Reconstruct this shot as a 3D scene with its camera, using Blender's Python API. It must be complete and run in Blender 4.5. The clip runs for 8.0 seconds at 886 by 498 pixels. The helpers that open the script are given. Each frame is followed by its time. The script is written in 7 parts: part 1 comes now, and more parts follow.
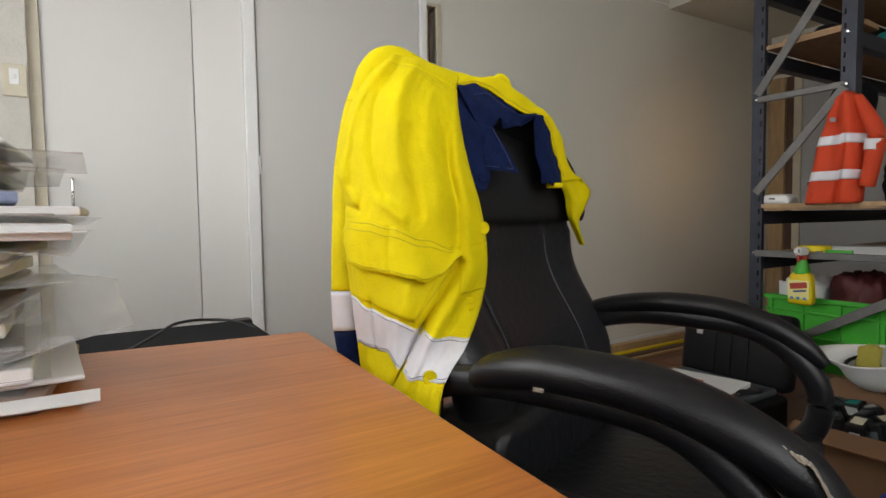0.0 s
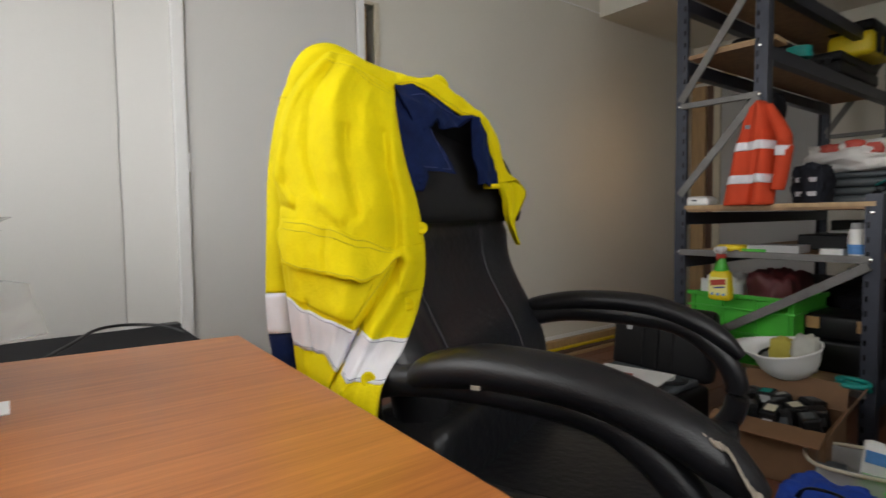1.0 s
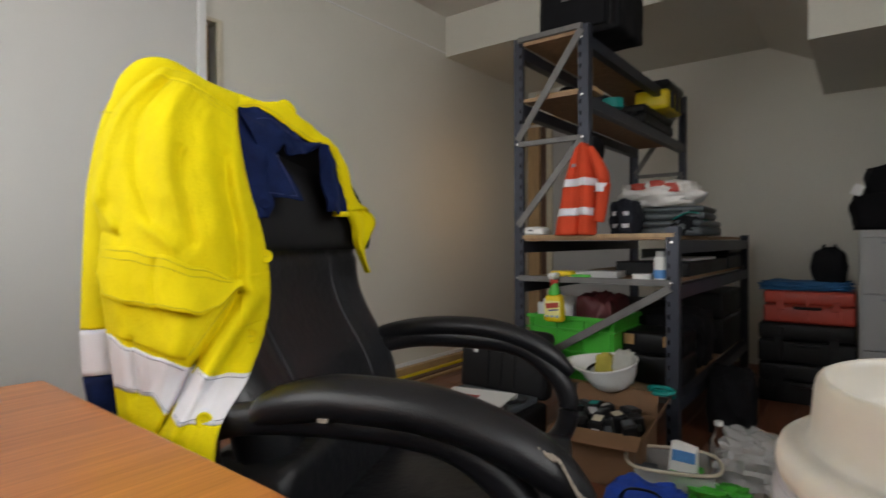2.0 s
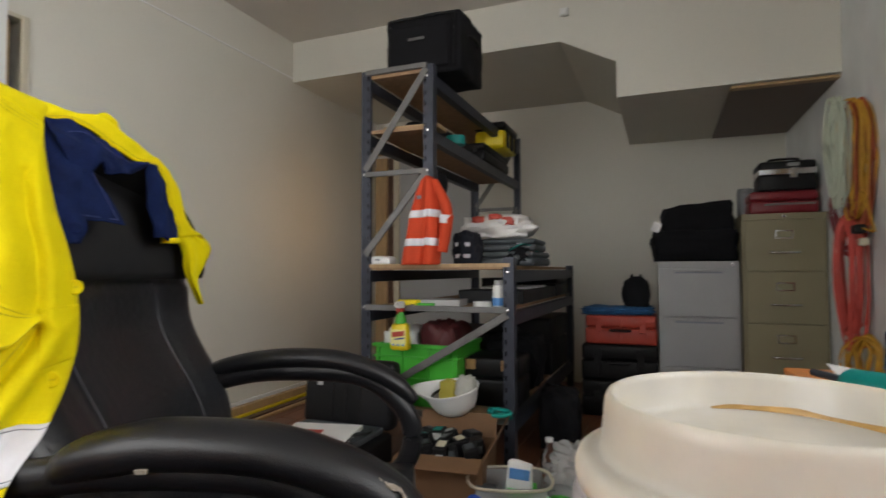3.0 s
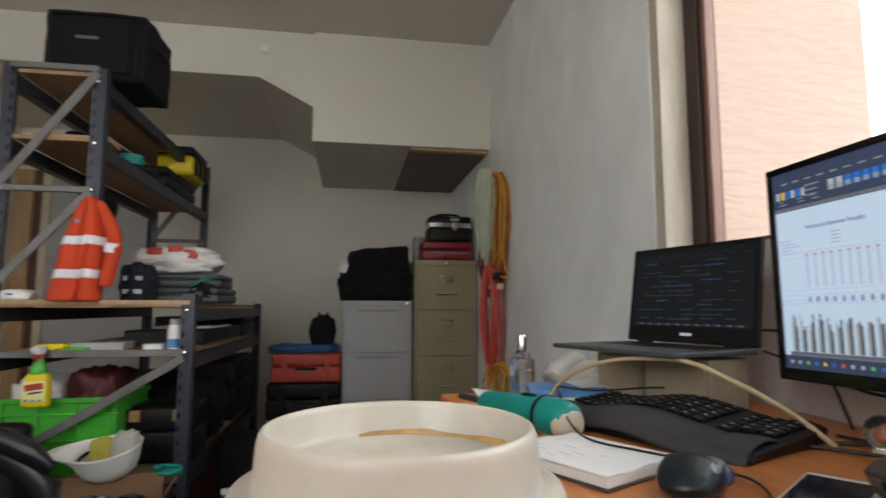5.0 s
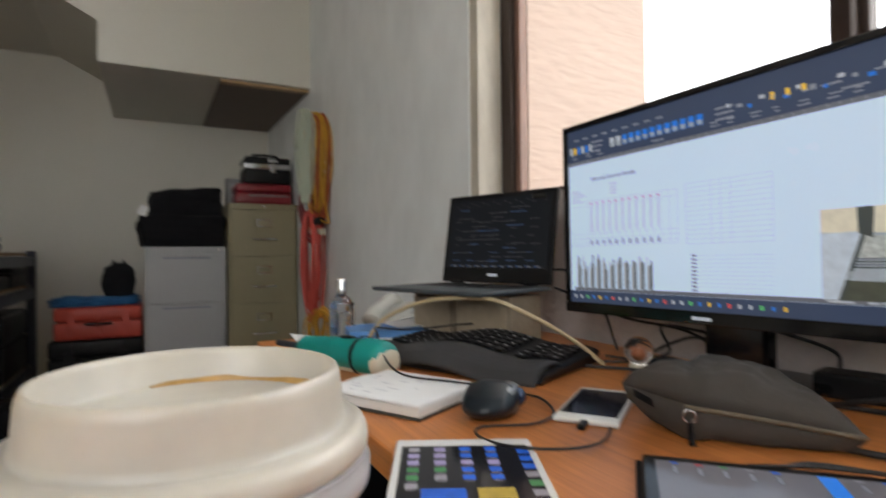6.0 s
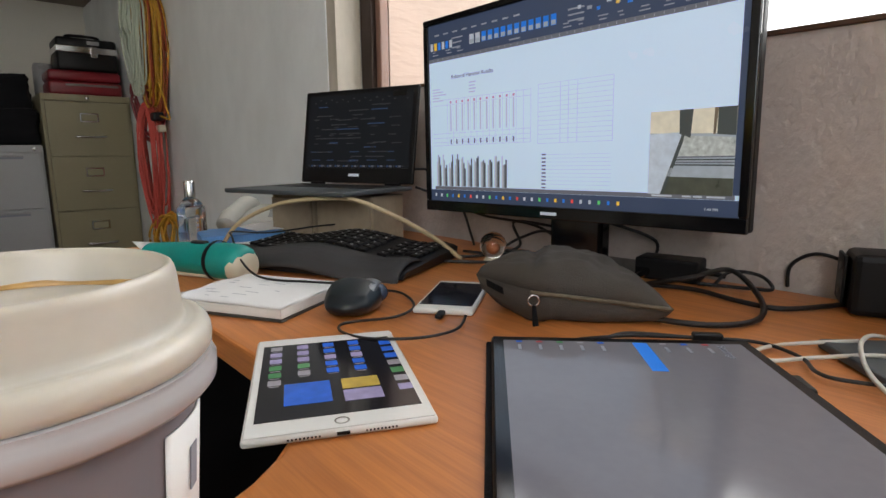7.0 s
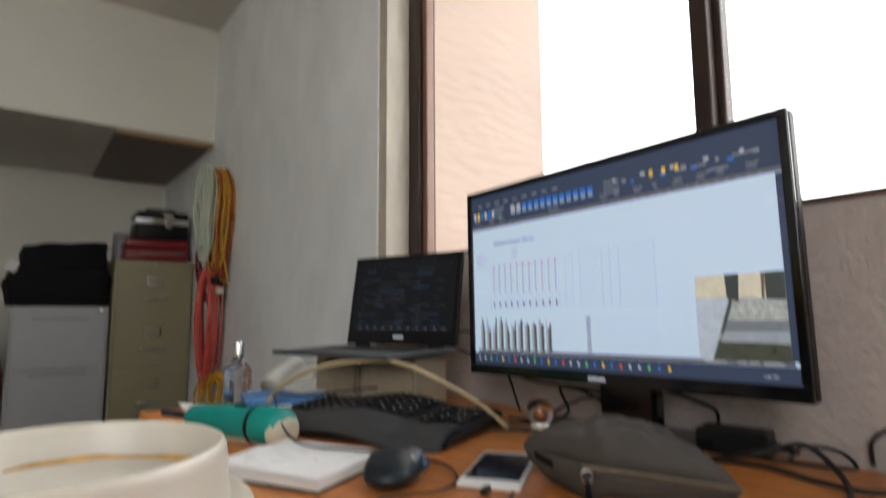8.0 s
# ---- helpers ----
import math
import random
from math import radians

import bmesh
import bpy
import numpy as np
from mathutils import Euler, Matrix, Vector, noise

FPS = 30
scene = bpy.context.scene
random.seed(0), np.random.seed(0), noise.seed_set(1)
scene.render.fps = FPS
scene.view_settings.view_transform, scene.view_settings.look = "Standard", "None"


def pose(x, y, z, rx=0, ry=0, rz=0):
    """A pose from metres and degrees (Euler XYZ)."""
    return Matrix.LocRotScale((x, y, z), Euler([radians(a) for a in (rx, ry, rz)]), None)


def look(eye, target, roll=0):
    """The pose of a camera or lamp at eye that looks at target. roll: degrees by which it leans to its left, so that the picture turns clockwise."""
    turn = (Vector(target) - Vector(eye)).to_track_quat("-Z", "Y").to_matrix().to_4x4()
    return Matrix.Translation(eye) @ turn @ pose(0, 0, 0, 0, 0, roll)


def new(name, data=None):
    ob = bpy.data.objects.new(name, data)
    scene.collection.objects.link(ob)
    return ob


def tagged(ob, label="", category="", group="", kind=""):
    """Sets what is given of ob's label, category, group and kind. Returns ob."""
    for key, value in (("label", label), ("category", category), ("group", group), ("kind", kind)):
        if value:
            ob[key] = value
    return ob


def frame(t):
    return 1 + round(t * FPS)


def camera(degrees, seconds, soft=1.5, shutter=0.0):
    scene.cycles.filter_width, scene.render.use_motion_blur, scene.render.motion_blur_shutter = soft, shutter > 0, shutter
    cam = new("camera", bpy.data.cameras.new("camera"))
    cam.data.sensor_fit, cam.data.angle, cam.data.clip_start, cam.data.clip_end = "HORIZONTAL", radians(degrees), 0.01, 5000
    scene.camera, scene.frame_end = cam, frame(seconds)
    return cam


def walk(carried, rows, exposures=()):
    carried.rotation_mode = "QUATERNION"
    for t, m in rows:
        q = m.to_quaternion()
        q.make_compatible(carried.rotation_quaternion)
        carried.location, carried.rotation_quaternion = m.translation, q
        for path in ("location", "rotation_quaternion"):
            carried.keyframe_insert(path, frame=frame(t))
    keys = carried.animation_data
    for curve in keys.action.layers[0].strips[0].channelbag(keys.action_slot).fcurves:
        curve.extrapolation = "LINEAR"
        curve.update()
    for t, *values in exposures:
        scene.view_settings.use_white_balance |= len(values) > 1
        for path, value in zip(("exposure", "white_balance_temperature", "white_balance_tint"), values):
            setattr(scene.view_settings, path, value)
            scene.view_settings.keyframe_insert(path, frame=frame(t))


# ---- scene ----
# The camera turns on the desk beside a takeaway cup: from the chair, past the storage rack, to the screen and the window.
cam = camera(77.15, 8.0, shutter=0.5)
PATH = [
    (0.0, pose(0.0145, 0.0066, 0.9357, 86.69, 0.80, 58.65)),
    (0.5, pose(0.0150, 0.0069, 0.9357, 86.68, 0.81, 57.15)),
    (1.0, pose(0.0166, 0.0077, 0.9357, 86.63, 0.67, 52.41)),
    (1.5, pose(0.0194, 0.0084, 0.9361, 87.81, 0.52, 45.14)),
    (3.0, pose(0.0285, 0.0075, 0.9375, 92.26, 0.17, 21.63)),
    (3.5, pose(0.0312, 0.0064, 0.9379, 93.71, 0.11, 14.11)),
    (4.0, pose(0.0335, 0.0047, 0.9385, 95.32, -0.54, 5.87)),
    (5.5, pose(0.0400, -0.0003, 0.9384, 95.95, 0.75, -17.80)),
    (6.0, pose(0.0427, -0.0008, 0.9369, 90.44, 0.54, -27.57)),
    (6.5, pose(0.0454, -0.0020, 0.9352, 85.28, 0.36, -36.83)),
    (7.0, pose(0.0473, -0.0023, 0.9334, 80.20, 0.42, -41.49)),
    (7.5, pose(0.0464, -0.0026, 0.9345, 83.30, 0.42, -40.12)),
    (8.0, pose(0.0427, -0.0058, 0.9387, 96.63, 0.38, -37.09)),
]
EXPO = [(0.0, -0.31), (1.5, -0.37), (3.0, -0.04), (3.5, 0.0), (5.5, -0.04), (8.0, -0.10)]
WINDOW_WATTS = 195.0
SOUTH_WATTS = 90.0
walk(cam, PATH, EXPO)

# ---- world and light ----
world = bpy.data.worlds.new("world")
scene.world = world
world.use_nodes = True
wn = world.node_tree
sky = wn.nodes.new("ShaderNodeTexSky")
sky.sky_type = "NISHITA"
sky.sun_disc = False
sky.sun_elevation = radians(50)
sky.sun_rotation = radians(60)
wn.nodes["Background"].inputs["Strength"].default_value = 0.15
wn.links.new(sky.outputs["Color"], wn.nodes["Background"].inputs["Color"])

sun_data = bpy.data.lights.new("sun", "SUN")
sun_data.energy, sun_data.angle, sun_data.color = 1.0, radians(12), (1.0, 0.96, 0.9)
sun = new("sun", sun_data)
sun.matrix_world = look((8, -3, 9), (0, 0, 0))

sky_data = bpy.data.lights.new("window_daylight", "AREA")
sky_data.shape, sky_data.size, sky_data.size_y, sky_data.energy, sky_data.color = "RECTANGLE", 6.0, 4.2, WINDOW_WATTS, (1.0, 0.96, 0.90)
daylight = new("window_daylight", sky_data)
daylight.matrix_world = look((3.3, -0.35, 2.9), (0.9, 0.25, 1.75))
# fill lamp added behind the desk, out of view, to brighten beam and pier
south_data = bpy.data.lights.new("south_fill_light", "AREA")
south_data.shape, south_data.size, south_data.size_y, south_data.energy, south_data.color = "RECTANGLE", 2.3, 1.9, SOUTH_WATTS, (1.0, 0.975, 0.93)
south = new("south_fill_light", south_data)
south.matrix_world = look((-1.25, -1.7, 2.15), (-0.85, -0.7, 1.9))

# unseen warm area lamp, added to put a glow on the partition
glow_data = bpy.data.lights.new("partition_warm_fill", "AREA")
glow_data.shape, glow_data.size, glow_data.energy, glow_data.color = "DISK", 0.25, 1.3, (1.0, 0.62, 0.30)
glow = new("partition_warm_fill", glow_data)
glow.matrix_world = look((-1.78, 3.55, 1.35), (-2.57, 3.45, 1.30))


# ---- materials ----
def mat(name, color, rough=0.5, metal=0.0, var=0.12, scale=8.0, bump=0.0, bscale=120.0, stretch=(1, 1, 1), glow=0.0, spec=0.5, tint=None, sheen=0.0, deep=0.004):
    """A surface with broad stains, fine grain and relief."""
    m = bpy.data.materials.new(name)
    m.use_nodes = True
    nt = m.node_tree
    b = nt.nodes["Principled BSDF"]
    b.inputs["Roughness"].default_value = rough
    b.inputs["Metallic"].default_value = metal
    b.inputs["Specular IOR Level"].default_value = spec
    if sheen:
        b.inputs["Sheen Weight"].default_value = sheen
    co = nt.nodes.new("ShaderNodeTexCoord")
    mp = nt.nodes.new("ShaderNodeMapping")
    mp.inputs["Scale"].default_value = stretch
    nt.links.new(co.outputs["Object"], mp.inputs["Vector"])
    n1 = nt.nodes.new("ShaderNodeTexNoise")
    n1.inputs["Scale"].default_value = scale
    n1.inputs["Detail"].default_value = 5
    n2 = nt.nodes.new("ShaderNodeTexNoise")
    n2.inputs["Scale"].default_value = bscale
    n2.inputs["Detail"].default_value = 4
    for n in (n1, n2):
        nt.links.new(mp.outputs["Vector"], n.inputs["Vector"])
    add = nt.nodes.new("ShaderNodeMath")
    add.operation = "MULTIPLY_ADD"
    add.inputs[1].default_value = 0.35
    nt.links.new(n2.outputs["Fac"], add.inputs[0])
    nt.links.new(n1.outputs["Fac"], add.inputs[2])
    ramp = nt.nodes.new("ShaderNodeValToRGB")
    e = ramp.color_ramp.elements
    e[0].position, e[1].position = 0.4, 0.95
    dark = tint or tuple(c * (1 - var) for c in color)
    e[0].color = (*dark, 1)
    e[1].color = (*[min(1, c * (1 + var * 0.6)) for c in color], 1)
    nt.links.new(add.outputs[0], ramp.inputs["Fac"])
    nt.links.new(ramp.outputs["Color"], b.inputs["Base Color"])
    rr = nt.nodes.new("ShaderNodeMapRange")
    rr.inputs["To Min"].default_value = max(0.03, rough - 0.07)
    rr.inputs["To Max"].default_value = min(1, rough + 0.07)
    nt.links.new(n1.outputs["Fac"], rr.inputs["Value"])
    nt.links.new(rr.outputs["Result"], b.inputs["Roughness"])
    if bump:
        bp = nt.nodes.new("ShaderNodeBump")
        bp.inputs["Strength"].default_value = bump
        bp.inputs["Distance"].default_value = deep
        nt.links.new(n2.outputs["Fac"], bp.inputs["Height"])
        nt.links.new(bp.outputs["Normal"], b.inputs["Normal"])
    if glow:
        b.inputs["Emission Color"].default_value = (*color, 1)
        b.inputs["Emission Strength"].default_value = glow
    return m


def glass_mat(name, color=(1, 1, 1), rough=0.02, ior=1.45):
    m = bpy.data.materials.new(name)
    m.use_nodes = True
    b = m.node_tree.nodes["Principled BSDF"]
    b.inputs["Base Color"].default_value = (*color, 1)
    b.inputs["Roughness"].default_value = rough
    b.inputs["IOR"].default_value = ior
    b.inputs["Transmission Weight"].default_value = 1.0
    return m


def film_mat(name, alpha):
    """Clear plastic film: mostly see-through, with gloss."""
    m = bpy.data.materials.new(name)
    m.use_nodes = True
    b = m.node_tree.nodes["Principled BSDF"]
    b.inputs["Base Color"].default_value = (0.75, 0.76, 0.76, 1)
    b.inputs["Roughness"].default_value = 0.12
    b.inputs["Alpha"].default_value = alpha
    return m


def wood_mat(name, a, c, rough, along="y", fine=1.0):
    """Printed wood laminate: long fine streaks over broad cathedral bands."""
    m = bpy.data.materials.new(name)
    m.use_nodes = True
    nt = m.node_tree
    b = nt.nodes["Principled BSDF"]
    co = nt.nodes.new("ShaderNodeTexCoord")
    vals = []
    for k, (s, st) in enumerate(((9, 12), (150 * fine, 26), (460 * fine, 24))):
        mp = nt.nodes.new("ShaderNodeMapping")
        sc = [1.0, 1.0, 1.0]
        sc["xyz".index(along)] = 1.0 / st
        mp.inputs["Scale"].default_value = sc
        nt.links.new(co.outputs["Object"], mp.inputs["Vector"])
        n = nt.nodes.new("ShaderNodeTexNoise")
        n.inputs["Scale"].default_value = s
        n.inputs["Detail"].default_value = 4
        n.inputs["Distortion"].default_value = 0.6 if k == 0 else 0.1
        nt.links.new(mp.outputs["Vector"], n.inputs["Vector"])
        vals.append(n.outputs["Fac"])
    m1 = nt.nodes.new("ShaderNodeMath")
    m1.operation = "MULTIPLY_ADD"
    m1.inputs[1].default_value = 0.75
    nt.links.new(vals[1], m1.inputs[0])
    nt.links.new(vals[0], m1.inputs[2])
    m2 = nt.nodes.new("ShaderNodeMath")
    m2.operation = "MULTIPLY_ADD"
    m2.inputs[1].default_value = 0.5
    nt.links.new(vals[2], m2.inputs[0])
    nt.links.new(m1.outputs[0], m2.inputs[2])
    ramp = nt.nodes.new("ShaderNodeValToRGB")
    e = ramp.color_ramp.elements
    e[0].position, e[1].position = 0.85, 1.35
    m3 = nt.nodes.new("ShaderNodeMapRange")
    m3.inputs["From Min"].default_value = 0.68
    m3.inputs["From Max"].default_value = 1.55
    nt.links.new(m2.outputs[0], m3.inputs["Value"])
    e[0].position, e[1].position = 0.1, 0.9
    e[0].color, e[1].color = (*a, 1), (*c, 1)
    nt.links.new(m3.outputs["Result"], ramp.inputs["Fac"])
    nt.links.new(ramp.outputs["Color"], b.inputs["Base Color"])
    b.inputs["Roughness"].default_value = rough
    bp = nt.nodes.new("ShaderNodeBump")
    bp.inputs["Strength"].default_value = 0.06
    bp.inputs["Distance"].default_value = 0.001
    nt.links.new(vals[2], bp.inputs["Height"])
    nt.links.new(bp.outputs["Normal"], b.inputs["Normal"])
    return m


M_WALL = mat("painted_plasterboard", (0.66, 0.64, 0.57), 0.6, var=0.06, scale=1.3, bump=0.05, bscale=90)
M_PLASTER = mat("old_plaster", (0.88, 0.915, 0.92), 0.6, var=0.13, scale=2.6, bump=0.7, bscale=11, stretch=(1, 1, 0.6), deep=0.012)
M_ROUGH = mat("rough_plaster", (0.58, 0.52, 0.49), 0.8, var=0.16, scale=5, bump=0.85, bscale=60, stretch=(1, 1, 0.75), deep=0.008)
M_RENDER = mat("pink_render", (0.55, 0.425, 0.35), 0.9, var=0.08, scale=4, bump=0.8, bscale=26, stretch=(0.45, 1, 1.4), deep=0.010)
M_CEIL = mat("ceiling_paint", (0.64, 0.61, 0.56), 0.7, var=0.05, scale=1.5, bump=0.05)
M_FLOOR = wood_mat("floor_boards", (0.10, 0.035, 0.018), (0.26, 0.10, 0.05), 0.35)
M_DESK = wood_mat("beech_laminate", (0.37, 0.120, 0.030), (0.66, 0.245, 0.066), 0.36)
M_PAINT = mat("satin_door_paint", (0.61, 0.60, 0.575), 0.4, var=0.04, scale=1.0, bump=0.03)
M_TRIM = mat("white_trim", (0.78, 0.78, 0.77), 0.35, var=0.04, scale=3)
M_CUP_WHITE = mat("lid_plastic", (0.50, 0.47, 0.41), 0.32, var=0.16, scale=22, spec=0.5)
lid_shader = M_CUP_WHITE.node_tree.nodes["Principled BSDF"]
lid_shader.inputs["Subsurface Weight"].default_value = 0.4
lid_shader.inputs["Subsurface Radius"].default_value = (1.0, 0.85, 0.6)
lid_shader.inputs["Subsurface Scale"].default_value = 0.006
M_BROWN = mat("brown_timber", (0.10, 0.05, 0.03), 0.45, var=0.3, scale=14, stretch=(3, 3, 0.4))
M_PINE = mat("pine_timber", (0.45, 0.30, 0.15), 0.5, var=0.25, scale=12, stretch=(3, 3, 0.4))
M_ALU = mat("bronze_window_frame", (0.045, 0.028, 0.022), 0.4, metal=0.3, var=0.2)
M_LEATHER = mat("black_leather", (0.011, 0.012, 0.015), 0.34, spec=0.5, var=0.3, scale=6, bump=0.4, bscale=60, deep=0.004)
M_PUFOAM = mat("black_armrest", (0.009, 0.009, 0.011), 0.36, spec=0.45, var=0.3, scale=9, bump=0.15, bscale=400)
M_WORN = mat("worn_armrest_backing", (0.36, 0.31, 0.25), 0.8, var=0.4, scale=40, bump=0.3)
M_MESH = mat("black_upholstery", (0.005, 0.005, 0.006), 0.9, var=0.3, scale=30)
M_STITCH = mat("dark_seam", (0.035, 0.035, 0.040), 0.5)
M_YELLOW = mat("hi_vis_yellow_cotton", (0.76, 0.625, 0.0), 0.8, var=0.12, scale=14, bump=0.35, bscale=260, spec=0.2, deep=0.003)
M_NAVY = mat("navy_cotton", (0.006, 0.014, 0.062), 0.85, var=0.35, scale=40, bump=0.4, bscale=300, spec=0.15)
M_REFLECT = mat("reflective_tape", (0.74, 0.73, 0.77), 0.45, var=0.06, scale=30, bump=0.1, bscale=500)
M_STEEL = mat("grey_blue_rack_steel", (0.045, 0.05, 0.068), 0.42, metal=0.4, var=0.25, scale=10)
M_BAR = mat("galvanised_bar", (0.17, 0.165, 0.16), 0.5, metal=0.3, var=0.25, scale=15)
M_CHIP = mat("particle_board", (0.36, 0.22, 0.12), 0.7, var=0.3, scale=25, bump=0.2, bscale=200)
M_BLACK = mat("black_plastic", (0.006, 0.006, 0.007), 0.45, spec=0.25, var=0.3, scale=8, bump=0.08, bscale=300)
M_GLOSS = mat("gloss_black", (0.006, 0.006, 0.007), 0.12, var=0.2)
M_FABRIC = mat("black_nylon", (0.008, 0.008, 0.010), 0.85, spec=0.2, var=0.35, scale=12, bump=0.4, bscale=350)
M_GREYCAB = mat("light_grey_enamel", (0.37, 0.37, 0.37), 0.4, var=0.06, scale=4)
M_OLIVE = mat("olive_beige_enamel", (0.27, 0.235, 0.14), 0.42, var=0.08, scale=4)
M_CHROME = mat("chrome", (0.7, 0.7, 0.7), 0.18, metal=1.0, var=0.1)
M_RED = mat("red_plastic", (0.42, 0.05, 0.03), 0.45, var=0.15, scale=10)
M_DKRED = mat("dark_red_enamel", (0.20, 0.012, 0.02), 0.35, var=0.15, scale=10)
M_ORANGE = mat("hi_vis_orange_cotton", (0.62, 0.058, 0.014), 0.8, var=0.15, scale=12, bump=0.3, bscale=400)
M_GREEN = mat("green_crate_plastic", (0.06, 0.42, 0.035), 0.42, var=0.12, scale=8)
M_WHITE = mat("white_plastic", (0.75, 0.75, 0.73), 0.35, var=0.05, scale=10)
M_PAPER = mat("white_paper", (0.78, 0.78, 0.78), 0.85, var=0.04, scale=10, bump=0.05)
M_INK = mat("grey_ink", (0.25, 0.26, 0.3), 0.8)
M_CARD = mat("brown_cardboard", (0.18, 0.095, 0.045), 0.8, var=0.15, scale=10, bump=0.1)
M_TEAL = mat("teal_rubber", (0.0, 0.25, 0.22), 0.5, var=0.15, scale=20)
M_GREYBAG = mat("charcoal_canvas", (0.062, 0.053, 0.045), 0.8, var=0.2, scale=18, bump=0.35, bscale=500)
M_CREAM = mat("cream_plastic", (0.55, 0.50, 0.38), 0.45, var=0.1, scale=20)
M_TAN = mat("tan_cable", (0.50, 0.40, 0.24), 0.5)
M_WIRE = mat("black_cable", (0.01, 0.01, 0.011), 0.45)
M_WHITEWIRE = mat("white_cable", (0.66, 0.64, 0.58), 0.45)
M_ROPE_A = mat("pale_green_cord", (0.55, 0.60, 0.48), 0.5)
M_ROPE_B = mat("yellow_orange_cord", (0.62, 0.33, 0.03), 0.5, var=0.3, scale=30)
M_ROPE_C = mat("red_cord", (0.62, 0.09, 0.07), 0.5, var=0.2)
M_BLUE = mat("blue_cloth", (0.01, 0.06, 0.42), 0.8, var=0.3, scale=10, bump=0.3)
M_SKYBLUE = mat("blue_cardboard", (0.10, 0.28, 0.62), 0.5, var=0.2, scale=25)
M_YELLOWP = mat("yellow_plastic", (0.78, 0.60, 0.01), 0.4, var=0.1)
M_GREYCASE = mat("slate_grey_plastic", (0.06, 0.07, 0.078), 0.5, var=0.2, scale=10)
M_STONE = mat("old_brick_block", (0.30, 0.24, 0.17), 0.85, var=0.3, scale=12, bump=0.5, bscale=60)
M_GLASS = glass_mat("clear_glass")
M_PANE = film_mat("window_glass", 0.03)
M_FILM = film_mat("clear_plastic_sleeve", 0.32)
M_SCREEN_W = mat("screen_page", (0.56, 0.72, 0.92), 0.25, var=0.0, glow=0.44)
M_SCREEN_D = mat("screen_toolbar", (0.035, 0.05, 0.09), 0.25, var=0.0, glow=0.7)
M_SCREEN_T = mat("screen_grey_text", (0.12, 0.13, 0.16), 0.3, glow=0.5)
M_SCREEN_L = mat("screen_light_marks", (0.42, 0.46, 0.52), 0.3, glow=0.5)
M_SCREEN_B = mat("screen_blue_marks", (0.01, 0.13, 0.50), 0.3, glow=0.7)
M_SCREEN_G = mat("screen_green_marks", (0.08, 0.45, 0.12), 0.3, glow=0.7)
M_SCREEN_R = mat("screen_red_marks", (0.6, 0.06, 0.05), 0.3, glow=0.6)
M_SCREEN_Y = mat("screen_yellow_marks", (0.7, 0.45, 0.05), 0.3, glow=0.6)
M_SCREEN_P = mat("screen_violet_marks", (0.32, 0.3, 0.6), 0.3, glow=0.5)
M_SCREEN_K = mat("screen_dark", (0.010, 0.010, 0.013), 0.1, glow=0.4, spec=0.3)
M_SCREEN_S = mat("screen_grey_page", (0.125, 0.120, 0.135), 0.10, var=0.15, scale=9, glow=0.42)
M_PHOTO_A = mat("photo_pale_ground", (0.55, 0.52, 0.42), 0.3, var=0.3, scale=40, glow=0.6)
M_PHOTO_B = mat("photo_grey_concrete", (0.28, 0.32, 0.36), 0.3, var=0.3, scale=30, glow=0.6)
M_PHOTO_C = mat("photo_dark_steel", (0.05, 0.06, 0.06), 0.3, glow=0.6)


# ---- shaping helpers ----
def thing(name, label, category, m=None, group="", kind=""):
    ob = tagged(new(name), label, category, group, kind)
    ob.empty_display_size = 0.05
    if m is not None:
        ob.matrix_world = m
    return ob


def part(name, bm, material, parent=None, label="", smooth=None):
    me = bpy.data.meshes.new(name)
    bmesh.ops.recalc_face_normals(bm, faces=bm.faces)
    bm.to_mesh(me)
    bm.free()
    me.materials.append(material)
    ob = new(name, me)
    if smooth is not None:
        for p in me.polygons:
            p.use_smooth = True
        if smooth < 170:
            me.set_sharp_from_angle(angle=radians(smooth))
    if parent is not None:
        ob.parent = parent
    if label:
        ob["label"] = label
    return ob


def box(size, at=(0, 0, 0), bevel=0.0, seg=2, bm=None, m=None):
    bm = bm or bmesh.new()
    r = bmesh.ops.create_cube(bm, size=1.0)
    vs = r["verts"]
    bmesh.ops.scale(bm, vec=size, verts=vs)
    if bevel:
        es = list({e for v in vs for e in v.link_edges})
        r = bmesh.ops.bevel(bm, geom=es, offset=min(bevel, min(size) * 0.49), segments=seg, profile=0.5, affect="EDGES")
        vs = list({v for f in r["faces"] for v in f.verts} | {v for v in vs if v.is_valid})
    bmesh.ops.transform(bm, matrix=Matrix.Translation(at) @ (m or Matrix()), verts=vs)
    return bm


def lo(x0, x1, y0, y1, z0, z1, bevel=0.0, seg=2, bm=None):
    """A box by its limits."""
    return box((x1 - x0, y1 - y0, z1 - z0), ((x0 + x1) / 2, (y0 + y1) / 2, (z0 + z1) / 2), bevel, seg, bm)


def bar(a, b, w, d, bevel=0.0, bm=None):
    """A rectangular bar from a to b."""
    a, b = Vector(a), Vector(b)
    q = (b - a).to_track_quat("Z", "Y").to_matrix().to_4x4()
    return box((w, d, (b - a).length), (a + b) / 2, bevel, 1, bm, q)


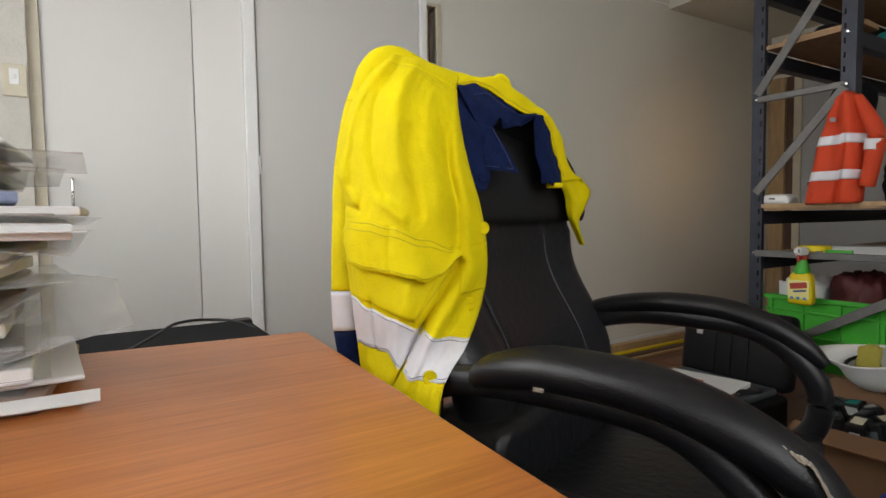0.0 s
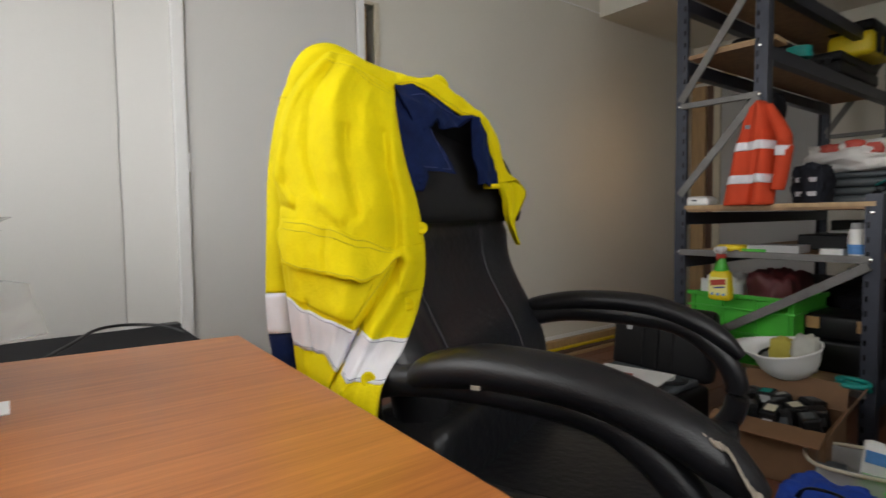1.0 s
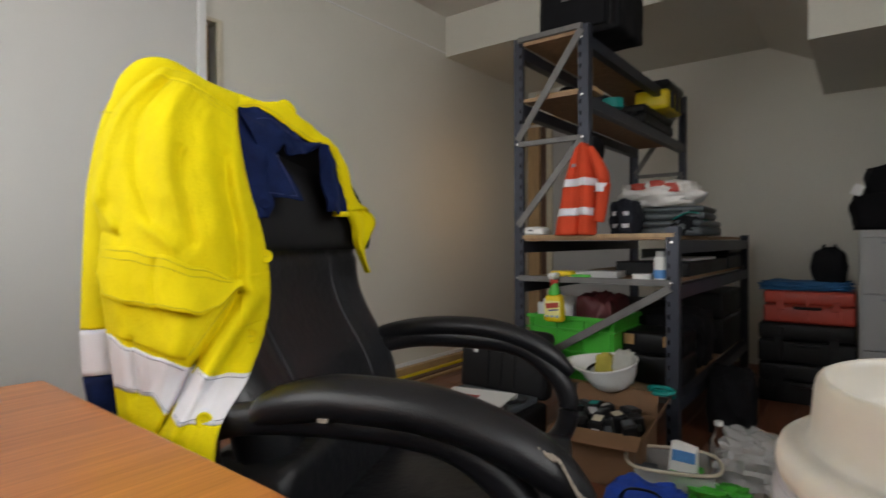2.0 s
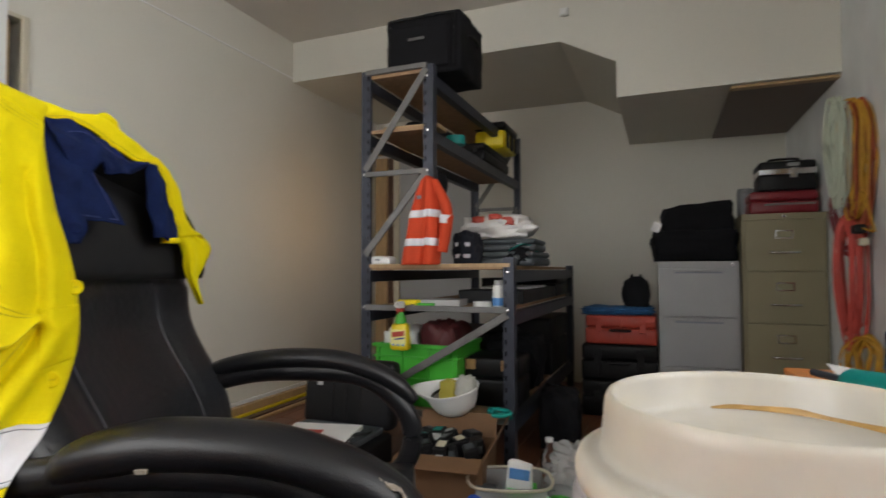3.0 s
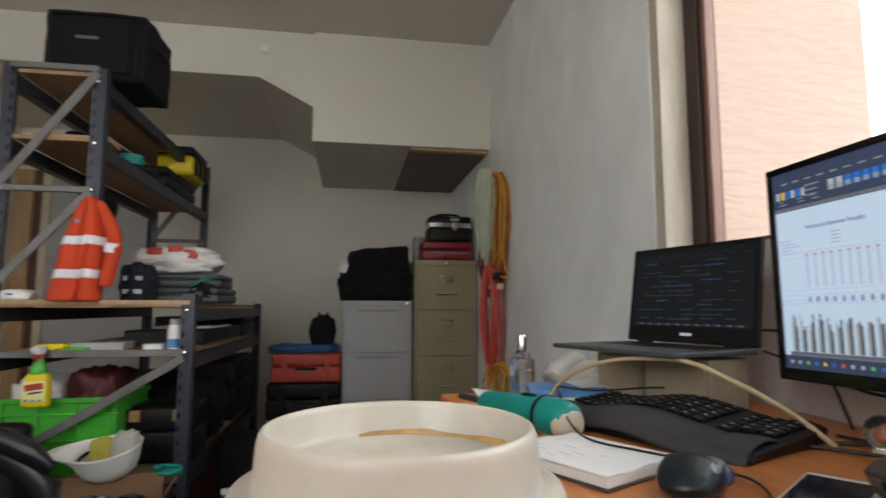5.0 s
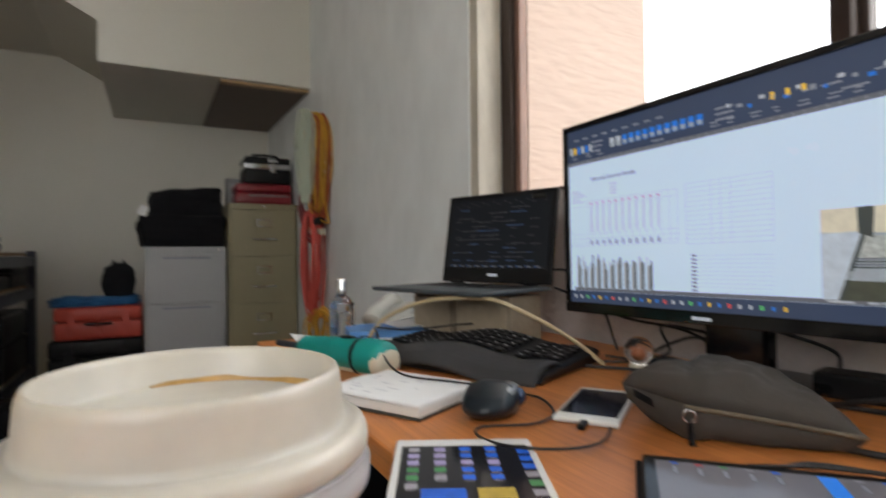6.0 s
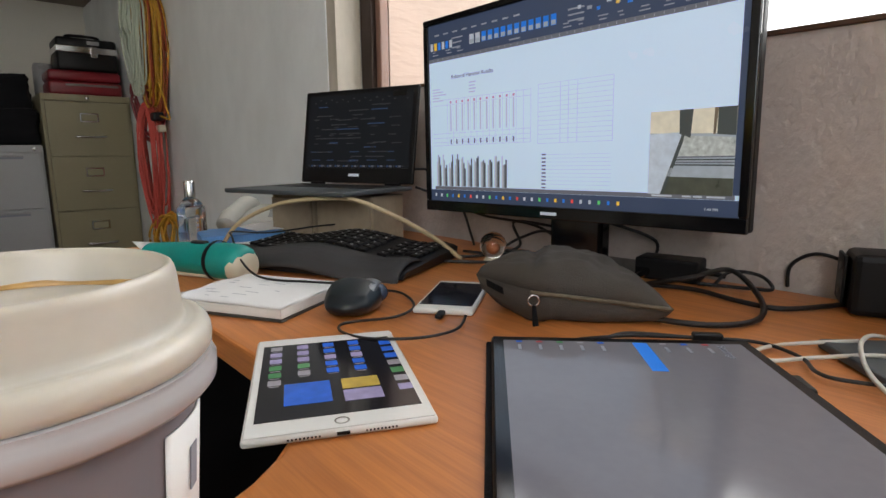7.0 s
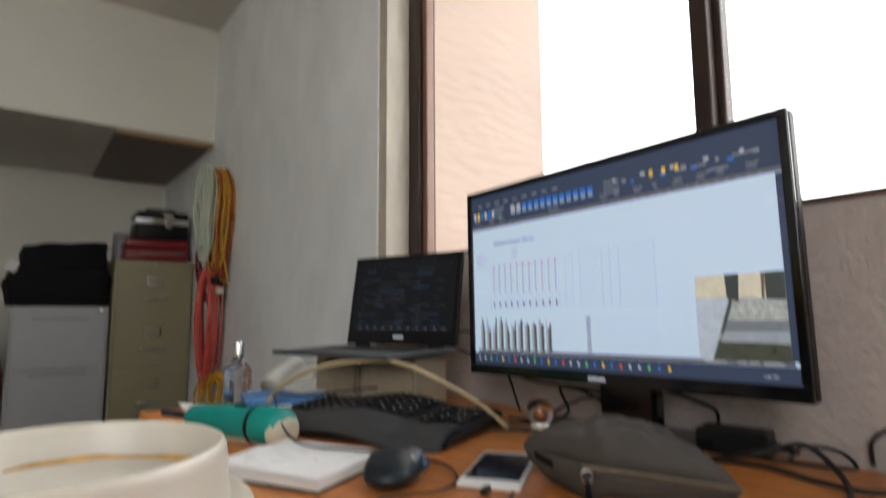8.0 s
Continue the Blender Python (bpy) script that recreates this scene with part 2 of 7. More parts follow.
def prism(poly, z0, z1, bevel=0.0, seg=2):
    bm = bmesh.new()
    vs = [bm.verts.new((x, y, z0)) for x, y in poly]
    f = bm.faces.new(vs)
    r = bmesh.ops.extrude_face_region(bm, geom=[f])
    bmesh.ops.translate(bm, vec=(0, 0, z1 - z0), verts=[v for v in r["geom"] if isinstance(v, bmesh.types.BMVert)])
    if bevel:
        es = [e for e in bm.edges if abs(e.verts[0].co.z - e.verts[1].co.z) < 1e-6]
        bmesh.ops.bevel(bm, geom=es, offset=bevel, segments=seg, profile=0.5, affect="EDGES")
    return bm


def lathe(profile, seg=40, at=(0, 0, 0), bm=None):
    """A turned shape from (radius, height) pairs."""
    bm = bm or bmesh.new()
    rings = []
    for r, z in profile:
        if r < 1e-5:
            rings.append([bm.verts.new((at[0], at[1], at[2] + z))])
        else:
            rings.append([bm.verts.new((at[0] + r * math.cos(2 * math.pi * i / seg), at[1] + r * math.sin(2 * math.pi * i / seg), at[2] + z)) for i in range(seg)])
    for a, b in zip(rings, rings[1:]):
        for i in range(seg):
            j = (i + 1) % seg
            if len(a) == 1 and len(b) > 1:
                bm.faces.new((a[0], b[i], b[j]))
            elif len(b) == 1 and len(a) > 1:
                bm.faces.new((a[i], b[0], a[j]))
            elif len(a) > 1:
                bm.faces.new((a[i], b[i], b[j], a[j]))
    return bm


def spline(pts, n=8, closed=False):
    """Catmull-Rom points through pts."""
    p = [Vector(q) for q in pts]
    out = []
    c = len(p)
    for i in range(c if closed else c - 1):
        if closed:
            a, b, d, e = p[i - 1], p[i], p[(i + 1) % c], p[(i + 2) % c]
        else:
            a, b, d, e = p[max(i - 1, 0)], p[i], p[i + 1], p[min(i + 2, c - 1)]
        for k in range(n):
            t = k / n
            out.append(0.5 * ((2 * b) + (d - a) * t + (2 * a - 5 * b + 4 * d - e) * t * t + (3 * b - a - 3 * d + e) * t ** 3))
    if not closed:
        out.append(p[-1])
    return out


def tube(pts, r, seg=8, n=8, closed=False, bm=None, flat=1.0, raw=False):
    """A round cord through pts; r may be a list along the way."""
    bm = bm or bmesh.new()
    path = [Vector(q) for q in pts] if raw else spline(pts, n, closed)
    count = len(path)
    up = Vector((0, 0, 1))
    rings = []
    for i, p in enumerate(path):
        if closed:
            d = path[(i + 1) % count] - path[i - 1]
        else:
            d = path[min(i + 1, count - 1)] - path[max(i - 1, 0)]
        d.normalize()
        s = d.cross(up)
        if s.length < 1e-3:
            s = d.cross(Vector((0, 1, 0)))
        s.normalize()
        u = s.cross(d).normalized()
        rad = r
        if isinstance(r, (list, tuple)):
            q = i / max(1, count - 1) * (len(r) - 1)
            k0 = min(int(q), len(r) - 2)
            rad = r[k0] + (r[k0 + 1] - r[k0]) * (q - k0)
        rings.append([bm.verts.new(p + s * rad * math.cos(2 * math.pi * k / seg) + u * rad * flat * math.sin(2 * math.pi * k / seg)) for k in range(seg)])
    pairs = list(zip(rings, rings[1:])) + ([(rings[-1], rings[0])] if closed else [])
    for a, b in pairs:
        for k in range(seg):
            bm.faces.new((a[k], a[(k + 1) % seg], b[(k + 1) % seg], b[k]))
    if not closed:
        bm.faces.new(rings[0])
        bm.faces.new(rings[-1])
    return bm


def sheet(fn, nu, nv, thick=0.002):
    """A surface fn(u, v) -> Vector, given a thickness along its normals."""
    bm = bmesh.new()
    P = [[Vector(fn(i / nu, j / nv)) for j in range(nv + 1)] for i in range(nu + 1)]
    top, bot = [], []
    for i in range(nu + 1):
        ra, rb = [], []
        for j in range(nv + 1):
            du = P[min(i + 1, nu)][j] - P[max(i - 1, 0)][j]
            dv = P[i][min(j + 1, nv)] - P[i][max(j - 1, 0)]
            n = du.cross(dv)
            n = n.normalized() if n.length > 1e-12 else Vector((0, 0, 1))
            ra.append(bm.verts.new(P[i][j] + n * thick / 2))
            rb.append(bm.verts.new(P[i][j] - n * thick / 2))
        top.append(ra), bot.append(rb)
    for i in range(nu):
        for j in range(nv):
            bm.faces.new((top[i][j], top[i + 1][j], top[i + 1][j + 1], top[i][j + 1]))
            bm.faces.new((bot[i][j + 1], bot[i + 1][j + 1], bot[i + 1][j], bot[i][j]))
    for i in range(nu):
        bm.faces.new((bot[i][0], bot[i + 1][0], top[i + 1][0], top[i][0]))
        bm.faces.new((top[i][nv], top[i + 1][nv], bot[i + 1][nv], bot[i][nv]))
    for j in range(nv):
        bm.faces.new((top[0][j], top[0][j + 1], bot[0][j + 1], bot[0][j]))
        bm.faces.new((bot[nu][j], bot[nu][j + 1], top[nu][j + 1], top[nu][j]))
    return bm


def lump(size, at=(0, 0, 0), rough=0.15, freq=4.0, seed=0, sub=5, square=0.6):
    """A soft bundle: a rounded box pushed about by noise, flat below."""
    bm = bmesh.new()
    bmesh.ops.create_cube(bm, size=2.0)
    bmesh.ops.subdivide_edges(bm, edges=bm.edges, cuts=2 ** sub // 2 - 1, use_grid_fill=True)
    off = Vector((seed * 7.3, seed * 3.1, seed * 1.7))
    for v in bm.verts:
        p = v.co.copy()
        p = p * (1 - square) * (1 / max(p.length, 1e-6)) * 1.15 + p * square
        k = 1 + rough * noise.noise(p * freq * 0.5 + off) + rough * 0.5 * noise.noise(p * freq * 1.4 + off)
        p *= k
        v.co = Vector((p.x * size[0] / 2, p.y * size[1] / 2, max(p.z, -1) * size[2] / 2 + size[2] / 2)) + Vector(at)
    return bm


def text_part(name, words, size, material, parent, m, label="", align="LEFT"):
    cu = bpy.data.curves.new(name, "FONT")
    cu.body, cu.size, cu.extrude, cu.align_x = words, size, 0.0002, align
    tmp = bpy.data.objects.new(name, cu)
    me = bpy.data.meshes.new_from_object(tmp)
    bpy.data.objects.remove(tmp)
    me.materials.append(material)
    ob = new(name, me)
    ob.parent = parent
    ob.matrix_local = m
    if label:
        ob["label"] = label
    return ob


def rz(x, y, z, deg=0):
    return pose(x, y, z, 0, 0, deg)


def lerp(a, b, t):
    return a + (b - a) * t


def along(keys, t):
    """Smooth value at t from (t, value) keys."""
    for (a, p), (b, q) in zip(keys, keys[1:]):
        if t <= b:
            k = max(0.0, min(1.0, (t - a) / (b - a)))
            k = k * k * (3 - 2 * k)
            return p + (q - p) * k
    return keys[-1][1]

# ---- the room ----
LW, RW, YB, YF, CEIL = -2.57, 0.94, -0.75, 4.80, 2.68
BEAM_Y, BEAM_Z = 3.47, 2.375


def setting(name, bm, material, label, category, smooth=None):
    return tagged(part(name, bm, material, None, "", smooth), label, category, "", "structure")


flo = setting("floor", lo(-3.4, 1.7, YB - 0.2, YF + 0.2, -0.12, -0.006), M_BROWN, "red-brown timber laminate floor, dusty", "floor")
setting("ceiling", lo(LW - 0.15, RW + 0.15, YB, YF, CEIL, CEIL + 0.12), M_CEIL, "plain off-white painted ceiling", "ceiling")

# left wall with a slot window beside the door
DY0, DY1, SY0, SY1, SZ0, SZ1 = 0.60, 1.45, 1.486, 1.570, 0.95, 2.045
setting("wall_west", lo(LW - 0.12, LW, SY1, YF, 0, CEIL), M_WALL, "long off-white plasterboard partition wall", "wall")
setting("wall_west_door_side", lo(LW - 0.12, LW, DY0, SY0, 0, CEIL), M_WALL, "off-white plasterboard wall round the door", "wall")
bm = lo(LW - 0.12, LW, SY0, SY1, 0, SZ0)
lo(LW - 0.12, LW, SY0, SY1, SZ1, CEIL, bm=bm)
setting("wall_west_slot", bm, M_WALL, "wall above and below a narrow sidelight", "wall")
setting("wall_west_south", lo(LW - 0.12, LW, YB, -0.212, 0, CEIL), mat("stippled_plaster", (0.56, 0.54, 0.49), 0.75, var=0.12, scale=9, bump=0.7, bscale=70, deep=0.005), "stippled white plaster wall with a light switch", "wall")
setting("wall_joint_strip", lo(LW - 0.12, LW - 0.03, -0.212, -0.175, 0, CEIL), M_CREAM, "shadowed joint between wall and cupboard", "wall")
setting("wall_return", prism([(LW - 0.12, 0.362), (LW - 0.05, 0.362), (LW + 0.0, 0.558), (LW - 0.12, 0.558)], 0, CEIL), M_PAINT, "narrow white wall return beside the door", "wall")
# added brown block behind the partition; its colour stands for the unlit space
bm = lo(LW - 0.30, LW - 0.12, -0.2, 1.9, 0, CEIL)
setting("partition_dark_backing", bm, M_BROWN, "unseen dark block closing the space behind the partition", "wall")
setting("wall_line_trim", lo(LW, LW + 0.004, SY1 + 0.03, BEAM_Y, 2.40, 2.408), M_TRIM, "thin joint line high on the partition wall", "trim")
setting("baseboard", lo(LW, LW + 0.012, SY1 + 0.03, YF, 0.0, 0.09, 0.003), M_TRIM, "low white painted skirting board", "skirting")

# cupboard door and the room door
cup = thing("cupboard", "tall white built-in cupboard door, closed", "cupboard", kind="structure")
part("door", lo(LW - 0.10, LW - 0.045, -0.175, 0.36, 0.05, CEIL, 0.003), M_PAINT, cup)
part("plinth", lo(LW - 0.10, LW - 0.06, -0.175, 0.36, 0.0, 0.05), M_TRIM, cup)
hx = LW - 0.045
part("handle", tube([(hx, -0.093, 1.105), (hx + 0.022, -0.093, 1.105), (hx + 0.03, -0.093, 1.09), (hx + 0.03, -0.093, 1.0), (hx + 0.022, -0.093, 0.985), (hx, -0.093, 0.985)], 0.0055, 8, 5), M_CHROME, cup, "satin steel bow handle", 60)

door = thing("door_1", "flush pale grey painted room door, closed", "door", kind="structure")
part("door_panel", lo(LW + 0.001, LW + 0.012, 0.616, 1.438, 0.01, CEIL - 0.02, 0.002), M_PAINT, door)
part("door_jamb", lo(LW, LW + 0.028, 0.558, 0.608, 0, CEIL - 0.001, 0.004), M_TRIM, door, "white door jamb")
part("door_jamb", lo(LW, LW + 0.028, 1.444, 1.484, 0, CEIL - 0.001, 0.004), M_TRIM, door, "white door jamb")
for z in (0.3, 1.18, 1.945):
    part("hinge", lathe([(0, -0.04), (0.007, -0.04), (0.007, 0.04), (0, 0.04)], 10, (LW + 0.02, 0.612, z)), M_TRIM, door)

slot = thing("window_2", "narrow dark sidelight in a brown timber frame", "window", kind="structure")
part("window_frame", lo(LW - 0.01, LW + 0.012, SY1 - 0.018, SY1 + 0.012, SZ0, SZ1 + 0.015, 0.003), M_CREAM, slot)
part("window_frame", lo(LW - 0.01, LW + 0.012, SY0 + 0.004, SY1 - 0.02, SZ1 - 0.004, SZ1 + 0.015, 0.003), M_CREAM, slot)
part("pane", lo(LW - 0.07, LW - 0.064, SY0 + 0.002, SY1 - 0.02, SZ0, SZ1 - 0.004), M_GLOSS, slot, "dark glass")
part("inner_frame", lo(LW - 0.06, LW - 0.04, SY0 + 0.03, SY0 + 0.045, SZ0, SZ1 - 0.004), M_PINE, slot)

sw = thing("light_switch", "cream plastic rocker light switch on the wall", "switch", rz(LW, -0.2520, 1.458))
part("plate", box((0.010, 0.075, 0.118), (0.005, 0, 0), 0.004), M_CREAM, sw)
part("rocker_surround", box((0.006, 0.030, 0.060), (0.011, 0, 0.012), 0.003), M_WHITE, sw)
part("rocker", box((0.007, 0.013, 0.018), (0.015, 0, 0.012), 0.004), M_WHITE, sw)

# end wall, beam and the stepped bulkhead under the stair
setting("wall_north", lo(LW - 0.12, RW + 0.2, YF, YF + 0.12, 0, CEIL), M_WALL, "off-white end wall behind the cabinets", "wall")
prof = [(LW, BEAM_Z), (-0.55, BEAM_Z), (-0.215, 2.20), (-0.215, CEIL), (LW, CEIL)]


def yprism(poly, y0, y1):
    bm = prism(poly, 0, 1)
    for v in bm.verts:
        x, z, k = v.co.x, v.co.y, v.co.z
        v.co = (x, y0 + (y1 - y0) * k, z)
    return bm


setting("beam", yprism(prof, BEAM_Y, YF), M_WALL, "deep off-white beam with a sloping soffit", "beam")
setting("bulkhead", yprism([(-0.213, 1.972), (RW, 1.972), (RW, CEIL), (-0.213, CEIL)], BEAM_Y - 0.03, YF), M_WALL, "boxed white bulkhead below the ceiling", "bulkhead")
hatch = thing("ceiling_hatch", "dark unpainted board closing a hatch in the soffit", "hatch", kind="structure")
part("panel", lo(0.40, RW - 0.005, BEAM_Y + 0.06, YF - 0.04, 1.960, 1.971), M_BROWN, hatch)
part("edge_strip", lo(0.40, RW - 0.005, BEAM_Y, BEAM_Y + 0.055, 1.955, 1.971, 0.003), M_PINE, hatch, "torn pale edge strip")
det = thing("wall_sensor", "small white alarm sensor high on the beam", "sensor", rz(-0.52, BEAM_Y, 2.55))
part("body", box((0.055, 0.03, 0.05), (0, -0.015, 0), 0.008), M_WHITE, det)
part("lens", box((0.03, 0.012, 0.02), (0, -0.032, -0.012), 0.005), M_TRIM, det)

# window wall: thick masonry, plastered pier, rough plaster under the sill
WY0, WY1, SILL, HEAD, OUT = -1.3, 1.46, 1.10, 2.62, 1.62
setting("wall_east_pier", prism([(RW, WY1 + 0.07), (OUT, WY1 + 0.07), (OUT, YF), (RW - 0.04, YF)], 0, CEIL), M_PLASTER, "thick whitewashed plaster pier, patchy", "wall")
setting("wall_east_low", lo(RW, OUT - 0.02, YB - 0.7, WY1 + 0.07, 0, SILL - 0.008), M_ROUGH, "rough pinkish grey plaster wall under the window", "wall")
setting("window_reveal", lo(RW + 0.005, 1.03, WY1 + 0.022, WY1 + 0.07, SILL - 0.018, CEIL), mat("worn_cream_paint", (0.60, 0.55, 0.46), 0.7, var=0.25, scale=9, bump=0.6, bscale=30, stretch=(1, 1, 0.35), deep=0.006), "worn cream reveal strip", "wall")
setting("wall_east_outer", lo(1.10, OUT, WY1 - 0.03, WY1 + 0.07, SILL - 0.018, CEIL + 0.6), M_RENDER, "rough pink rendered outer reveal in daylight", "wall")
setting("wall_east_head", lo(RW, OUT, YB - 0.7, WY1 + 0.07, HEAD, CEIL + 0.3), M_PLASTER, "plaster lintel above the window", "wall")
# unseen wall behind the desk; its opening is added so the fill lamp reaches the beam and the pier
bm = lo(LW - 0.12, -2.1, YB - 0.12, YB, 0, CEIL)
lo(-0.4, RW + 0.7, YB - 0.12, YB, 0, CEIL, bm=bm)
lo(-2.1, -0.4, YB - 0.12, YB, 0, 1.1, bm=bm)
lo(-2.1, -0.4, YB - 0.12, YB, 2.4, CEIL, bm=bm)
setting("wall_south", bm, M_PLASTER, "plain white plaster wall, unseen, with an opening added for the fill light", "wall")
win = thing("window_1", "sliding window in dark bronze aluminium frame", "window", kind="structure")
part("window_sill", lo(RW - 0.006, 1.13, YB, WY1 + 0.015, SILL - 0.008, SILL, 0.002), M_BROWN, win, "thin brown timber sill")
part("window_frame", lo(1.03, 1.085, WY1 - 0.035, WY1 + 0.022, SILL, HEAD, 0.004), M_ALU, win)
part("window_frame", lo(1.045, 1.075, WY1 - 0.060, WY1 - 0.036, SILL, HEAD, 0.004), mat("pinkish_brown_sash", (0.22, 0.12, 0.085), 0.45, var=0.2), win, "brown edge of the sliding sash")
part("window_track", lo(1.04, 1.08, YB, WY1 - 0.062, SILL, SILL + 0.012, 0.002), M_ALU, win)
part("mullion", lo(1.03, 1.055, 0.478, 0.512, SILL + 0.012, HEAD, 0.003), M_ALU, win)
part("mullion", lo(1.056, 1.085, 0.465, 0.492, SILL + 0.012, HEAD, 0.003), M_ALU, win)
p = part("pane", lo(1.062, 1.066, -0.74, 0.464, SILL + 0.012, HEAD), M_PANE, win, "clear glass")
p.visible_shadow = False
p = part("pane", lo(1.046, 1.050, 0.513, WY1 - 0.062, SILL + 0.012, HEAD), M_PANE, win, "clear glass")
p.visible_shadow = False
setting("backdrop", lo(9.0, 9.1, -25, 25, -6, 20), mat("hazy_white_sky", (1, 1, 1), 1.0, var=0.0, glow=3.0), "bright white overcast sky outside", "sky")
setting("ground", lo(OUT, 60, -40, 40, -3.2, -3.0), mat("outside_paving", (0.4, 0.38, 0.35), 0.9), "pale paved ground far below the window", "ground")

# ---- the corner desk ----
DZ = 0.735
arc = [(0.09 + 0.165 * math.sin(a), 0.290 + 0.19 * (1 - math.cos(a)) * 1.0) for a in [radians(9 * k) for k in range(1, 11)]]
outline = [(-0.955, 0.307), (0.03, 0.272)] + arc + [(0.258, 1.352), (0.93, 1.352), (0.93, -0.62), (-1.05, -0.62)]
desk = thing("corner_desk", "L-shaped corner desk with orange beech laminate top", "desk")
part("desktop", prism(outline, DZ - 0.033, DZ, 0.004), M_DESK, desk)
part("end_panel", lo(-0.97, -0.945, -0.55, 0.29, 0, DZ - 0.034, 0.002), M_DESK, desk)
# this panel and the side panel are black for the shade under the desk
part("end_panel", lo(0.32, 0.90, 1.30, 1.325, 0, DZ - 0.034, 0.002), M_BLACK, desk, "end panel, black for the shade under the desk")
part("back_panel", lo(-0.94, 0.86, -0.57, -0.55, 0.25, DZ - 0.034), M_DESK, desk)
part("side_panel", lo(0.86, 0.88, -0.54, 1.29, 0.05, DZ - 0.034), M_BLACK, desk, "modesty panel, black for the shade under the desk")
part("corner_post", lo(0.62, 0.68, -0.40, -0.34, 0, DZ - 0.034, 0.004), M_BLACK, desk)

# ---- the office chair ----
CH = rz(-0.77, 0.639, 0, 22)
chair = thing("office_chair", "black leather executive office chair with worn padded arms", "chair", CH)
ARM_Y = 0.29


def back_face(u, v):
    """Front of the backrest: u across, v up."""
    y = (u - 0.5) * 2
    z = 0.56 + 0.60 * v
    half = 0.258 + 0.02 * math.sin(math.pi * v) - 0.085 * max(0, v - 0.62) / 0.38
    lean = 0.03 - 0.13 * v + 0.025 * math.sin(3.1 * v * math.pi) - 0.03 * max(0, v - 0.66) / 0.34
    wrap = 0.055 * y * y
    crease = -0.010 * math.exp(-((v - 0.60) / 0.018) ** 2) - 0.006 * math.exp(-((abs(y) - 0.52) / 0.03) ** 2) * (v < 0.6)
    puff = 0.02 * (1 - y * y)
    return Vector((lean + wrap + puff + crease, y * half * 1.02 + 0.046 * (1 - max(0, v - 0.55) / 0.45), z))


def back_solid():
    bm = bmesh.new()
    nu, nv = 48, 56
    F = [[None] * (nv + 1) for _ in range(nu + 1)]
    B = [[None] * (nv + 1) for _ in range(nu + 1)]
    for i in range(nu + 1):
        for j in range(nv + 1):
            u, v = i / nu, j / nv
            edge = min(u, 1 - u, v, 1 - v)
            t = 0.055 * min(1, (edge / 0.10)) ** 0.5 if edge > 0 else 0
            p = back_face(u, v)
            mid = p - Vector((0.055, 0, 0))
            F[i][j] = bm.verts.new(mid + Vector((t, 0, 0)))
            B[i][j] = F[i][j] if edge == 0 else bm.verts.new(mid - Vector((t * 0.8, 0, 0)))
    for i in range(nu):
        for j in range(nv):
            bm.faces.new((F[i][j], F[i + 1][j], F[i + 1][j + 1], F[i][j + 1]))
            q = (B[i][j], B[i][j + 1], B[i + 1][j + 1], B[i + 1][j])
            bm.faces.new(q)
    return bm


part("backrest", back_solid(), M_LEATHER, chair, "", 180)
for s in (-1, 1):
    pts = []
    for k in range(13):
        v = 0.02 + k / 12 * 0.57
        p = back_face(0.5 + s * (0.26 - 0.05 * v), v)
        pts.append((p.x + 0.0005, p.y, p.z))
    part("seam", tube(pts, 0.0022, 6, 4), M_STITCH, chair)
HZ = 0.935
def head(u, v):
    p = back_face(0.03 + 0.94 * u, 0.615 + 0.37 * v)
    return p + Vector((0.006 * (1 - (2 * u - 1) ** 4), 0, 0))
part("headrest", sheet(head, 24, 16, 0.022), M_MESH, chair, "matt black headrest cushion", 180)
# seat: cushion with front roll and side wings
def seat_bm():
    bm = lump((0.46, 0.52, 0.13), (0.23, 0, 0.405), 0.03, 3, 4, 5, 0.86)
    for v in bm.verts:
        d = abs(v.co.y)
        if v.co.z > 0.47:
            v.co.z += 0.02 * max(0, (d - 0.15) / 0.1) - 0.006 * math.exp(-((d - 0.14) / 0.008) ** 2) - 0.006 * math.exp(-((v.co.x - 0.24) / 0.008) ** 2)
    return bm
part("seat", seat_bm(), M_LEATHER, chair, "", 180)
for s in (-1, 1):
    part("seam", tube([(0.05, s * 0.14, 0.530), (0.22, s * 0.14, 0.532), (0.41, s * 0.135, 0.526)], 0.0018, 6), M_LEATHER, chair)
part("seam", tube([(0.24, -0.2, 0.532), (0.24, 0.0, 0.532), (0.24, 0.2, 0.532)], 0.0018, 6), M_LEATHER, chair)
part("bolster", lump((0.15, 0.50, 0.17), (0.035, 0, 0.47), 0.04, 3, 12, 4, 0.7), M_LEATHER, chair, "padded back edge of the seat", 180)
for s in (-1, 1):
    part("side_wing", lump((0.30, 0.07, 0.10), (0.17, s * 0.235, 0.47), 0.05, 3, 14 + s, 4, 0.6), M_LEATHER, chair, "raised side of the seat", 180)
part("seat_pan", box((0.40, 0.42, 0.03), (0.23, 0, 0.390), 0.01), M_BLACK, chair)
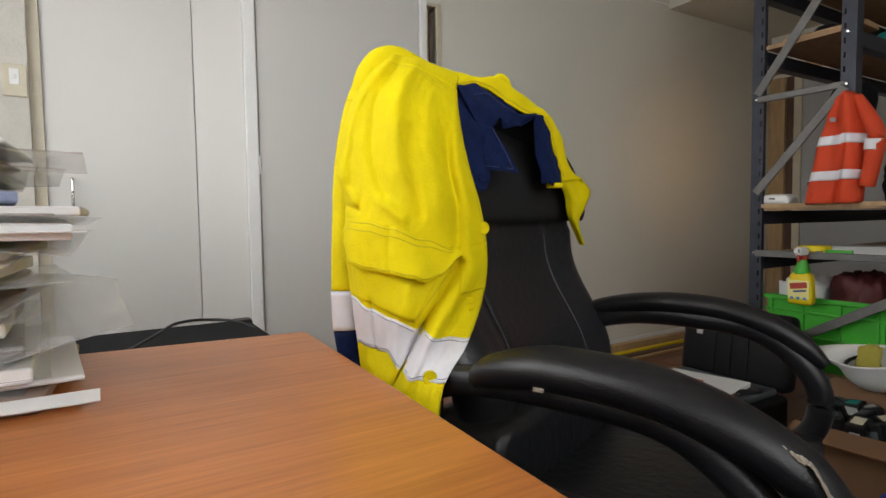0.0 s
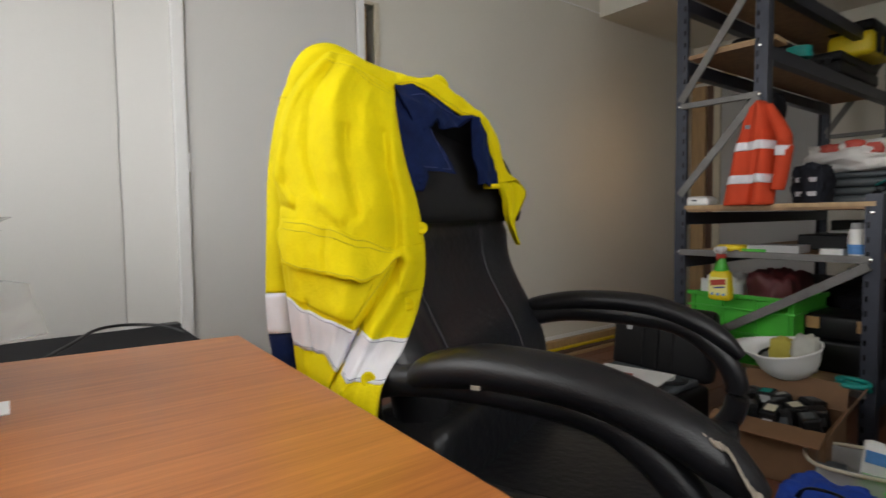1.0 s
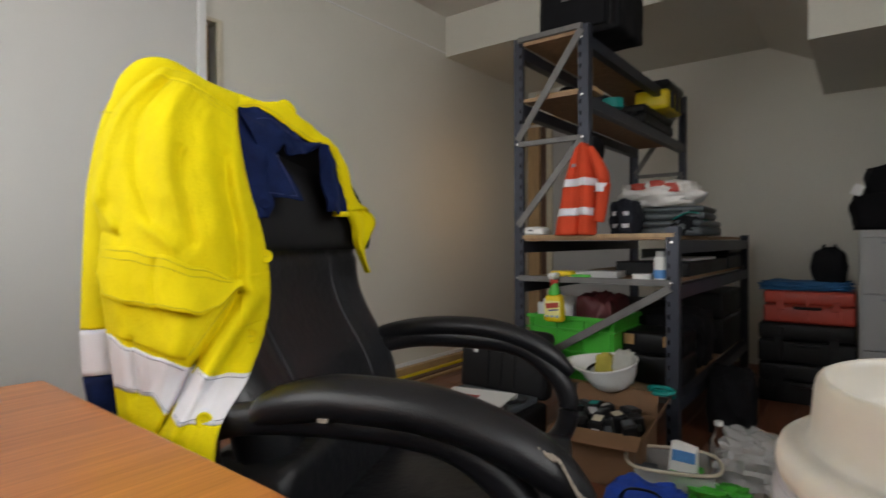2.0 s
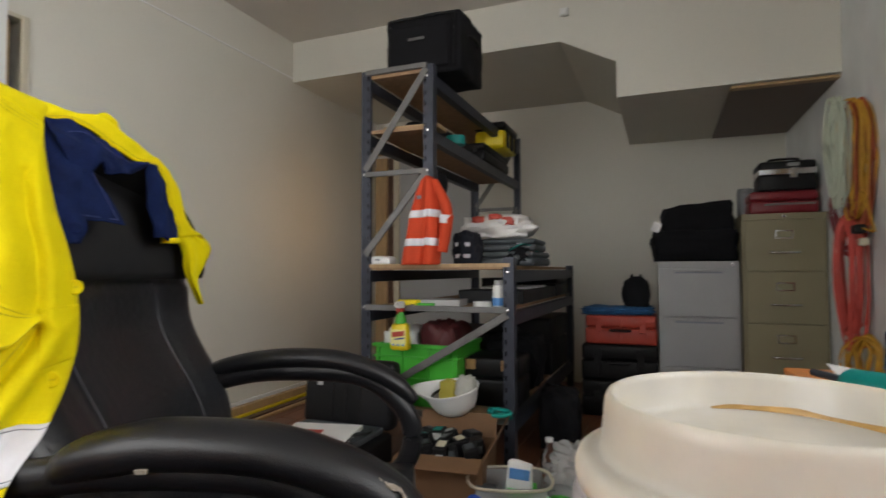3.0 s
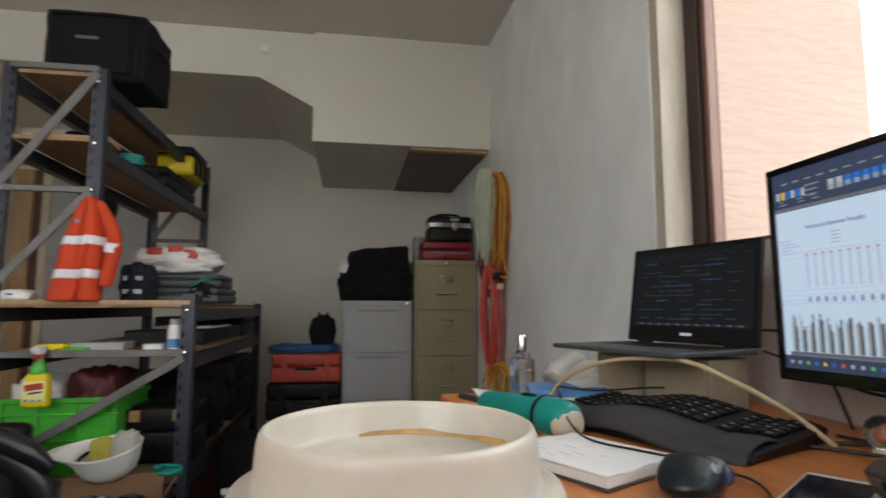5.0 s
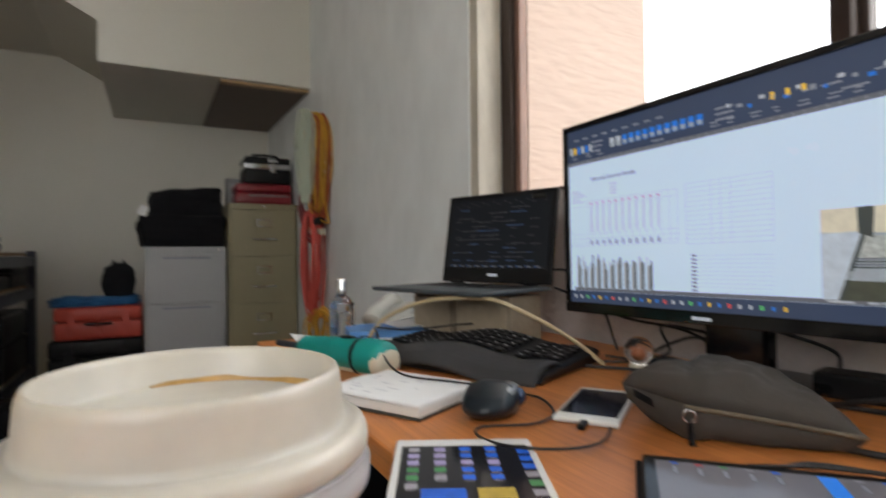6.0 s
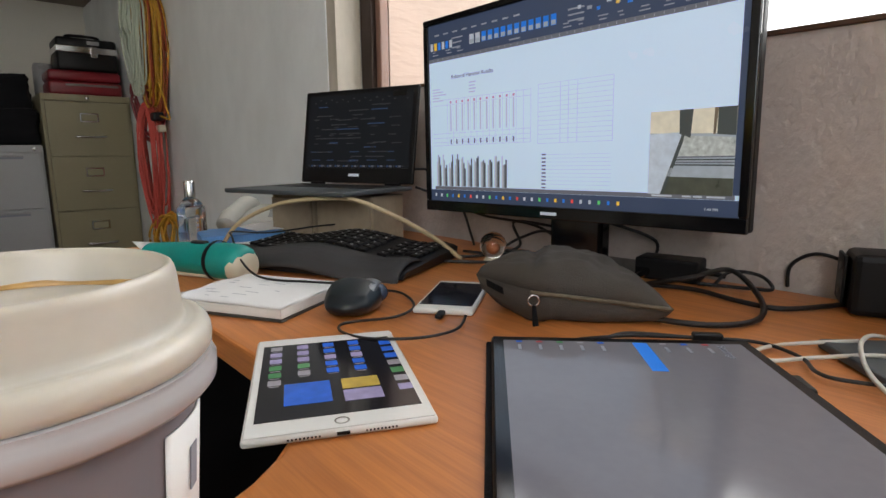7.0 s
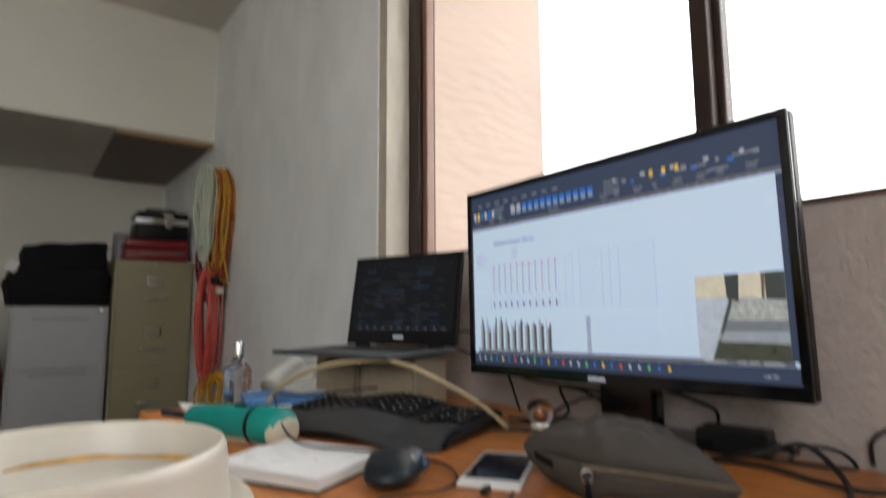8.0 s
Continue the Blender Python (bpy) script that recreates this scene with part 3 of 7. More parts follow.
for s in (-1, 1):
    y = s * ARM_Y
    arm = part("armrest", tube([(x * (1.0 if s < 0 else 0.92), y * k, z) for x, k, z in ((0.100 if s < 0 else 0.0, 0.98, 0.716), (0.122 if s < 0 else 0.05, 0.99, 0.736), (0.17 if s < 0 else 0.13, 1, 0.750), (0.22, 1, 0.756), (0.32, 1, 0.750), (0.40, 1, 0.727), (0.455, 1, 0.697), (0.492, 1, 0.665))], [r * (1.0 if s < 0 else 0.78) for r in (0.020, 0.031, 0.036, 0.037, 0.037, 0.036, 0.033, 0.017)], 16, 7, flat=0.74), M_PUFOAM, chair, "padded black armrest, peeling", 180)
    part("arm_frame", tube([(0.0, y * 0.85, 0.60), (0.01, y * 0.93, 0.69), (0.10, y, 0.724), (0.24, y, 0.729), (0.35, y, 0.714), (0.425, y, 0.655), (0.447, y, 0.59), (0.42, y, 0.525), (0.33, y * 0.97, 0.475), (0.2, y * 0.85, 0.455)], 0.021, 12, 8), M_PUFOAM, chair, "", 180)
# pale worn patches where the near arm's cover has peeled
def peel(u, v, x0, x1, w):
    x = lerp(x0, x1, u)
    jag = 0.5 + 0.5 * noise.noise(Vector((u * 9, x0 * 50, 2.0)))
    z = along([(0.40, 0.748), (0.455, 0.716), (0.492, 0.674)], x) - w * v * (0.35 + jag) * math.sin(math.pi * (0.04 + 0.92 * u)) ** 0.5 + 0.002 * noise.noise(Vector((u * 14, 3.0, x0)))
    return Vector((x + 0.004 * v, -ARM_Y - 0.0205 - 0.9 * w * v, z + 0.0055))
for x0, x1, w in ((0.446, 0.464, 0.006), (0.462, 0.492, 0.010), (0.440, 0.446, 0.003)):
    part("worn_patch", sheet(lambda u, v: peel(u, v, x0, x1, w), 22, 5, 0.0014), M_WORN, chair, "peeled pale patch on the arm", 180)
part("worn_patch", box((0.013, 0.004, 0.005), (0.205, -ARM_Y - 0.030, 0.738), 0.001), M_WORN, chair, "small pale nick on the arm")
part("gas_column", lathe([(0, 0.07), (0.035, 0.07), (0.035, 0.25), (0.022, 0.25), (0.022, 0.385), (0, 0.385)], 20, (0.25, 0, 0)), M_BLACK, chair, "", 40)
for k in range(5):
    a = radians(72 * k + 20)
    leg = part("leg", bar((0.25, 0, 0.10), (0.25 + 0.31 * math.cos(a), 0.31 * math.sin(a), 0.075), 0.05, 0.035, 0.008), M_BLACK, chair)
    part("castor", lathe([(0, 0), (0.018, 0.002), (0.027, 0.02), (0.027, 0.035), (0.018, 0.052), (0, 0.054)], 14, (0.25 + 0.30 * math.cos(a), 0.30 * math.sin(a), 0.0)), M_BLACK, leg, "", 50)

# ---- the work jacket over the chair's back ----
# its own axes: x out from the chair, y along the shoulders, z up
jacket = thing("work_jacket", "hi-vis yellow and navy work jacket draped over the chair", "jacket", rz(-0.77, 0.639, 0, -31.35))
M_THREAD = mat("yellow_thread", (0.56, 0.46, 0.0), 0.8)


def curve(keys, t):
    """A smooth point at t along (t, (x, y, z)) keys."""
    k = 0
    while k < len(keys) - 2 and t > keys[k + 1][0]:
        k += 1
    (ta, a), (tb, b) = keys[k], keys[k + 1]
    a, b = Vector(a), Vector(b)
    h = tb - ta
    ma = (b - Vector(keys[k - 1][1])) / (tb - keys[k - 1][0]) if k > 0 else (b - a) / h
    mb = (Vector(keys[k + 2][1]) - a) / (keys[k + 2][0] - ta) if k + 2 < len(keys) else (b - a) / h
    s = max(-0.05, min(1.05, (t - ta) / h))
    return a * (2 * s ** 3 - 3 * s * s + 1) + ma * h * (s ** 3 - 2 * s * s + s) + b * (3 * s * s - 2 * s ** 3) + mb * h * (s ** 3 - s * s)


NEAR = [(0, (0.078, -0.205, 1.203)), (0.05, (0.100, -0.232, 1.175)), (0.09, (0.112, -0.254, 1.146)), (0.16, (0.123, -0.276, 1.100)), (0.30, (0.133, -0.290, 1.020)), (0.42, (0.144, -0.281, 0.959)), (0.55, (0.150, -0.282, 0.890)), (0.70, (0.160, -0.271, 0.812)), (0.85, (0.170, -0.260, 0.728)), (1, (0.175, -0.251, 0.642))]
FRONT = [(0, (0.070, -0.108, 1.157)), (0.12, (0.120, -0.106, 1.098)), (0.30, (0.145, -0.095, 1.025)), (0.45, (0.150, -0.075, 0.947)), (0.60, (0.151, -0.066, 0.878)), (0.72, (0.179, -0.074, 0.821)), (0.85, (0.243, -0.102, 0.760)), (0.93, (0.295, -0.134, 0.717)), (1, (0.314, -0.143, 0.658))]
BULGE = [(0, 0.012), (0.05, 0.048), (0.14, 0.064), (0.3, 0.070), (0.5, 0.082), (0.7, 0.076), (0.85, 0.034), (1, 0.02)]
# folds: from, to, height, width
FOLDS = [((0.13, 0.05), (0.04, 0.34), 0.012, 0.05), ((0.24, 0.06), (0.33, 0.40), -0.010, 0.05), ((0.44, 0.05), (0.50, 0.34), 0.009, 0.07),
         ((0.57, 0.22), (0.56, 0.46), -0.009, 0.04), ((0.74, 0.10), (0.70, 0.44), 0.006, 0.06), ((0.97, 0.12), (0.86, 0.60), 0.008, 0.035),
         ((0.86, 0.22), (0.79, 0.56), -0.010, 0.035), ((-0.02, 0.425), (0.13, 0.445), -0.013, 0.018), ((0.0, 0.34), (0.10, 0.42), 0.008, 0.03),
         ((0.80, 0.61), (0.56, 0.78), -0.017, 0.026), ((0.56, 0.78), (0.44, 0.90), -0.020, 0.024), ((0.44, 0.90), (0.33, 0.96), -0.014, 0.022),
         ((0.90, 0.62), (0.66, 0.80), 0.013, 0.06), ((0.66, 0.80), (0.56, 0.92), 0.013, 0.05), ((0.45, 0.66), (0.36, 0.84), 0.008, 0.06),
         ((0.17, 0.70), (0.18, 0.83), -0.007, 0.020), ((0.12, 0.62), (0.10, 0.86), 0.006, 0.04), ((0.30, 0.42), (0.45, 0.47), 0.006, 0.03)]


def fold_at(u, v):
    f = 0.0
    for (a, b), (c, d), h, w in FOLDS:
        du, dv = c - a, (d - b) * 2.2
        s = max(0.0, min(1.0, ((u - a) * du + (v - b) * 2.2 * dv) / (du * du + dv * dv)))
        q = ((u - a - s * du) ** 2 + ((v - b) * 2.2 - s * dv) ** 2) / (w * w)
        if q < 9:
            f += h * math.exp(-q)
    f += 0.0045 * noise.noise(Vector((u * 7 + v, v * 6 - u * 2, 3.1))) + 0.0022 * noise.noise(Vector((u * 19, v * 26, 7.7)))
    return f


def drape(u, v, out=0.0):
    """The near front panel: u from the sleeve to the button edge, v from the shoulder down."""
    p = curve(NEAR, v).lerp(curve(FRONT, v), u)
    b = max(0.0, math.sin(math.pi * max(0.0, min(1.0, u)))) ** 0.8
    p.x += along(BULGE, v) * b + fold_at(u, v) + out
    return p


def ridge_edge(u0, u1, lows, highs, nu, nv, out):
    """A strip of cloth on the panel between two heights given along u."""
    def fn(a, b):
        u = lerp(u0, u1, a)
        return drape(u, lerp(along(highs, u), along(lows, u), b), out)
    return sheet(fn, nu, nv, 0.002)


part("front_panel", sheet(lambda a, b: drape(a, b), 90, 130, 0.003), M_YELLOW, jacket, "bright yellow cotton drill front", 180)
BT = [(0.0, 0.685), (0.17, 0.718), (0.33, 0.742), (0.56, 0.782), (0.77, 0.815), (1.0, 0.832)]
BL = [(0.0, 0.812), (0.28, 0.834), (0.45, 0.884), (0.60, 0.903), (1.0, 0.922)]
part("reflective_band", ridge_edge(0.0, 1.0, BL, BT, 90, 12, 0.003), M_REFLECT, jacket, "silver-white reflective tape", 180)


def stitch(pts, material=None):
    part("stitching", tube(pts, 0.0007, 5, 3), material or M_THREAD, jacket, "", 180)


for keys, off in ((BT, 0.008), (BL, -0.008)):
    stitch([drape(k / 30, along(keys, k / 30) + off, 0.0045) for k in range(31)], M_INK)
# chest pocket with its flap
FT = [(0.03, 0.466), (0.18, 0.470), (0.37, 0.490), (0.57, 0.525), (0.82, 0.578)]
FL = [(-0.015, 0.520), (0.045, 0.592), (0.20, 0.612), (0.34, 0.622), (0.48, 0.634), (0.575, 0.650), (0.66, 0.640), (0.82, 0.588)]


def flap(a, b):
    u = lerp(lerp(0.03, 0.82, a), lerp(-0.015, 0.82, a), min(1.0, b * 1.6))
    v = lerp(along(FT, u), along(FL, u), b)
    lift = 0.004 + 0.012 * b + 0.006 * b * math.sin(13 * a + 1.0) + 0.010 * b * math.exp(-((a - 0.68) / 0.10) ** 2) - 0.006 * math.exp(-((a - 0.42) / 0.03) ** 2)
    return drape(u, v, lift)


part("pocket_flap", sheet(flap, 60, 18, 0.004), M_YELLOW, jacket, "buttoned chest pocket flap", 180)
for b0 in (0.07, 0.22, 0.93):
    stitch([flap(0.02 + 0.96 * k / 30, b0) + Vector((0.003, 0, 0)) for k in range(31)])
part("pocket", sheet(lambda a, b: drape(lerp(0.05, lerp(0.76, 0.50, b), a), lerp(0.56, lerp(0.685, 0.755, a), b), 0.0035), 40, 20, 0.003), M_YELLOW, jacket, "patch pocket", 180)
stitch([drape(lerp(0.75, 0.52, k / 12), lerp(0.62, 0.745, k / 12), 0.006) for k in range(13)])
# yoke seam, front edge seam, hem
for d in (0.0, 0.010):
    stitch([drape(lerp(0.12, 1.0, k / 20), along([(0.12, 0.030), (0.30, 0.028), (0.5, 0.034), (0.75, 0.052), (1.0, 0.054)], lerp(0.12, 1.0, k / 20)) + d, 0.0022) for k in range(21)])
stitch([drape(0.985, lerp(0.06, 0.98, k / 30), 0.0025) for k in range(31)])
stitch([drape(lerp(0.03, 0.44, k / 12), 0.915, 0.003) for k in range(13)])
part("placket", sheet(lambda a, b: drape(lerp(0.80, 1.0, a), lerp(0.56, 0.70, b), 0.0022 + 0.002 * a), 14, 20, 0.003), M_YELLOW, jacket, "folded button edge", 180)
for u, v in ((0.905, 0.735), (0.80, 0.905), (0.99, 0.512)):
    n = Vector((0.94, 0.30 if u > 0.95 else -0.2, 0.1)).normalized()
    b = part("button", lathe([(0, 0), (0.0085, 0), (0.0098, 0.0015), (0.0098, 0.003), (0.0080, 0.0044), (0.0055, 0.0030), (0, 0.0030)], 18), M_YELLOW, jacket, "", 40)
    b.matrix_local = Matrix.Translation(drape(u, v, 0.004)) @ n.to_track_quat("Z", "Y").to_matrix().to_4x4()
    for s in (-1, 1):
        part("thread_hole", lathe([(0, 0.0030), (0.0011, 0.0030), (0.0011, 0.0036), (0, 0.0036)], 8, (0.0018 * s, 0, 0)), M_THREAD, b)
# near sleeve hanging behind the panel, with tape and a navy cuff
ARM = [(0.052, -0.230, 1.182), (0.060, -0.249, 1.155), (0.068, -0.264, 1.109), (0.078, -0.277, 1.016), (0.090, -0.281, 0.905), (0.100, -0.282, 0.818), (0.106, -0.279, 0.757), (0.110, -0.268, 0.675)]
part("sleeve", tube(ARM[:6], [0.020, 0.026, 0.030, 0.033, 0.033, 0.033], 22, 10), M_YELLOW, jacket, "limp hanging sleeve", 180)
part("shoulder", tube([(0.066, -0.258, 1.130), (0.070, -0.246, 1.164), (0.072, -0.229, 1.187), (0.072, -0.205, 1.193), (0.066, -0.165, 1.180), (0.058, -0.125, 1.166)], [0.026, 0.028, 0.026, 0.022, 0.016, 0.008], 20, 8), M_YELLOW, jacket, "rounded shoulder head", 180)
part("cuff_band", tube(ARM[5:7], [0.0338, 0.0335], 22, 6), M_REFLECT, jacket, "silver-white reflective tape", 180)
part("cuff", tube(ARM[6:], [0.0332, 0.031], 22, 6), M_NAVY, jacket, "navy cuff", 180)
for z in (0.0, 0.010):
    stitch([Vector((0.067 + 0.0298 * math.cos(a), -0.2625 + 0.0298 * math.sin(a), 1.112 + z - 0.006 * math.sin(a))) for a in [k * math.pi / 12 - 2.2 for k in range(25)]])
# the back: over the ridge and down behind the chair
RIDGE = [(0, (0.050, -0.250, 1.172)), (0.12, (0.066, -0.215, 1.204)), (0.4, (0.050, -0.108, 1.178)), (0.6, (-0.017, -0.025, 1.172)), (0.8, (-0.10, 0.060, 1.128)), (1, (-0.158, 0.130, 1.022))]
HEM = [(0, (0.085, -0.285, 0.66)), (0.12, (0.03, -0.27, 0.66)), (0.4, (-0.12, -0.12, 0.67)), (0.6, (-0.17, -0.03, 0.68)), (0.8, (-0.21, 0.05, 0.70)), (1, (-0.19, 0.11, 0.80))]


def behind(a, b):
    p = curve(RIDGE, a).lerp(curve(HEM, a), b)
    p.x += -0.05 * math.sin(math.pi * b) + 0.010 * noise.noise(Vector((a * 9, b * 3, 1.3))) * b
    return p


part("back_panel", sheet(behind, 60, 50, 0.003), M_YELLOW, jacket, "yellow back hanging behind the chair", 180)
part("lining", sheet(lambda a, b: behind(lerp(0.38, 0.88, a), lerp(0.02, 0.75, b)) + Vector((0.012, 0, -0.004)), 30, 24, 0.002), M_MESH, jacket, "black inside lining", 180)
part("shoulder_yoke", sheet(lambda a, b: curve(RIDGE, 0.12 + 0.30 * a).lerp(drape(a, 0.035), b) + Vector((0.002, 0, 0.005 * math.sin(math.pi * b))), 40, 8, 0.002), M_YELLOW, jacket, "double shoulder yoke", 180)
for z0, z1, mm, ln in ((0.896, 0.800, M_YELLOW, ""), (0.800, 0.735, M_REFLECT, "silver-white reflective tape"), (0.735, 0.655, M_NAVY, "navy hem")):
    part("side_fold", sheet(lambda a, b: Vector((lerp(0.112, 0.135, a) + 0.02 * (0.9 - lerp(z0, z1, b)), lerp(-0.288, -0.250, a) + 0.06 * (0.896 - lerp(z0, z1, b)), lerp(z0, z1, b))), 6, 10, 0.003), mm, jacket, ln, 180)
# far shoulder and the sleeve that falls off it
OUTER = [(0, (0.028, -0.113, 1.182)), (0.15, (-0.001, -0.063, 1.171)), (0.26, (-0.017, -0.025, 1.178)), (0.32, (-0.036, -0.006, 1.164)), (0.5, (-0.085, 0.046, 1.144)), (0.7, (-0.132, 0.099, 1.093)), (0.88, (-0.158, 0.134, 1.021)), (1, (-0.177, 0.172, 0.997))]
INNER = [(0, (0.070, -0.114, 1.144)), (0.15, (0.055, -0.081, 1.156)), (0.26, (0.040, -0.051, 1.150)), (0.32, (0.026, -0.026, 1.135)), (0.5, (-0.003, 0.018, 1.116)), (0.7, (-0.043, 0.060, 1.109)), (0.88, (-0.079, 0.088, 1.035)), (1, (-0.097, 0.102, 0.999))]


def far(a, b):
    p = curve(OUTER, a).lerp(curve(INNER, a), b)
    k = math.sin(math.pi * b)
    return p + Vector((0.012, 0.004, 0.008)) * k + Vector((0.004, 0.004, 0.003)) * noise.noise(Vector((a * 14, b * 3, 4.4))) * k


part("far_shoulder", sheet(far, 70, 14, 0.003), M_YELLOW, jacket, "far shoulder of the jacket", 180)
stitch([far(0.03 + 0.94 * k / 30, 0.90) + Vector((0.003, 0, 0.001)) for k in range(31)])
CUFF_O = [(0, (-0.158, 0.134, 1.021)), (0.3, (-0.171, 0.176, 0.988)), (0.55, (-0.169, 0.165, 0.951)), (0.75, (-0.167, 0.152, 0.922)), (1, (-0.165, 0.161, 0.875))]
CUFF_I = [(0, (-0.083, 0.089, 1.024)), (0.3, (-0.106, 0.102, 0.995)), (0.55, (-0.125, 0.115, 0.969)), (0.75, (-0.133, 0.121, 0.937)), (1, (-0.150, 0.150, 0.874))]
part("far_sleeve", sheet(lambda a, b: curve(CUFF_O, a).lerp(curve(CUFF_I, a), b) + Vector((0.012 * math.sin(math.pi * b) + 0.009 * math.sin(7 * b + 5 * a) * math.sin(math.pi * b), 0, 0)), 40, 16, 0.003), M_YELLOW, jacket, "limp sleeve end, folded over", 180)
part("collar_loop", tube([(-0.008, -0.045, 1.171), (-0.012, -0.028, 1.183), (-0.022, -0.014, 1.176), (-0.030, -0.006, 1.158)], [0.004, 0.008, 0.008, 0.004], 10, 6), M_YELLOW, jacket, "stand of the collar", 180)


# navy collar and facings
def crumple(p, k):
    q = p * 24
    return p + Vector((0.006, 0.003, 0.003)) * k * noise.noise(q) + Vector((0.003, 0.002, 0.002)) * k * noise.noise(q * 2.3)


def between(name, A, B, label, roll=0.008, k=1.0, nu=40, nv=24):
    return part(name, sheet(lambda a, b: crumple(curve(A, a).lerp(curve(B, a), b) + Vector((roll * math.sin(math.pi * b), 0, 0)), k), nu, nv, 0.003), M_NAVY, jacket, label, 180)


FACE_A = [(0, (0.072, -0.118, 1.147)), (0.3, (0.106, -0.116, 1.082)), (0.6, (0.122, -0.104, 1.028)), (1, (0.130, -0.084, 0.974))]
FACE_B = [(0, (0.065, -0.067, 1.144)), (0.3, (0.084, -0.049, 1.079)), (0.6, (0.093, -0.061, 1.047)), (0.8, (0.100, -0.055, 1.006)), (1, (0.112, -0.066, 0.975))]
COL_T = [(0, (0.080, -0.107, 1.150)), (0.25, (0.060, -0.076, 1.156)), (0.5, (0.041, -0.037, 1.140)), (0.75, (0.022, -0.001, 1.116)), (1, (0.002, 0.035, 1.115))]
COL_B = [(0, (0.090, -0.071, 1.068)), (0.2, (0.084, -0.049, 1.081)), (0.35, (0.073, -0.037, 1.096)), (0.5, (0.064, -0.030, 1.082)), (0.7, (0.044, -0.004, 1.087)), (1, (0.012, 0.033, 1.110))]
POINT_A = [(0, (0.091, -0.064, 1.079)), (0.5, (0.098, -0.064, 1.046)), (1, (0.103, -0.063, 1.010))]
POINT_B = [(0, (0.086, -0.049, 1.080)), (0.5, (0.083, -0.027, 1.043)), (1, (0.080, -0.006, 1.006))]
FAR_A = [(0, (0.002, 0.032, 1.114)), (0.4, (-0.011, 0.034, 1.075)), (1, (-0.036, 0.050, 0.994))]
FAR_B = [(0, (-0.033, 0.055, 1.111)), (0.4, (-0.056, 0.073, 1.081)), (1, (-0.091, 0.101, 0.994))]
between("facing", FACE_A, FACE_B, "navy inside facing", 0.006, 0.8)
between("collar", COL_T, COL_B, "turned-down navy collar", 0.014, 1.2, 60)
between("collar_point", POINT_A, POINT_B, "pointed tip of the navy collar", 0.004, 0.5)
between("facing", FAR_A, FAR_B, "navy inside facing in shade", 0.010, 1.0)
M_NAVYTHREAD = mat("navy_thread", (0.035, 0.05, 0.14), 0.8)
stitch([curve(COL_T, k / 20).lerp(curve(COL_B, k / 20), 0.30) + Vector((0.017, 0, 0)) for k in range(3, 15)], M_NAVYTHREAD)
stitch([curve(POINT_A, 0.05 + 0.88 * k / 10).lerp(curve(POINT_B, 0.05 + 0.88 * k / 10), 0.86) + Vector((0.006, 0, 0)) for k in range(11)], M_NAVYTHREAD)
stitch([curve(POINT_A, 0.92).lerp(curve(POINT_B, 0.92), k / 8) + Vector((0.006, 0, 0)) for k in range(8)], M_NAVYTHREAD)
nb = part("button", lathe([(0, 0), (0.0075, 0), (0.0085, 0.002), (0.0065, 0.0035), (0, 0.0022)], 16), M_NAVY, jacket, "navy button", 40)
nb.matrix_local = Matrix.Translation((0.122, -0.070, 0.996)) @ Vector((0.9, 0.3, 0.1)).to_track_quat("Z", "Y").to_matrix().to_4x4()
part("inner_tab", lump((0.012, 0.030, 0.010), (-0.072, 0.083, 0.988), 0.2, 4, 6, 3, 0.5), M_YELLOW, jacket, "turned yellow edge", 180)


# ---- on the desk ----
def screw_cable(name, label, pts, r, material, n=8):
    return tagged(part(name, tube(pts, r, 8, n), material, None, "", 180), label, "cable")


# takeaway coffee cup
cupc = thing("coffee_cup", "lidded takeaway paper coffee cup with brown drips", "cup", rz(0.0525, 0.167, DZ))
part("cup_body", lathe([(0, 0.004), (0.029, 0.004), (0.029, 0), (0.031, 0), (0.0425, 0.138), (0.0415, 0.142), (0, 0.142)], 64), mat("mauve_grey_card", (0.16, 0.145, 0.16), 0.6, var=0.06, scale=6), cupc, "mauve-grey printed paper body", 50)
part("lid", lathe([(0.0425, 0.1470), (0.0455, 0.1472), (0.0469, 0.1484), (0.0474, 0.1504), (0.0472, 0.1526), (0.0464, 0.1544), (0.0450, 0.1553), (0.0434, 0.1556), (0.0414, 0.1553), (0.0407, 0.1560), (0.0404, 0.1580), (0.0397, 0.1670), (0.0393, 0.1690), (0.0387, 0.1702), (0.0380, 0.1706), (0.0373, 0.1700), (0.0369, 0.1686), (0.0360, 0.1612), (0.0352, 0.1597), (0.0340, 0.1592), (0.020, 0.1588), (0.014, 0.1596), (0, 0.1596)], 96), M_CUP_WHITE, cupc, "translucent white plastic lid", 180)
part("lid_skirt", lathe([(0.0430, 0.1390), (0.0466, 0.1384), (0.0478, 0.1398), (0.0481, 0.1440), (0.0470, 0.1455), (0.0472, 0.1472), (0.0460, 0.1476), (0.0440, 0.1472)], 72), mat("clear_lid_skirt", (0.40, 0.39, 0.40), 0.22, var=0.12, scale=20), cupc, "", 60)
def drip(a, b):
    t = radians(lerp(-8, 108, a))
    k = b * (0.35 + 0.65 * math.sin(5 * a + 0.6) ** 2) * math.sin(math.pi * (0.06 + 0.9 * a)) ** 0.6
    n = 1 + 0.5 * noise.noise(Vector((9 * a, 0.4, 2)))
    r = 0.0349 + 0.0006 * min(1, 3 * b)
    return Vector((r * math.cos(t), r * math.sin(t), 0.1597 + 0.0024 * k * n))
part("coffee_stain", sheet(drip, 50, 4, 0.0004), mat("coffee_drip", (0.46, 0.27, 0.085), 0.35, var=0.35, scale=160), cupc, "dried coffee ring inside the rim", 180)
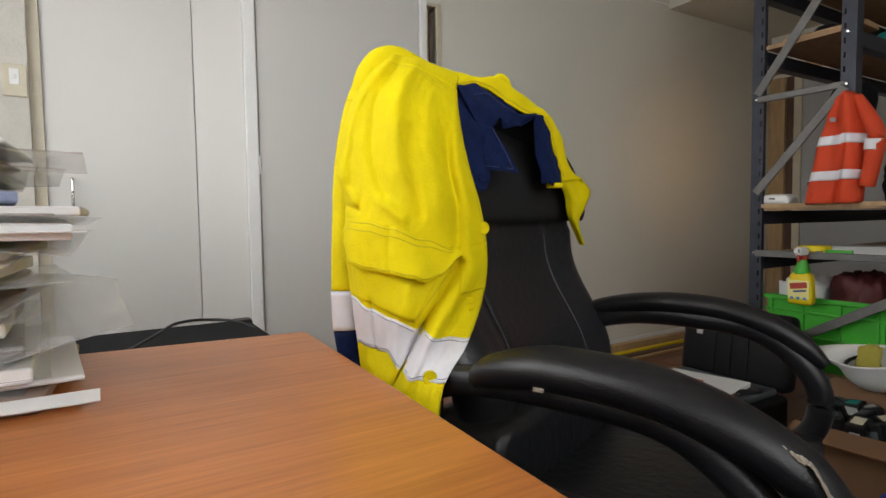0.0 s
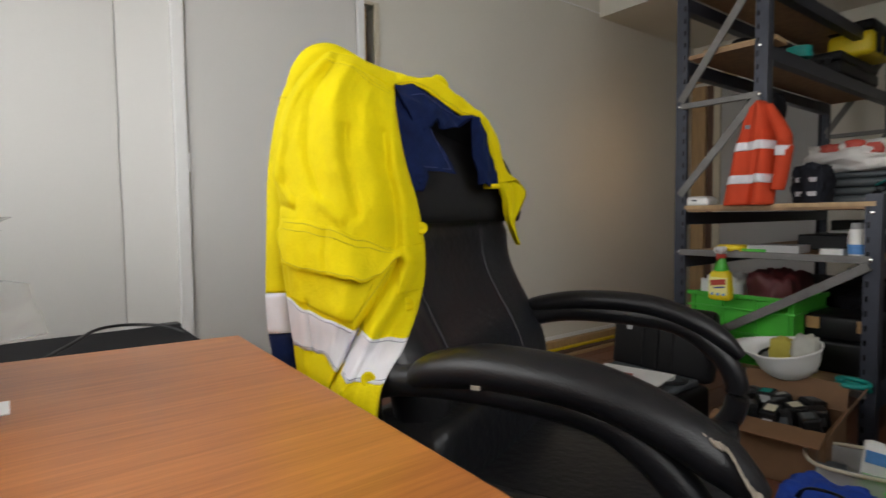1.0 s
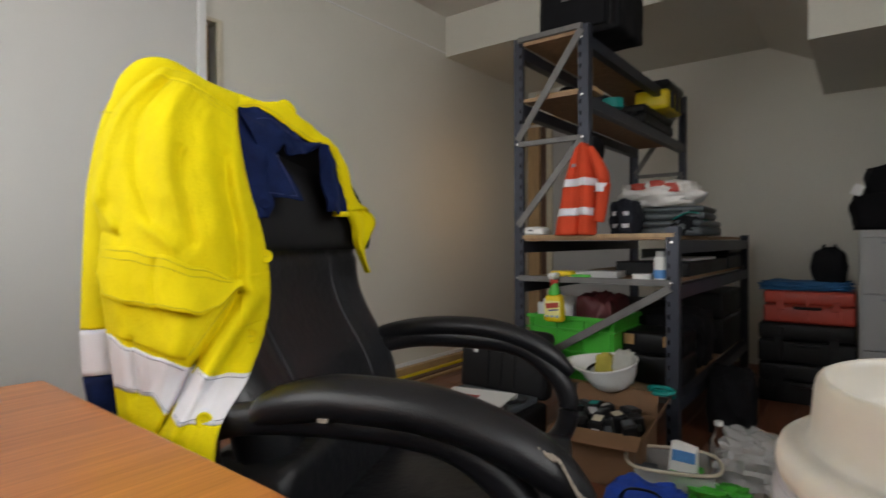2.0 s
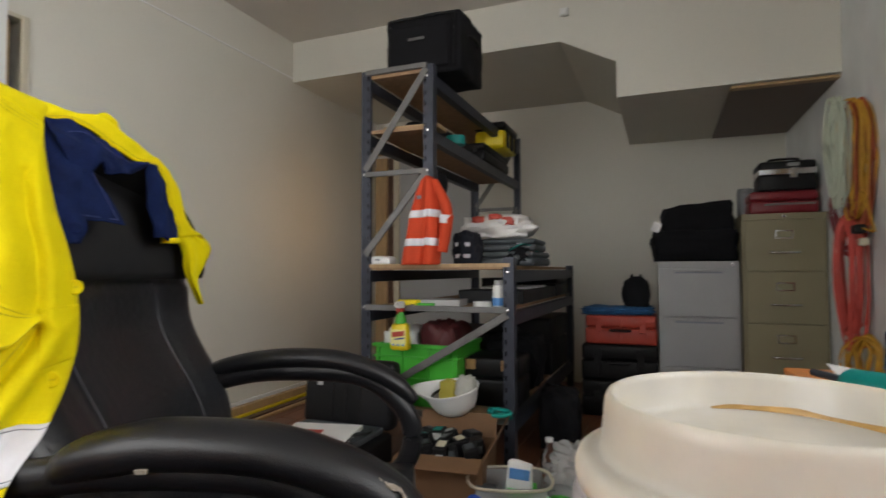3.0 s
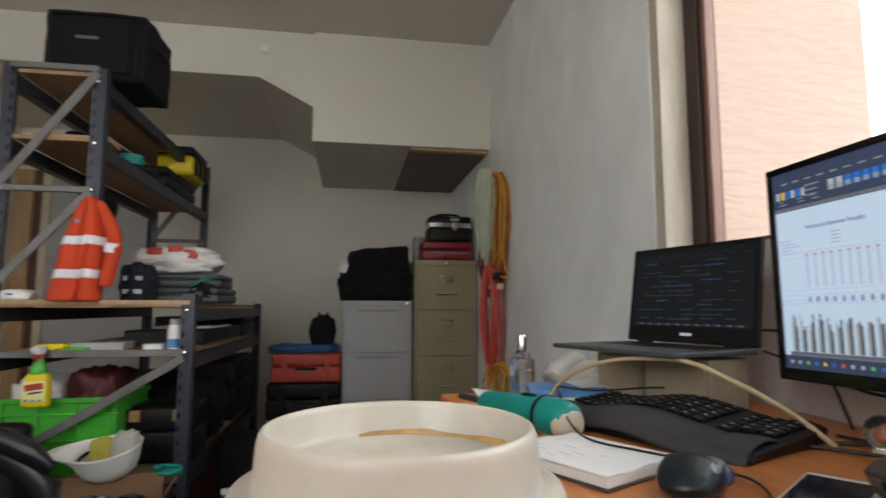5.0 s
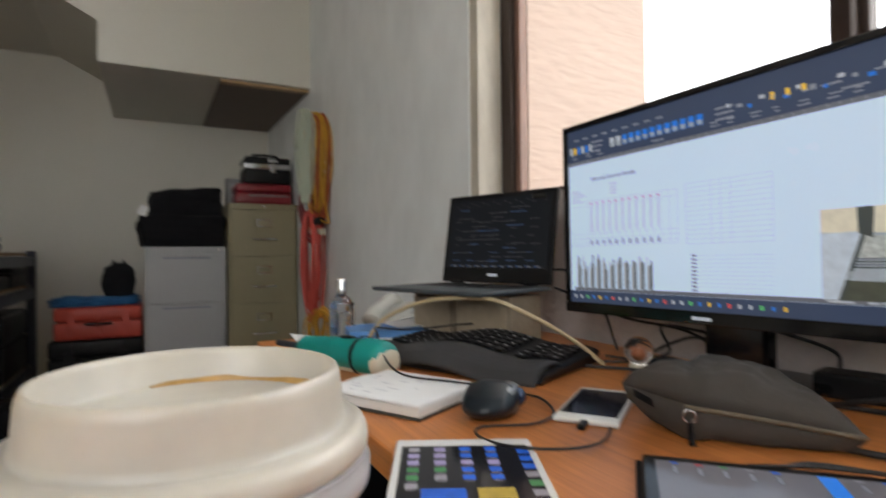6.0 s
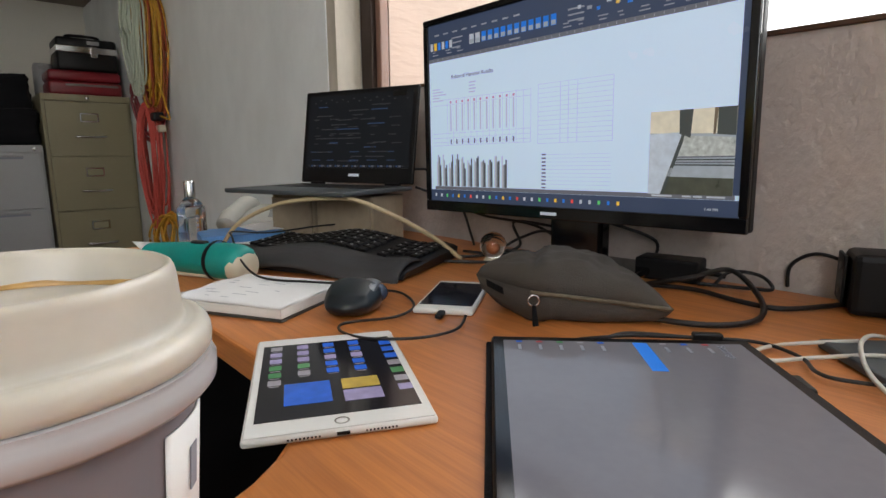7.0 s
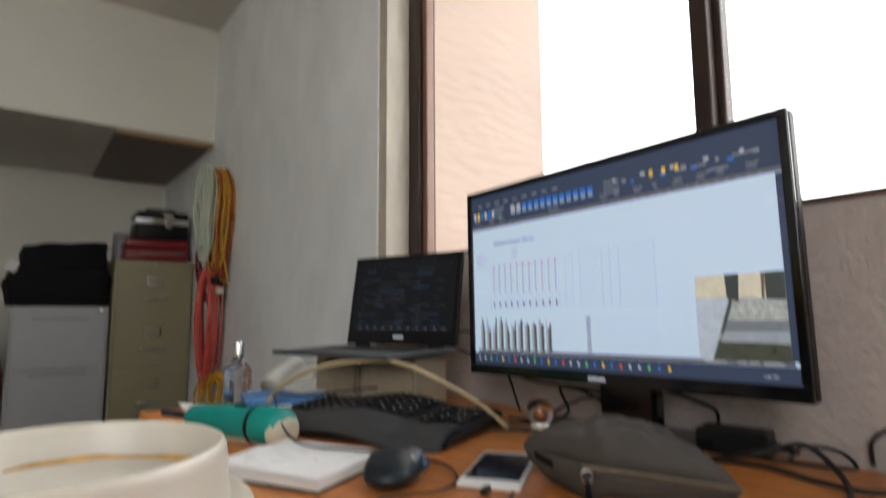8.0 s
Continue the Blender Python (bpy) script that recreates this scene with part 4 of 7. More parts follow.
def strip(a, b):
    t = radians(lerp(-52, -22, a))
    z = lerp(0.012, 0.132, b)
    r = 0.0312 + (0.0425 - 0.0312) * z / 0.138 + 0.0006
    return Vector((r * math.cos(t), r * math.sin(t), z))
label = part("label_strip", sheet(strip, 12, 6, 0.0006), M_TRIM, cupc, "white printed strip", 180)
for k in range(5):
    def mark(a, b, k=k):
        t = radians(lerp(-38, -32, a))
        z = lerp(0.112 - k * 0.02, 0.124 - k * 0.02, b)
        r = 0.0312 + (0.0425 - 0.0312) * z / 0.138 + 0.0012
        return Vector((r * math.cos(t), r * math.sin(t), z))
    part("print_bar", sheet(mark, 4, 2, 0.0003), M_INK, label)

# small tablet with a lit screen of icons
pad = thing("small_tablet", "white small tablet showing coloured app icons", "tablet", rz(0.2825, 0.4130, DZ, -26.5) @ Matrix.Scale(1.035, 4))
part("case", box((0.1348, 0.2032, 0.0062), (0, 0, 0.0035), 0.0028, 3), M_WHITE, pad, "", 60)
part("front_glass", box((0.131, 0.1995, 0.0008), (0, 0, 0.0069), 0.0003, 1), mat("white_bezel_glass", (0.78, 0.78, 0.77), 0.12, var=0.03), pad)
scr = part("screen", box((0.1195, 0.160, 0.0004), (0, 0, 0.0076)), M_SCREEN_K, pad, "dark glossy lit screen")
part("home_button", lathe([(0.0042, 0), (0.0054, 0), (0.0054, 0.0005), (0.0042, 0.0005)], 24, (0, -0.0905, 0.0073)), M_CHROME, pad)
part("socket", box((0.009, 0.001, 0.0025), (0, -0.1014, 0.0035)), M_BLACK, pad)
for s in (-1, 1):
    for k in range(9):
        part("speaker_hole", lathe([(0, 0), (0.0008, 0), (0.0008, 0.0004), (0, 0.0004)], 6), M_BLACK, pad).matrix_local = pose(s * (0.016 + k * 0.0026), -0.1016, 0.0034, 90)
def dim(name, c):
    return mat(name, c, 0.2, var=0.3, scale=90, glow=0.25)
D_B, D_L, D_P, D_G, D_R, D_Y = dim("icon_blue", (0.02, 0.11, 0.55)), dim("icon_pale", (0.26, 0.25, 0.28)), dim("icon_violet", (0.28, 0.25, 0.42)), dim("icon_green", (0.06, 0.20, 0.08)), dim("icon_red", (0.34, 0.05, 0.06)), dim("icon_ochre", (0.42, 0.30, 0.06))
icon_mats = [D_B, D_L, D_P, D_B, D_G, D_L, D_B, D_L]
rnd = random.Random(4)
for j in range(4):
    for i in range(6 if j == 0 else 5):
        x, y = -0.048 + j * 0.024, 0.070 - i * 0.0165
        m_ = (D_P, D_L, D_P, D_G, D_L)[rnd.randrange(5)] if j < 2 else (D_B, D_P, D_B, D_R, D_B)[rnd.randrange(5)]
        part("app_icon", box((0.0105, 0.0105, 0.0003), (x, y, 0.0080), 0.0002, 1), m_, scr)
        part("print_bar", box((0.008, 0.0012, 0.0002), (x, y - 0.0078, 0.0080)), D_L, scr)
part("widget", box((0.036, 0.040, 0.0003), (-0.022, -0.038, 0.0080)), D_B, scr, "blue calendar widget")
part("widget", box((0.030, 0.020, 0.0003), (0.020, -0.028, 0.0080)), D_Y, scr, "yellow note widget")
part("widget", box((0.030, 0.020, 0.0003), (0.020, -0.051, 0.0080)), D_P, scr, "pale violet widget")
for k in range(7):
    part("app_icon", box((0.011, 0.011, 0.0003), (0.054, 0.062 - k * 0.018, 0.0080)), icon_mats[(k * 3) % 8], scr)

# phone on charge
ph = thing("phone", "white smartphone lying face up with black screen", "phone", rz(0.549, 0.543, DZ, -54))
part("case", box((0.077, 0.157, 0.0073), (0, 0, 0.0042), 0.003, 3), M_WHITE, ph, "", 60)
part("screen", box((0.068, 0.121, 0.0006), (0, 0.002, 0.0081)), M_SCREEN_K, ph, "black glass")
part("home_button", lathe([(0, 0), (0.005, 0), (0.005, 0.0004), (0, 0.0004)], 20, (0, -0.067, 0.0079)), M_TRIM, ph)
part("plug", box((0.009, 0.022, 0.006), (0, -0.089, 0.0045), 0.002), M_BLACK, ph)

# large tablet, dim screen
tab = thing("large_tablet", "large black tablet showing a dim settings page", "tablet", rz(0.418, 0.172, DZ, -46.2))
TW, TL = 0.255, 0.335
part("cover", box((TW + 0.006, TL + 0.004, 0.004), (-0.002, 0, 0.0022), 0.0015), M_FABRIC, tab, "dark felt cover")
part("case", box((TW, TL, 0.006), (0, 0, 0.0074), 0.0025, 3), M_BLACK, tab, "", 60)
part("front_glass", box((TW - 0.004, TL - 0.004, 0.0008), (0, 0, 0.0108), 0.0003, 1), M_GLOSS, tab)
scr = part("screen", box((TW - 0.024, TL - 0.028, 0.0004), (0.0, 0, 0.0115)), M_SCREEN_S, tab, "dim grey settings page")
part("menu_bar", box((0.014, 0.072, 0.0003), (0.018, TL / 2 - 0.052, 0.0119)), M_SCREEN_B, scr, "blue highlighted row")
for k in range(10):
    if k not in (5, 6):
        part("menu_icon", box((0.006, 0.004, 0.0003), (-0.10 + k * 0.020, TL / 2 - 0.018, 0.0119)), (D_B, D_R, D_G, D_L)[k % 4], scr)
        part("print_bar", box((0.003, 0.014, 0.0003), (-0.10 + k * 0.020, TL / 2 - 0.034, 0.0119)), M_SCREEN_T, scr)
text_part("heading", "Settings", 0.011, M_SCREEN_T, scr, pose(0.09, TL / 2 - 0.02, 0.0119, 0, 0, -90), "page heading")

# notebook with loose sheets
nbk = thing("notepad", "white notepad with handwriting, top pages curling", "notepad", rz(0.349, 0.715, DZ, -62))
part("cover", box((0.176, 0.150, 0.003), (0, 0, 0.0018), 0.001), M_GREYBAG, nbk)
part("page_block", box((0.172, 0.146, 0.012), (0, 0, 0.0095), 0.0015), mat("page_edges", (0.74, 0.73, 0.70), 0.9, var=0.1, scale=4, stretch=(1, 1, 60), bump=0.2), nbk)
top = part("top_sheet", sheet(lambda u, v: Vector(((u - 0.5) * 0.172, (v - 0.5) * 0.148, 0.0165 + 0.005 * math.sin(2.6 * u + 0.5) * math.sin(3 * v + 0.2) + 0.001 * math.sin(14 * v))), 20, 16, 0.0006), M_PAPER, nbk, "curled top sheet", 180)
M_PENCIL = mat("pencil_marks", (0.52, 0.52, 0.56), 0.8, var=0.3, scale=300)
rnd = random.Random(9)
for k in range(16):
    u, v, w = rnd.uniform(0.1, 0.75), 0.1 + (k % 8) * 0.105, rnd.uniform(0.03, 0.14)
    part("handwriting", sheet(lambda a, b: Vector(((u + w * a - 0.5) * 0.172, (v + 0.013 * b - 0.5) * 0.148, 0.0171 + 0.005 * math.sin(2.6 * (u + w * a) + 0.5) * math.sin(3 * v + 0.2) + 0.001 * math.sin(14 * v))), 4, 1, 0.0002), M_PENCIL, top)

# trackball mouse
ms = thing("trackball_mouse", "dark grey trackball mouse with a blue ball", "mouse", rz(0.42, 0.592, DZ, -48) @ Matrix.Scale(0.72, 4))
bm = lump((0.088, 0.128, 0.056), (0, 0, 0), 0.02, 2, 3, 5, 0.12)
for v in bm.verts:
    v.co.z *= 1 - 0.25 * max(0, -v.co.y / 0.06) - 0.2 * max(0, v.co.y / 0.06)
part("shell", bm, mat("dark_blue_grey_shell", (0.010, 0.016, 0.022), 0.30, var=0.15, spec=0.4), ms, "", 180)
part("ball_socket", lump((0.042, 0.078, 0.050), (0.024, 0.008, 0.001), 0.04, 2, 5, 5, 0.2), mat("silver_grey_trim", (0.25, 0.26, 0.27), 0.35, metal=0.5), ms, "", 180)
bm = bmesh.new()
bmesh.ops.create_uvsphere(bm, u_segments=24, v_segments=16, radius=0.0165, matrix=Matrix.Translation((0.041, 0.012, 0.030)))
part("ball", bm, mat("slate_blue_ball", (0.03, 0.05, 0.10), 0.15), ms, "blue trackball", 180)
part("wheel", lathe([(0, -0.004), (0.009, -0.004), (0.010, 0), (0.009, 0.004), (0, 0.004)], 20), M_BLACK, ms).matrix_local = pose(0.0, 0.042, 0.030, 0, 90)

# wave keyboard
KW, KD = 0.405, 0.215
kb = thing("keyboard", "black curved ergonomic keyboard with padded wrist rest", "keyboard", rz(0.572, 0.897, DZ, -66.4))
def wave(x):
    return 0.022 + 0.012 * math.exp(-(x / 0.07) ** 2) - 0.006 * math.exp(-((abs(x) - 0.14) / 0.05) ** 2)
def kb_top(u, v):
    x, y = (u - 0.5) * KW, (v - 0.5) * KD
    bow = -0.020 * (1 - (2 * u - 1) ** 2)
    edge = min(u, 1 - u) / 0.06
    z = wave(x) + 0.012 * v - 0.009 * max(0, 1 - v / 0.08) ** 2 - 0.008 * max(0, 1 - edge) ** 2
    return Vector((x, y + bow * (1 - v), z))
def kb_body():
    bm = bmesh.new()
    nu, nv = 44, 16
    t = [[bm.verts.new(kb_top(i / nu, j / nv)) for j in range(nv + 1)] for i in range(nu + 1)]
    b = [[bm.verts.new((t[i][j].co.x * 0.985, t[i][j].co.y * 0.99, 0.004)) for j in range(nv + 1)] for i in range(nu + 1)]
    for i in range(nu):
        for j in range(nv):
            bm.faces.new((t[i][j], t[i + 1][j], t[i + 1][j + 1], t[i][j + 1]))
        bm.faces.new((t[i][0], t[i + 1][0], b[i + 1][0], b[i][0]))
        bm.faces.new((t[i][nv], t[i + 1][nv], b[i + 1][nv], b[i][nv]))
    for j in range(nv):
        bm.faces.new((t[0][j], t[0][j + 1], b[0][j + 1], b[0][j]))
        bm.faces.new((t[nu][j], t[nu][j + 1], b[nu][j + 1], b[nu][j]))
    bm.faces.new([b[i][0] for i in range(nu + 1)] + [b[nu][j] for j in range(1, nv + 1)] + [b[i][nv] for i in range(nu - 1, -1, -1)] + [b[0][j] for j in range(nv - 1, 0, -1)])
    return bm
part("body", kb_body(), M_BLACK, kb, "", 40)
def rest(u, v):
    p = kb_top(0.015 + 0.97 * u, 0.37 * v)
    return p + Vector((0, -0.006 * (1 - v), -0.010 * (1 - v) ** 3 + 0.008 * math.sin(math.pi * v) ** 0.7 + 0.0005 * math.sin(90 * v)))
part("wrist_rest", sheet(rest, 48, 24, 0.003), mat("grey_ribbed_rest", (0.040, 0.040, 0.043), 0.62, var=0.2, scale=30, bump=0.4, bscale=700), kb, "ribbed soft wrist rest", 180)
key_bm = box((0.0188, 0.0178, 0.0052), (0, 0, 0.0026), 0.0018, 1)
key_me = bpy.data.meshes.new("key")
key_bm.to_mesh(key_me)
key_bm.free()
key_me.materials.append(M_BLACK)
lab_bm = box((0.0036, 0.0042, 0.0002), (-0.002, 0.002, 0.0054))
lab_me = bpy.data.meshes.new("key_mark")
lab_bm.to_mesh(lab_me)
lab_bm.free()
lab_me.materials.append(mat("key_print", (0.62, 0.63, 0.65), 0.6))
for r in range(6):
    for c in range(18):
        if c in (13,) or (r == 0 and c in (15, 16)):
            continue
        u = 0.060 + c * 0.0520
        v = 0.44 + r * 0.092
        p, q = kb_top(u, v), kb_top(u + 0.01, v)
        k = new("key", key_me)
        k.parent = kb
        tilt = math.degrees(math.atan2(q.z - p.z, q.x - p.x))
        k.matrix_local = pose(p.x, p.y, p.z, 4, -tilt, 0)
        if (r * 7 + c * 5) % 3:
            l = new("key_mark", lab_me)
            l.parent = k

# desk multi-tool, teal and cream
mt = thing("multi_tool", "teal and cream corded handheld multi tool lying down", "tool", look((0.385, 0.845, DZ + 0.030), (0.275, 1.085, DZ + 0.030)) @ pose(0, 0, 0, 0, 0, 0))
prof = [(0, 0.0), (0.018, 0.0), (0.027, 0.006), (0.0305, 0.02), (0.031, 0.055), (0.028, 0.075), (0.0275, 0.13), (0.024, 0.18), (0.021, 0.215), (0.015, 0.225), (0.0, 0.226)]
bm = lathe(prof, 28)
for v in bm.verts:
    v.co.z = -v.co.z
    v.co.y *= 0.95
part("grip", bm, M_TEAL, mt, "teal rubber grip", 50)
bm = lathe([(0, 0.002), (0.020, 0.0), (0.0275, 0.006), (0.0305, 0.014), (0.0305, 0.022), (0.0, 0.022)], 28)
for v in bm.verts:
    v.co.z = -v.co.z + 0.003
    v.co.y = v.co.y * 0.9 - 0.006
part("end_cap", bm, M_CREAM, mt, "cream end cap", 50)
part("underside", box((0.03, 0.012, 0.16), (0, -0.0235, -0.115), 0.005), M_CREAM, mt, "cream lower casing", 50)
part("collar_ring", lathe([(0.0315, -0.058), (0.0325, -0.060), (0.0325, -0.064), (0.0315, -0.066)], 28), M_BLACK, mt, "", 50)
part("switch", box((0.012, 0.006, 0.03), (0.0, 0.027, -0.10), 0.002), M_BLACK, mt)
part("nose", lathe([(0, -0.30), (0.006, -0.30), (0.006, -0.235), (0.012, -0.222), (0, -0.222)], 16), M_STEEL, mt, "", 40)

# grey zipped pouch
def pouch(u, v, s):
    x, y = (u - 0.5) * 0.262 - 0.02 * max(0.0, 0.3 - u), (v - 0.5) * 0.165
    a, b = abs(2 * u - 1), abs(2 * v - 1)
    k = max(0.0, (1 - a ** 1.7) * (1 - b ** 2.6)) ** 0.62 if s > 0 else max(0.0, (1 - a ** 2.2) * (1 - b ** 5)) ** 0.40
    w = 0.010 * noise.noise(Vector((u * 5, v * 5, 1 + s))) + 0.007 * noise.noise(Vector((u * 12, v * 9, 4)))
    crease = -0.010 * math.exp(-((u - 0.26 - 0.12 * v) / 0.03) ** 2)
    z = 0.040 + s * (0.052 if s > 0 else 0.044) * k + (w + crease) * k
    tip = 1 - 0.94 * max(0.0, (0.34 - u) / 0.34) ** 1.1
    return Vector((x, y * (1 - 0.06 * (1 - a) * b * b) * tip, max(0.001, z + 0.032 * (0.5 - u) * (1 if s > 0 or k < 0.5 else max(0.0, 2 - 2 * k)))))
pch = thing("zip_pouch", "charcoal canvas zip pouch, full and slumped", "pouch", rz(0.618, 0.408, DZ, -43) @ Matrix.Scale(0.83, 4))
bm = sheet(lambda u, v: pouch(u, v, 1), 36, 26, 0.002)
part("top_panel", bm, M_GREYBAG, pch, "", 180)
part("bottom_panel", sheet(lambda u, v: pouch(u, v, -1), 36, 26, 0.002), M_GREYBAG, pch, "", 180)
zp = part("zip", tube([(x, -0.0835 + 0.005 * (1 - (x / 0.13) ** 2), 0.0395 - 0.032 * (x / 0.262)) for x in (-0.066, -0.03, 0.0, 0.03, 0.08, 0.128)], 0.0034, 8), mat("brass_grey_zip", (0.16, 0.13, 0.09), 0.4, metal=0.6, var=0.3, scale=200), pch, "metal zip", 180)
part("zip_ring", tube([(-0.062 + 0.0075 * math.cos(a), -0.0865, 0.038 + 0.0075 * math.sin(a)) for a in [k * math.pi / 5 for k in range(10)]], 0.0013, 8, 4, True), M_CHROME, zp, "", 180)
part("zip_tassel", tube([(-0.062, -0.089, 0.032), (-0.061, -0.093, 0.018), (-0.060, -0.098, 0.005)], [0.003, 0.004, 0.0045], 8), M_FABRIC, zp, "black cord pull", 180)
part("woven_tab", box((0.035, 0.001, 0.012), (-0.112, -0.034, 0.045), 0, 1, None, pose(0, 0, 0, 20, 10, -50)), M_FABRIC, pch, "small black woven tab")

# scent bottle
bt = thing("glass_bottle", "clear glass scent bottle with a silver cap", "bottle", rz(0.435, 1.265, DZ, 20))
part("glass_body", box((0.056, 0.034, 0.088), (0, 0, 0.046), 0.008, 3), M_GLASS, bt, "", 60)
part("shoulder", lathe([(0.024, 0.088), (0.022, 0.096), (0.012, 0.106), (0.009, 0.110), (0, 0.110)], 24), M_GLASS, bt, "", 60)
part("cap", lathe([(0, 0.109), (0.0115, 0.109), (0.0115, 0.141), (0.010, 0.144), (0, 0.144)], 24), M_CHROME, bt, "silver cap", 40)
part("liquid", box((0.048, 0.026, 0.06), (0, 0, 0.036), 0.005), glass_mat("pale_scent", (0.97, 0.95, 0.88), 0.02, 1.36), bt)
for k in range(5):
    part("print_bar", box((0.007, 0.0006, 0.006), (0.0, -0.0175, 0.028 + k * 0.010)), M_INK, bt)

# papers, blue box, desk phone
pp = tagged(part("paper_sheet", sheet(lambda u, v: Vector((0.33 + 0.075 * u, 1.25 + 0.09 * v, DZ + 0.002 + 0.012 * (1 - u) * v)), 8, 8, 0.0008), M_PAPER, None, "", 180), "curled white sheet of paper on the desk", "paper")
bxb = thing("flat_box", "flat blue and white cardboard box", "box", rz(0.515, 1.205, DZ, -12))
part("carton", box((0.17, 0.13, 0.032), (0, 0, 0.017), 0.002), M_SKYBLUE, bxb)
part("carton_band", box((0.172, 0.132, 0.010), (0, 0, 0.012), 0.001), M_TRIM, bxb, "white printed band")
lp = tagged(part("paper_sheet", sheet(lambda u, v: Vector((0.53 + 0.10 * u, 1.15 + 0.10 * v, DZ + 0.036 + 0.01 * u * v)), 8, 8, 0.0008), M_PAPER, None, "", 180), "white folded paper lying on the blue box", "paper")
dp = thing("desk_phone", "cream corded desk telephone with handset", "telephone", rz(0.665, 1.375, DZ, -30))
M_PHONE = mat("pale_phone_plastic", (0.44, 0.44, 0.40), 0.45, var=0.08, scale=10)
def wedge():
    bm = box((0.20, 0.17, 0.05), (0.0, 0, 0.026), 0.008, 2)
    for v in bm.verts:
        if v.co.z > 0.02:
            v.co.z += 0.028 * (v.co.y + 0.085) / 0.17 - 0.012
    return bm
part("base", wedge(), M_PHONE, dp, "", 40)
part("handset", tube([(-0.095, -0.095, 0.030), (-0.090, -0.070, 0.046), (-0.078, -0.02, 0.060), (-0.066, 0.04, 0.070), (-0.056, 0.080, 0.060)], [0.024, 0.023, 0.019, 0.021, 0.024], 14), M_PHONE, dp, "cream handset", 180)
for r in range(4):
    for c in range(3):
        part("phone_key", box((0.013, 0.009, 0.006), (0.005 + c * 0.022, -0.05 + r * 0.018, 0.045 + r * 0.003), 0.002), M_GREYCAB, dp)

# laptop on blocks
M_LAPTEXT = mat("laptop_dim_text", (0.022, 0.024, 0.030), 0.3, glow=0.5)
M_LAPBLUE = mat("laptop_dim_blue", (0.015, 0.05, 0.13), 0.3, glow=0.5)
lap = thing("laptop", "open black laptop with a dark screen, raised on blocks", "laptop", rz(0.74, 1.09, 0.851, -72.6))
part("base", box((0.326, 0.224, 0.009), (0, -0.112, 0.0087), 0.003, 3), M_GREYCASE, lap, "slim dark base", 50)
part("keyboard_deck", box((0.27, 0.09, 0.001), (0, -0.07, 0.0138)), M_BLACK, lap)
lid = part("lid", box((0.326, 0.008, 0.214), (0, 0, 0.107), 0.003, 2, None), M_BLACK, lap)
lid.matrix_local = pose(0, 0.002, 0.016, -9)
part("screen", box((0.300, 0.001, 0.168), (0, -0.0046, 0.118)), mat("laptop_screen", (0.008, 0.009, 0.011), 0.3, glow=0.6, spec=0.15), lid, "dark lit screen")
rnd = random.Random(3)
for k in range(26):
    w = rnd.uniform(0.01, 0.07)
    part("print_bar", box((w, 0.0004, 0.0022), (rnd.uniform(-0.11, 0.08), -0.0053, 0.05 + (k % 13) * 0.0105)), M_LAPBLUE if k % 4 == 0 else M_LAPTEXT, lid)
for k in range(34):
    part("print_bar", box((0.003 + 0.002 * (k % 3), 0.0004, 0.0035), (-0.138 + k * 0.0083, -0.0053, 0.0385)), (M_LAPTEXT, M_LAPBLUE, M_SCREEN_T)[(k * 7) % 3], lid)
    if k % 2:
        part("print_bar", box((0.005, 0.0004, 0.002), (-0.138 + k * 0.0083, -0.0053, 0.186 + 0.006 * (k % 4 > 1))), M_LAPTEXT, lid)
for k in range(30):
    w = rnd.uniform(0.006, 0.03)
    part("print_bar", box((w, 0.0004, 0.0016), (-0.125 + (k % 5) * 0.058 + rnd.uniform(-0.008, 0.008), -0.0053, 0.052 + (k // 5) * 0.019)), M_LAPBLUE if k < 10 else M_LAPTEXT, lid)
part("maker_mark", box((0.030, 0.0004, 0.006), (0, -0.0046, 0.018)), M_SCREEN_L, lid, "pale plain badge")
part("webcam_cover", box((0.036, 0.001, 0.012), (0.115, -0.0052, 0.197)), M_GLOSS, lid)
for s in (-1, 1):
    part("hinge", box((0.04, 0.012, 0.014), (s * 0.11, 0.0, 0.012), 0.004), M_BLACK, lap)
for k, (dx, w) in enumerate(((-0.075, 0.128), (0.072, 0.150))):
    bl = thing("block", "old stained timber and masonry block under the laptop", "block", rz(0.74, 1.09, DZ, -72.6))
    part("body", box((w, 0.105, 0.112), (dx, -0.065, 0.057), 0.004), M_STONE, bl)
    part("face_board", box((w - 0.01, 0.006, 0.10), (dx, -0.121, 0.055), 0.002), M_STONE, bl)

# monitor
M_MENU = mat("screen_menu_grey", (0.22, 0.24, 0.29), 0.3, glow=0.5)
mon = thing("monitor", "black widescreen monitor showing a report and a photo", "monitor", rz(0.776, 0.5645, DZ, -88.6) @ pose(-0.3, 0, 0.446) @ pose(0, 0, 0, 0, -0.9) @ pose(0.3, 0, -0.446))
W2, Z0, Z1 = 0.3000, 0.086, 0.446
part("housing", box((2 * W2, 0.020, Z1 - Z0), (0, 0.011, (Z0 + Z1) / 2), 0.004, 2), M_BLACK, mon)
part("back_cover", box((0.42, 0.035, 0.24), (0, 0.038, 0.26), 0.015, 3), M_BLACK, mon, "", 50)
bez = [("bezel", 2 * W2, 0.011, 0, Z1 - 0.0055), ("bezel", 2 * W2, 0.020, 0, Z0 + 0.010), ("bezel", 0.012, Z1 - Z0 - 0.032, -W2 + 0.006, (Z0 + Z1) / 2 + 0.0045), ("bezel", 0.012, Z1 - Z0 - 0.032, W2 - 0.006, (Z0 + Z1) / 2 + 0.0045)]
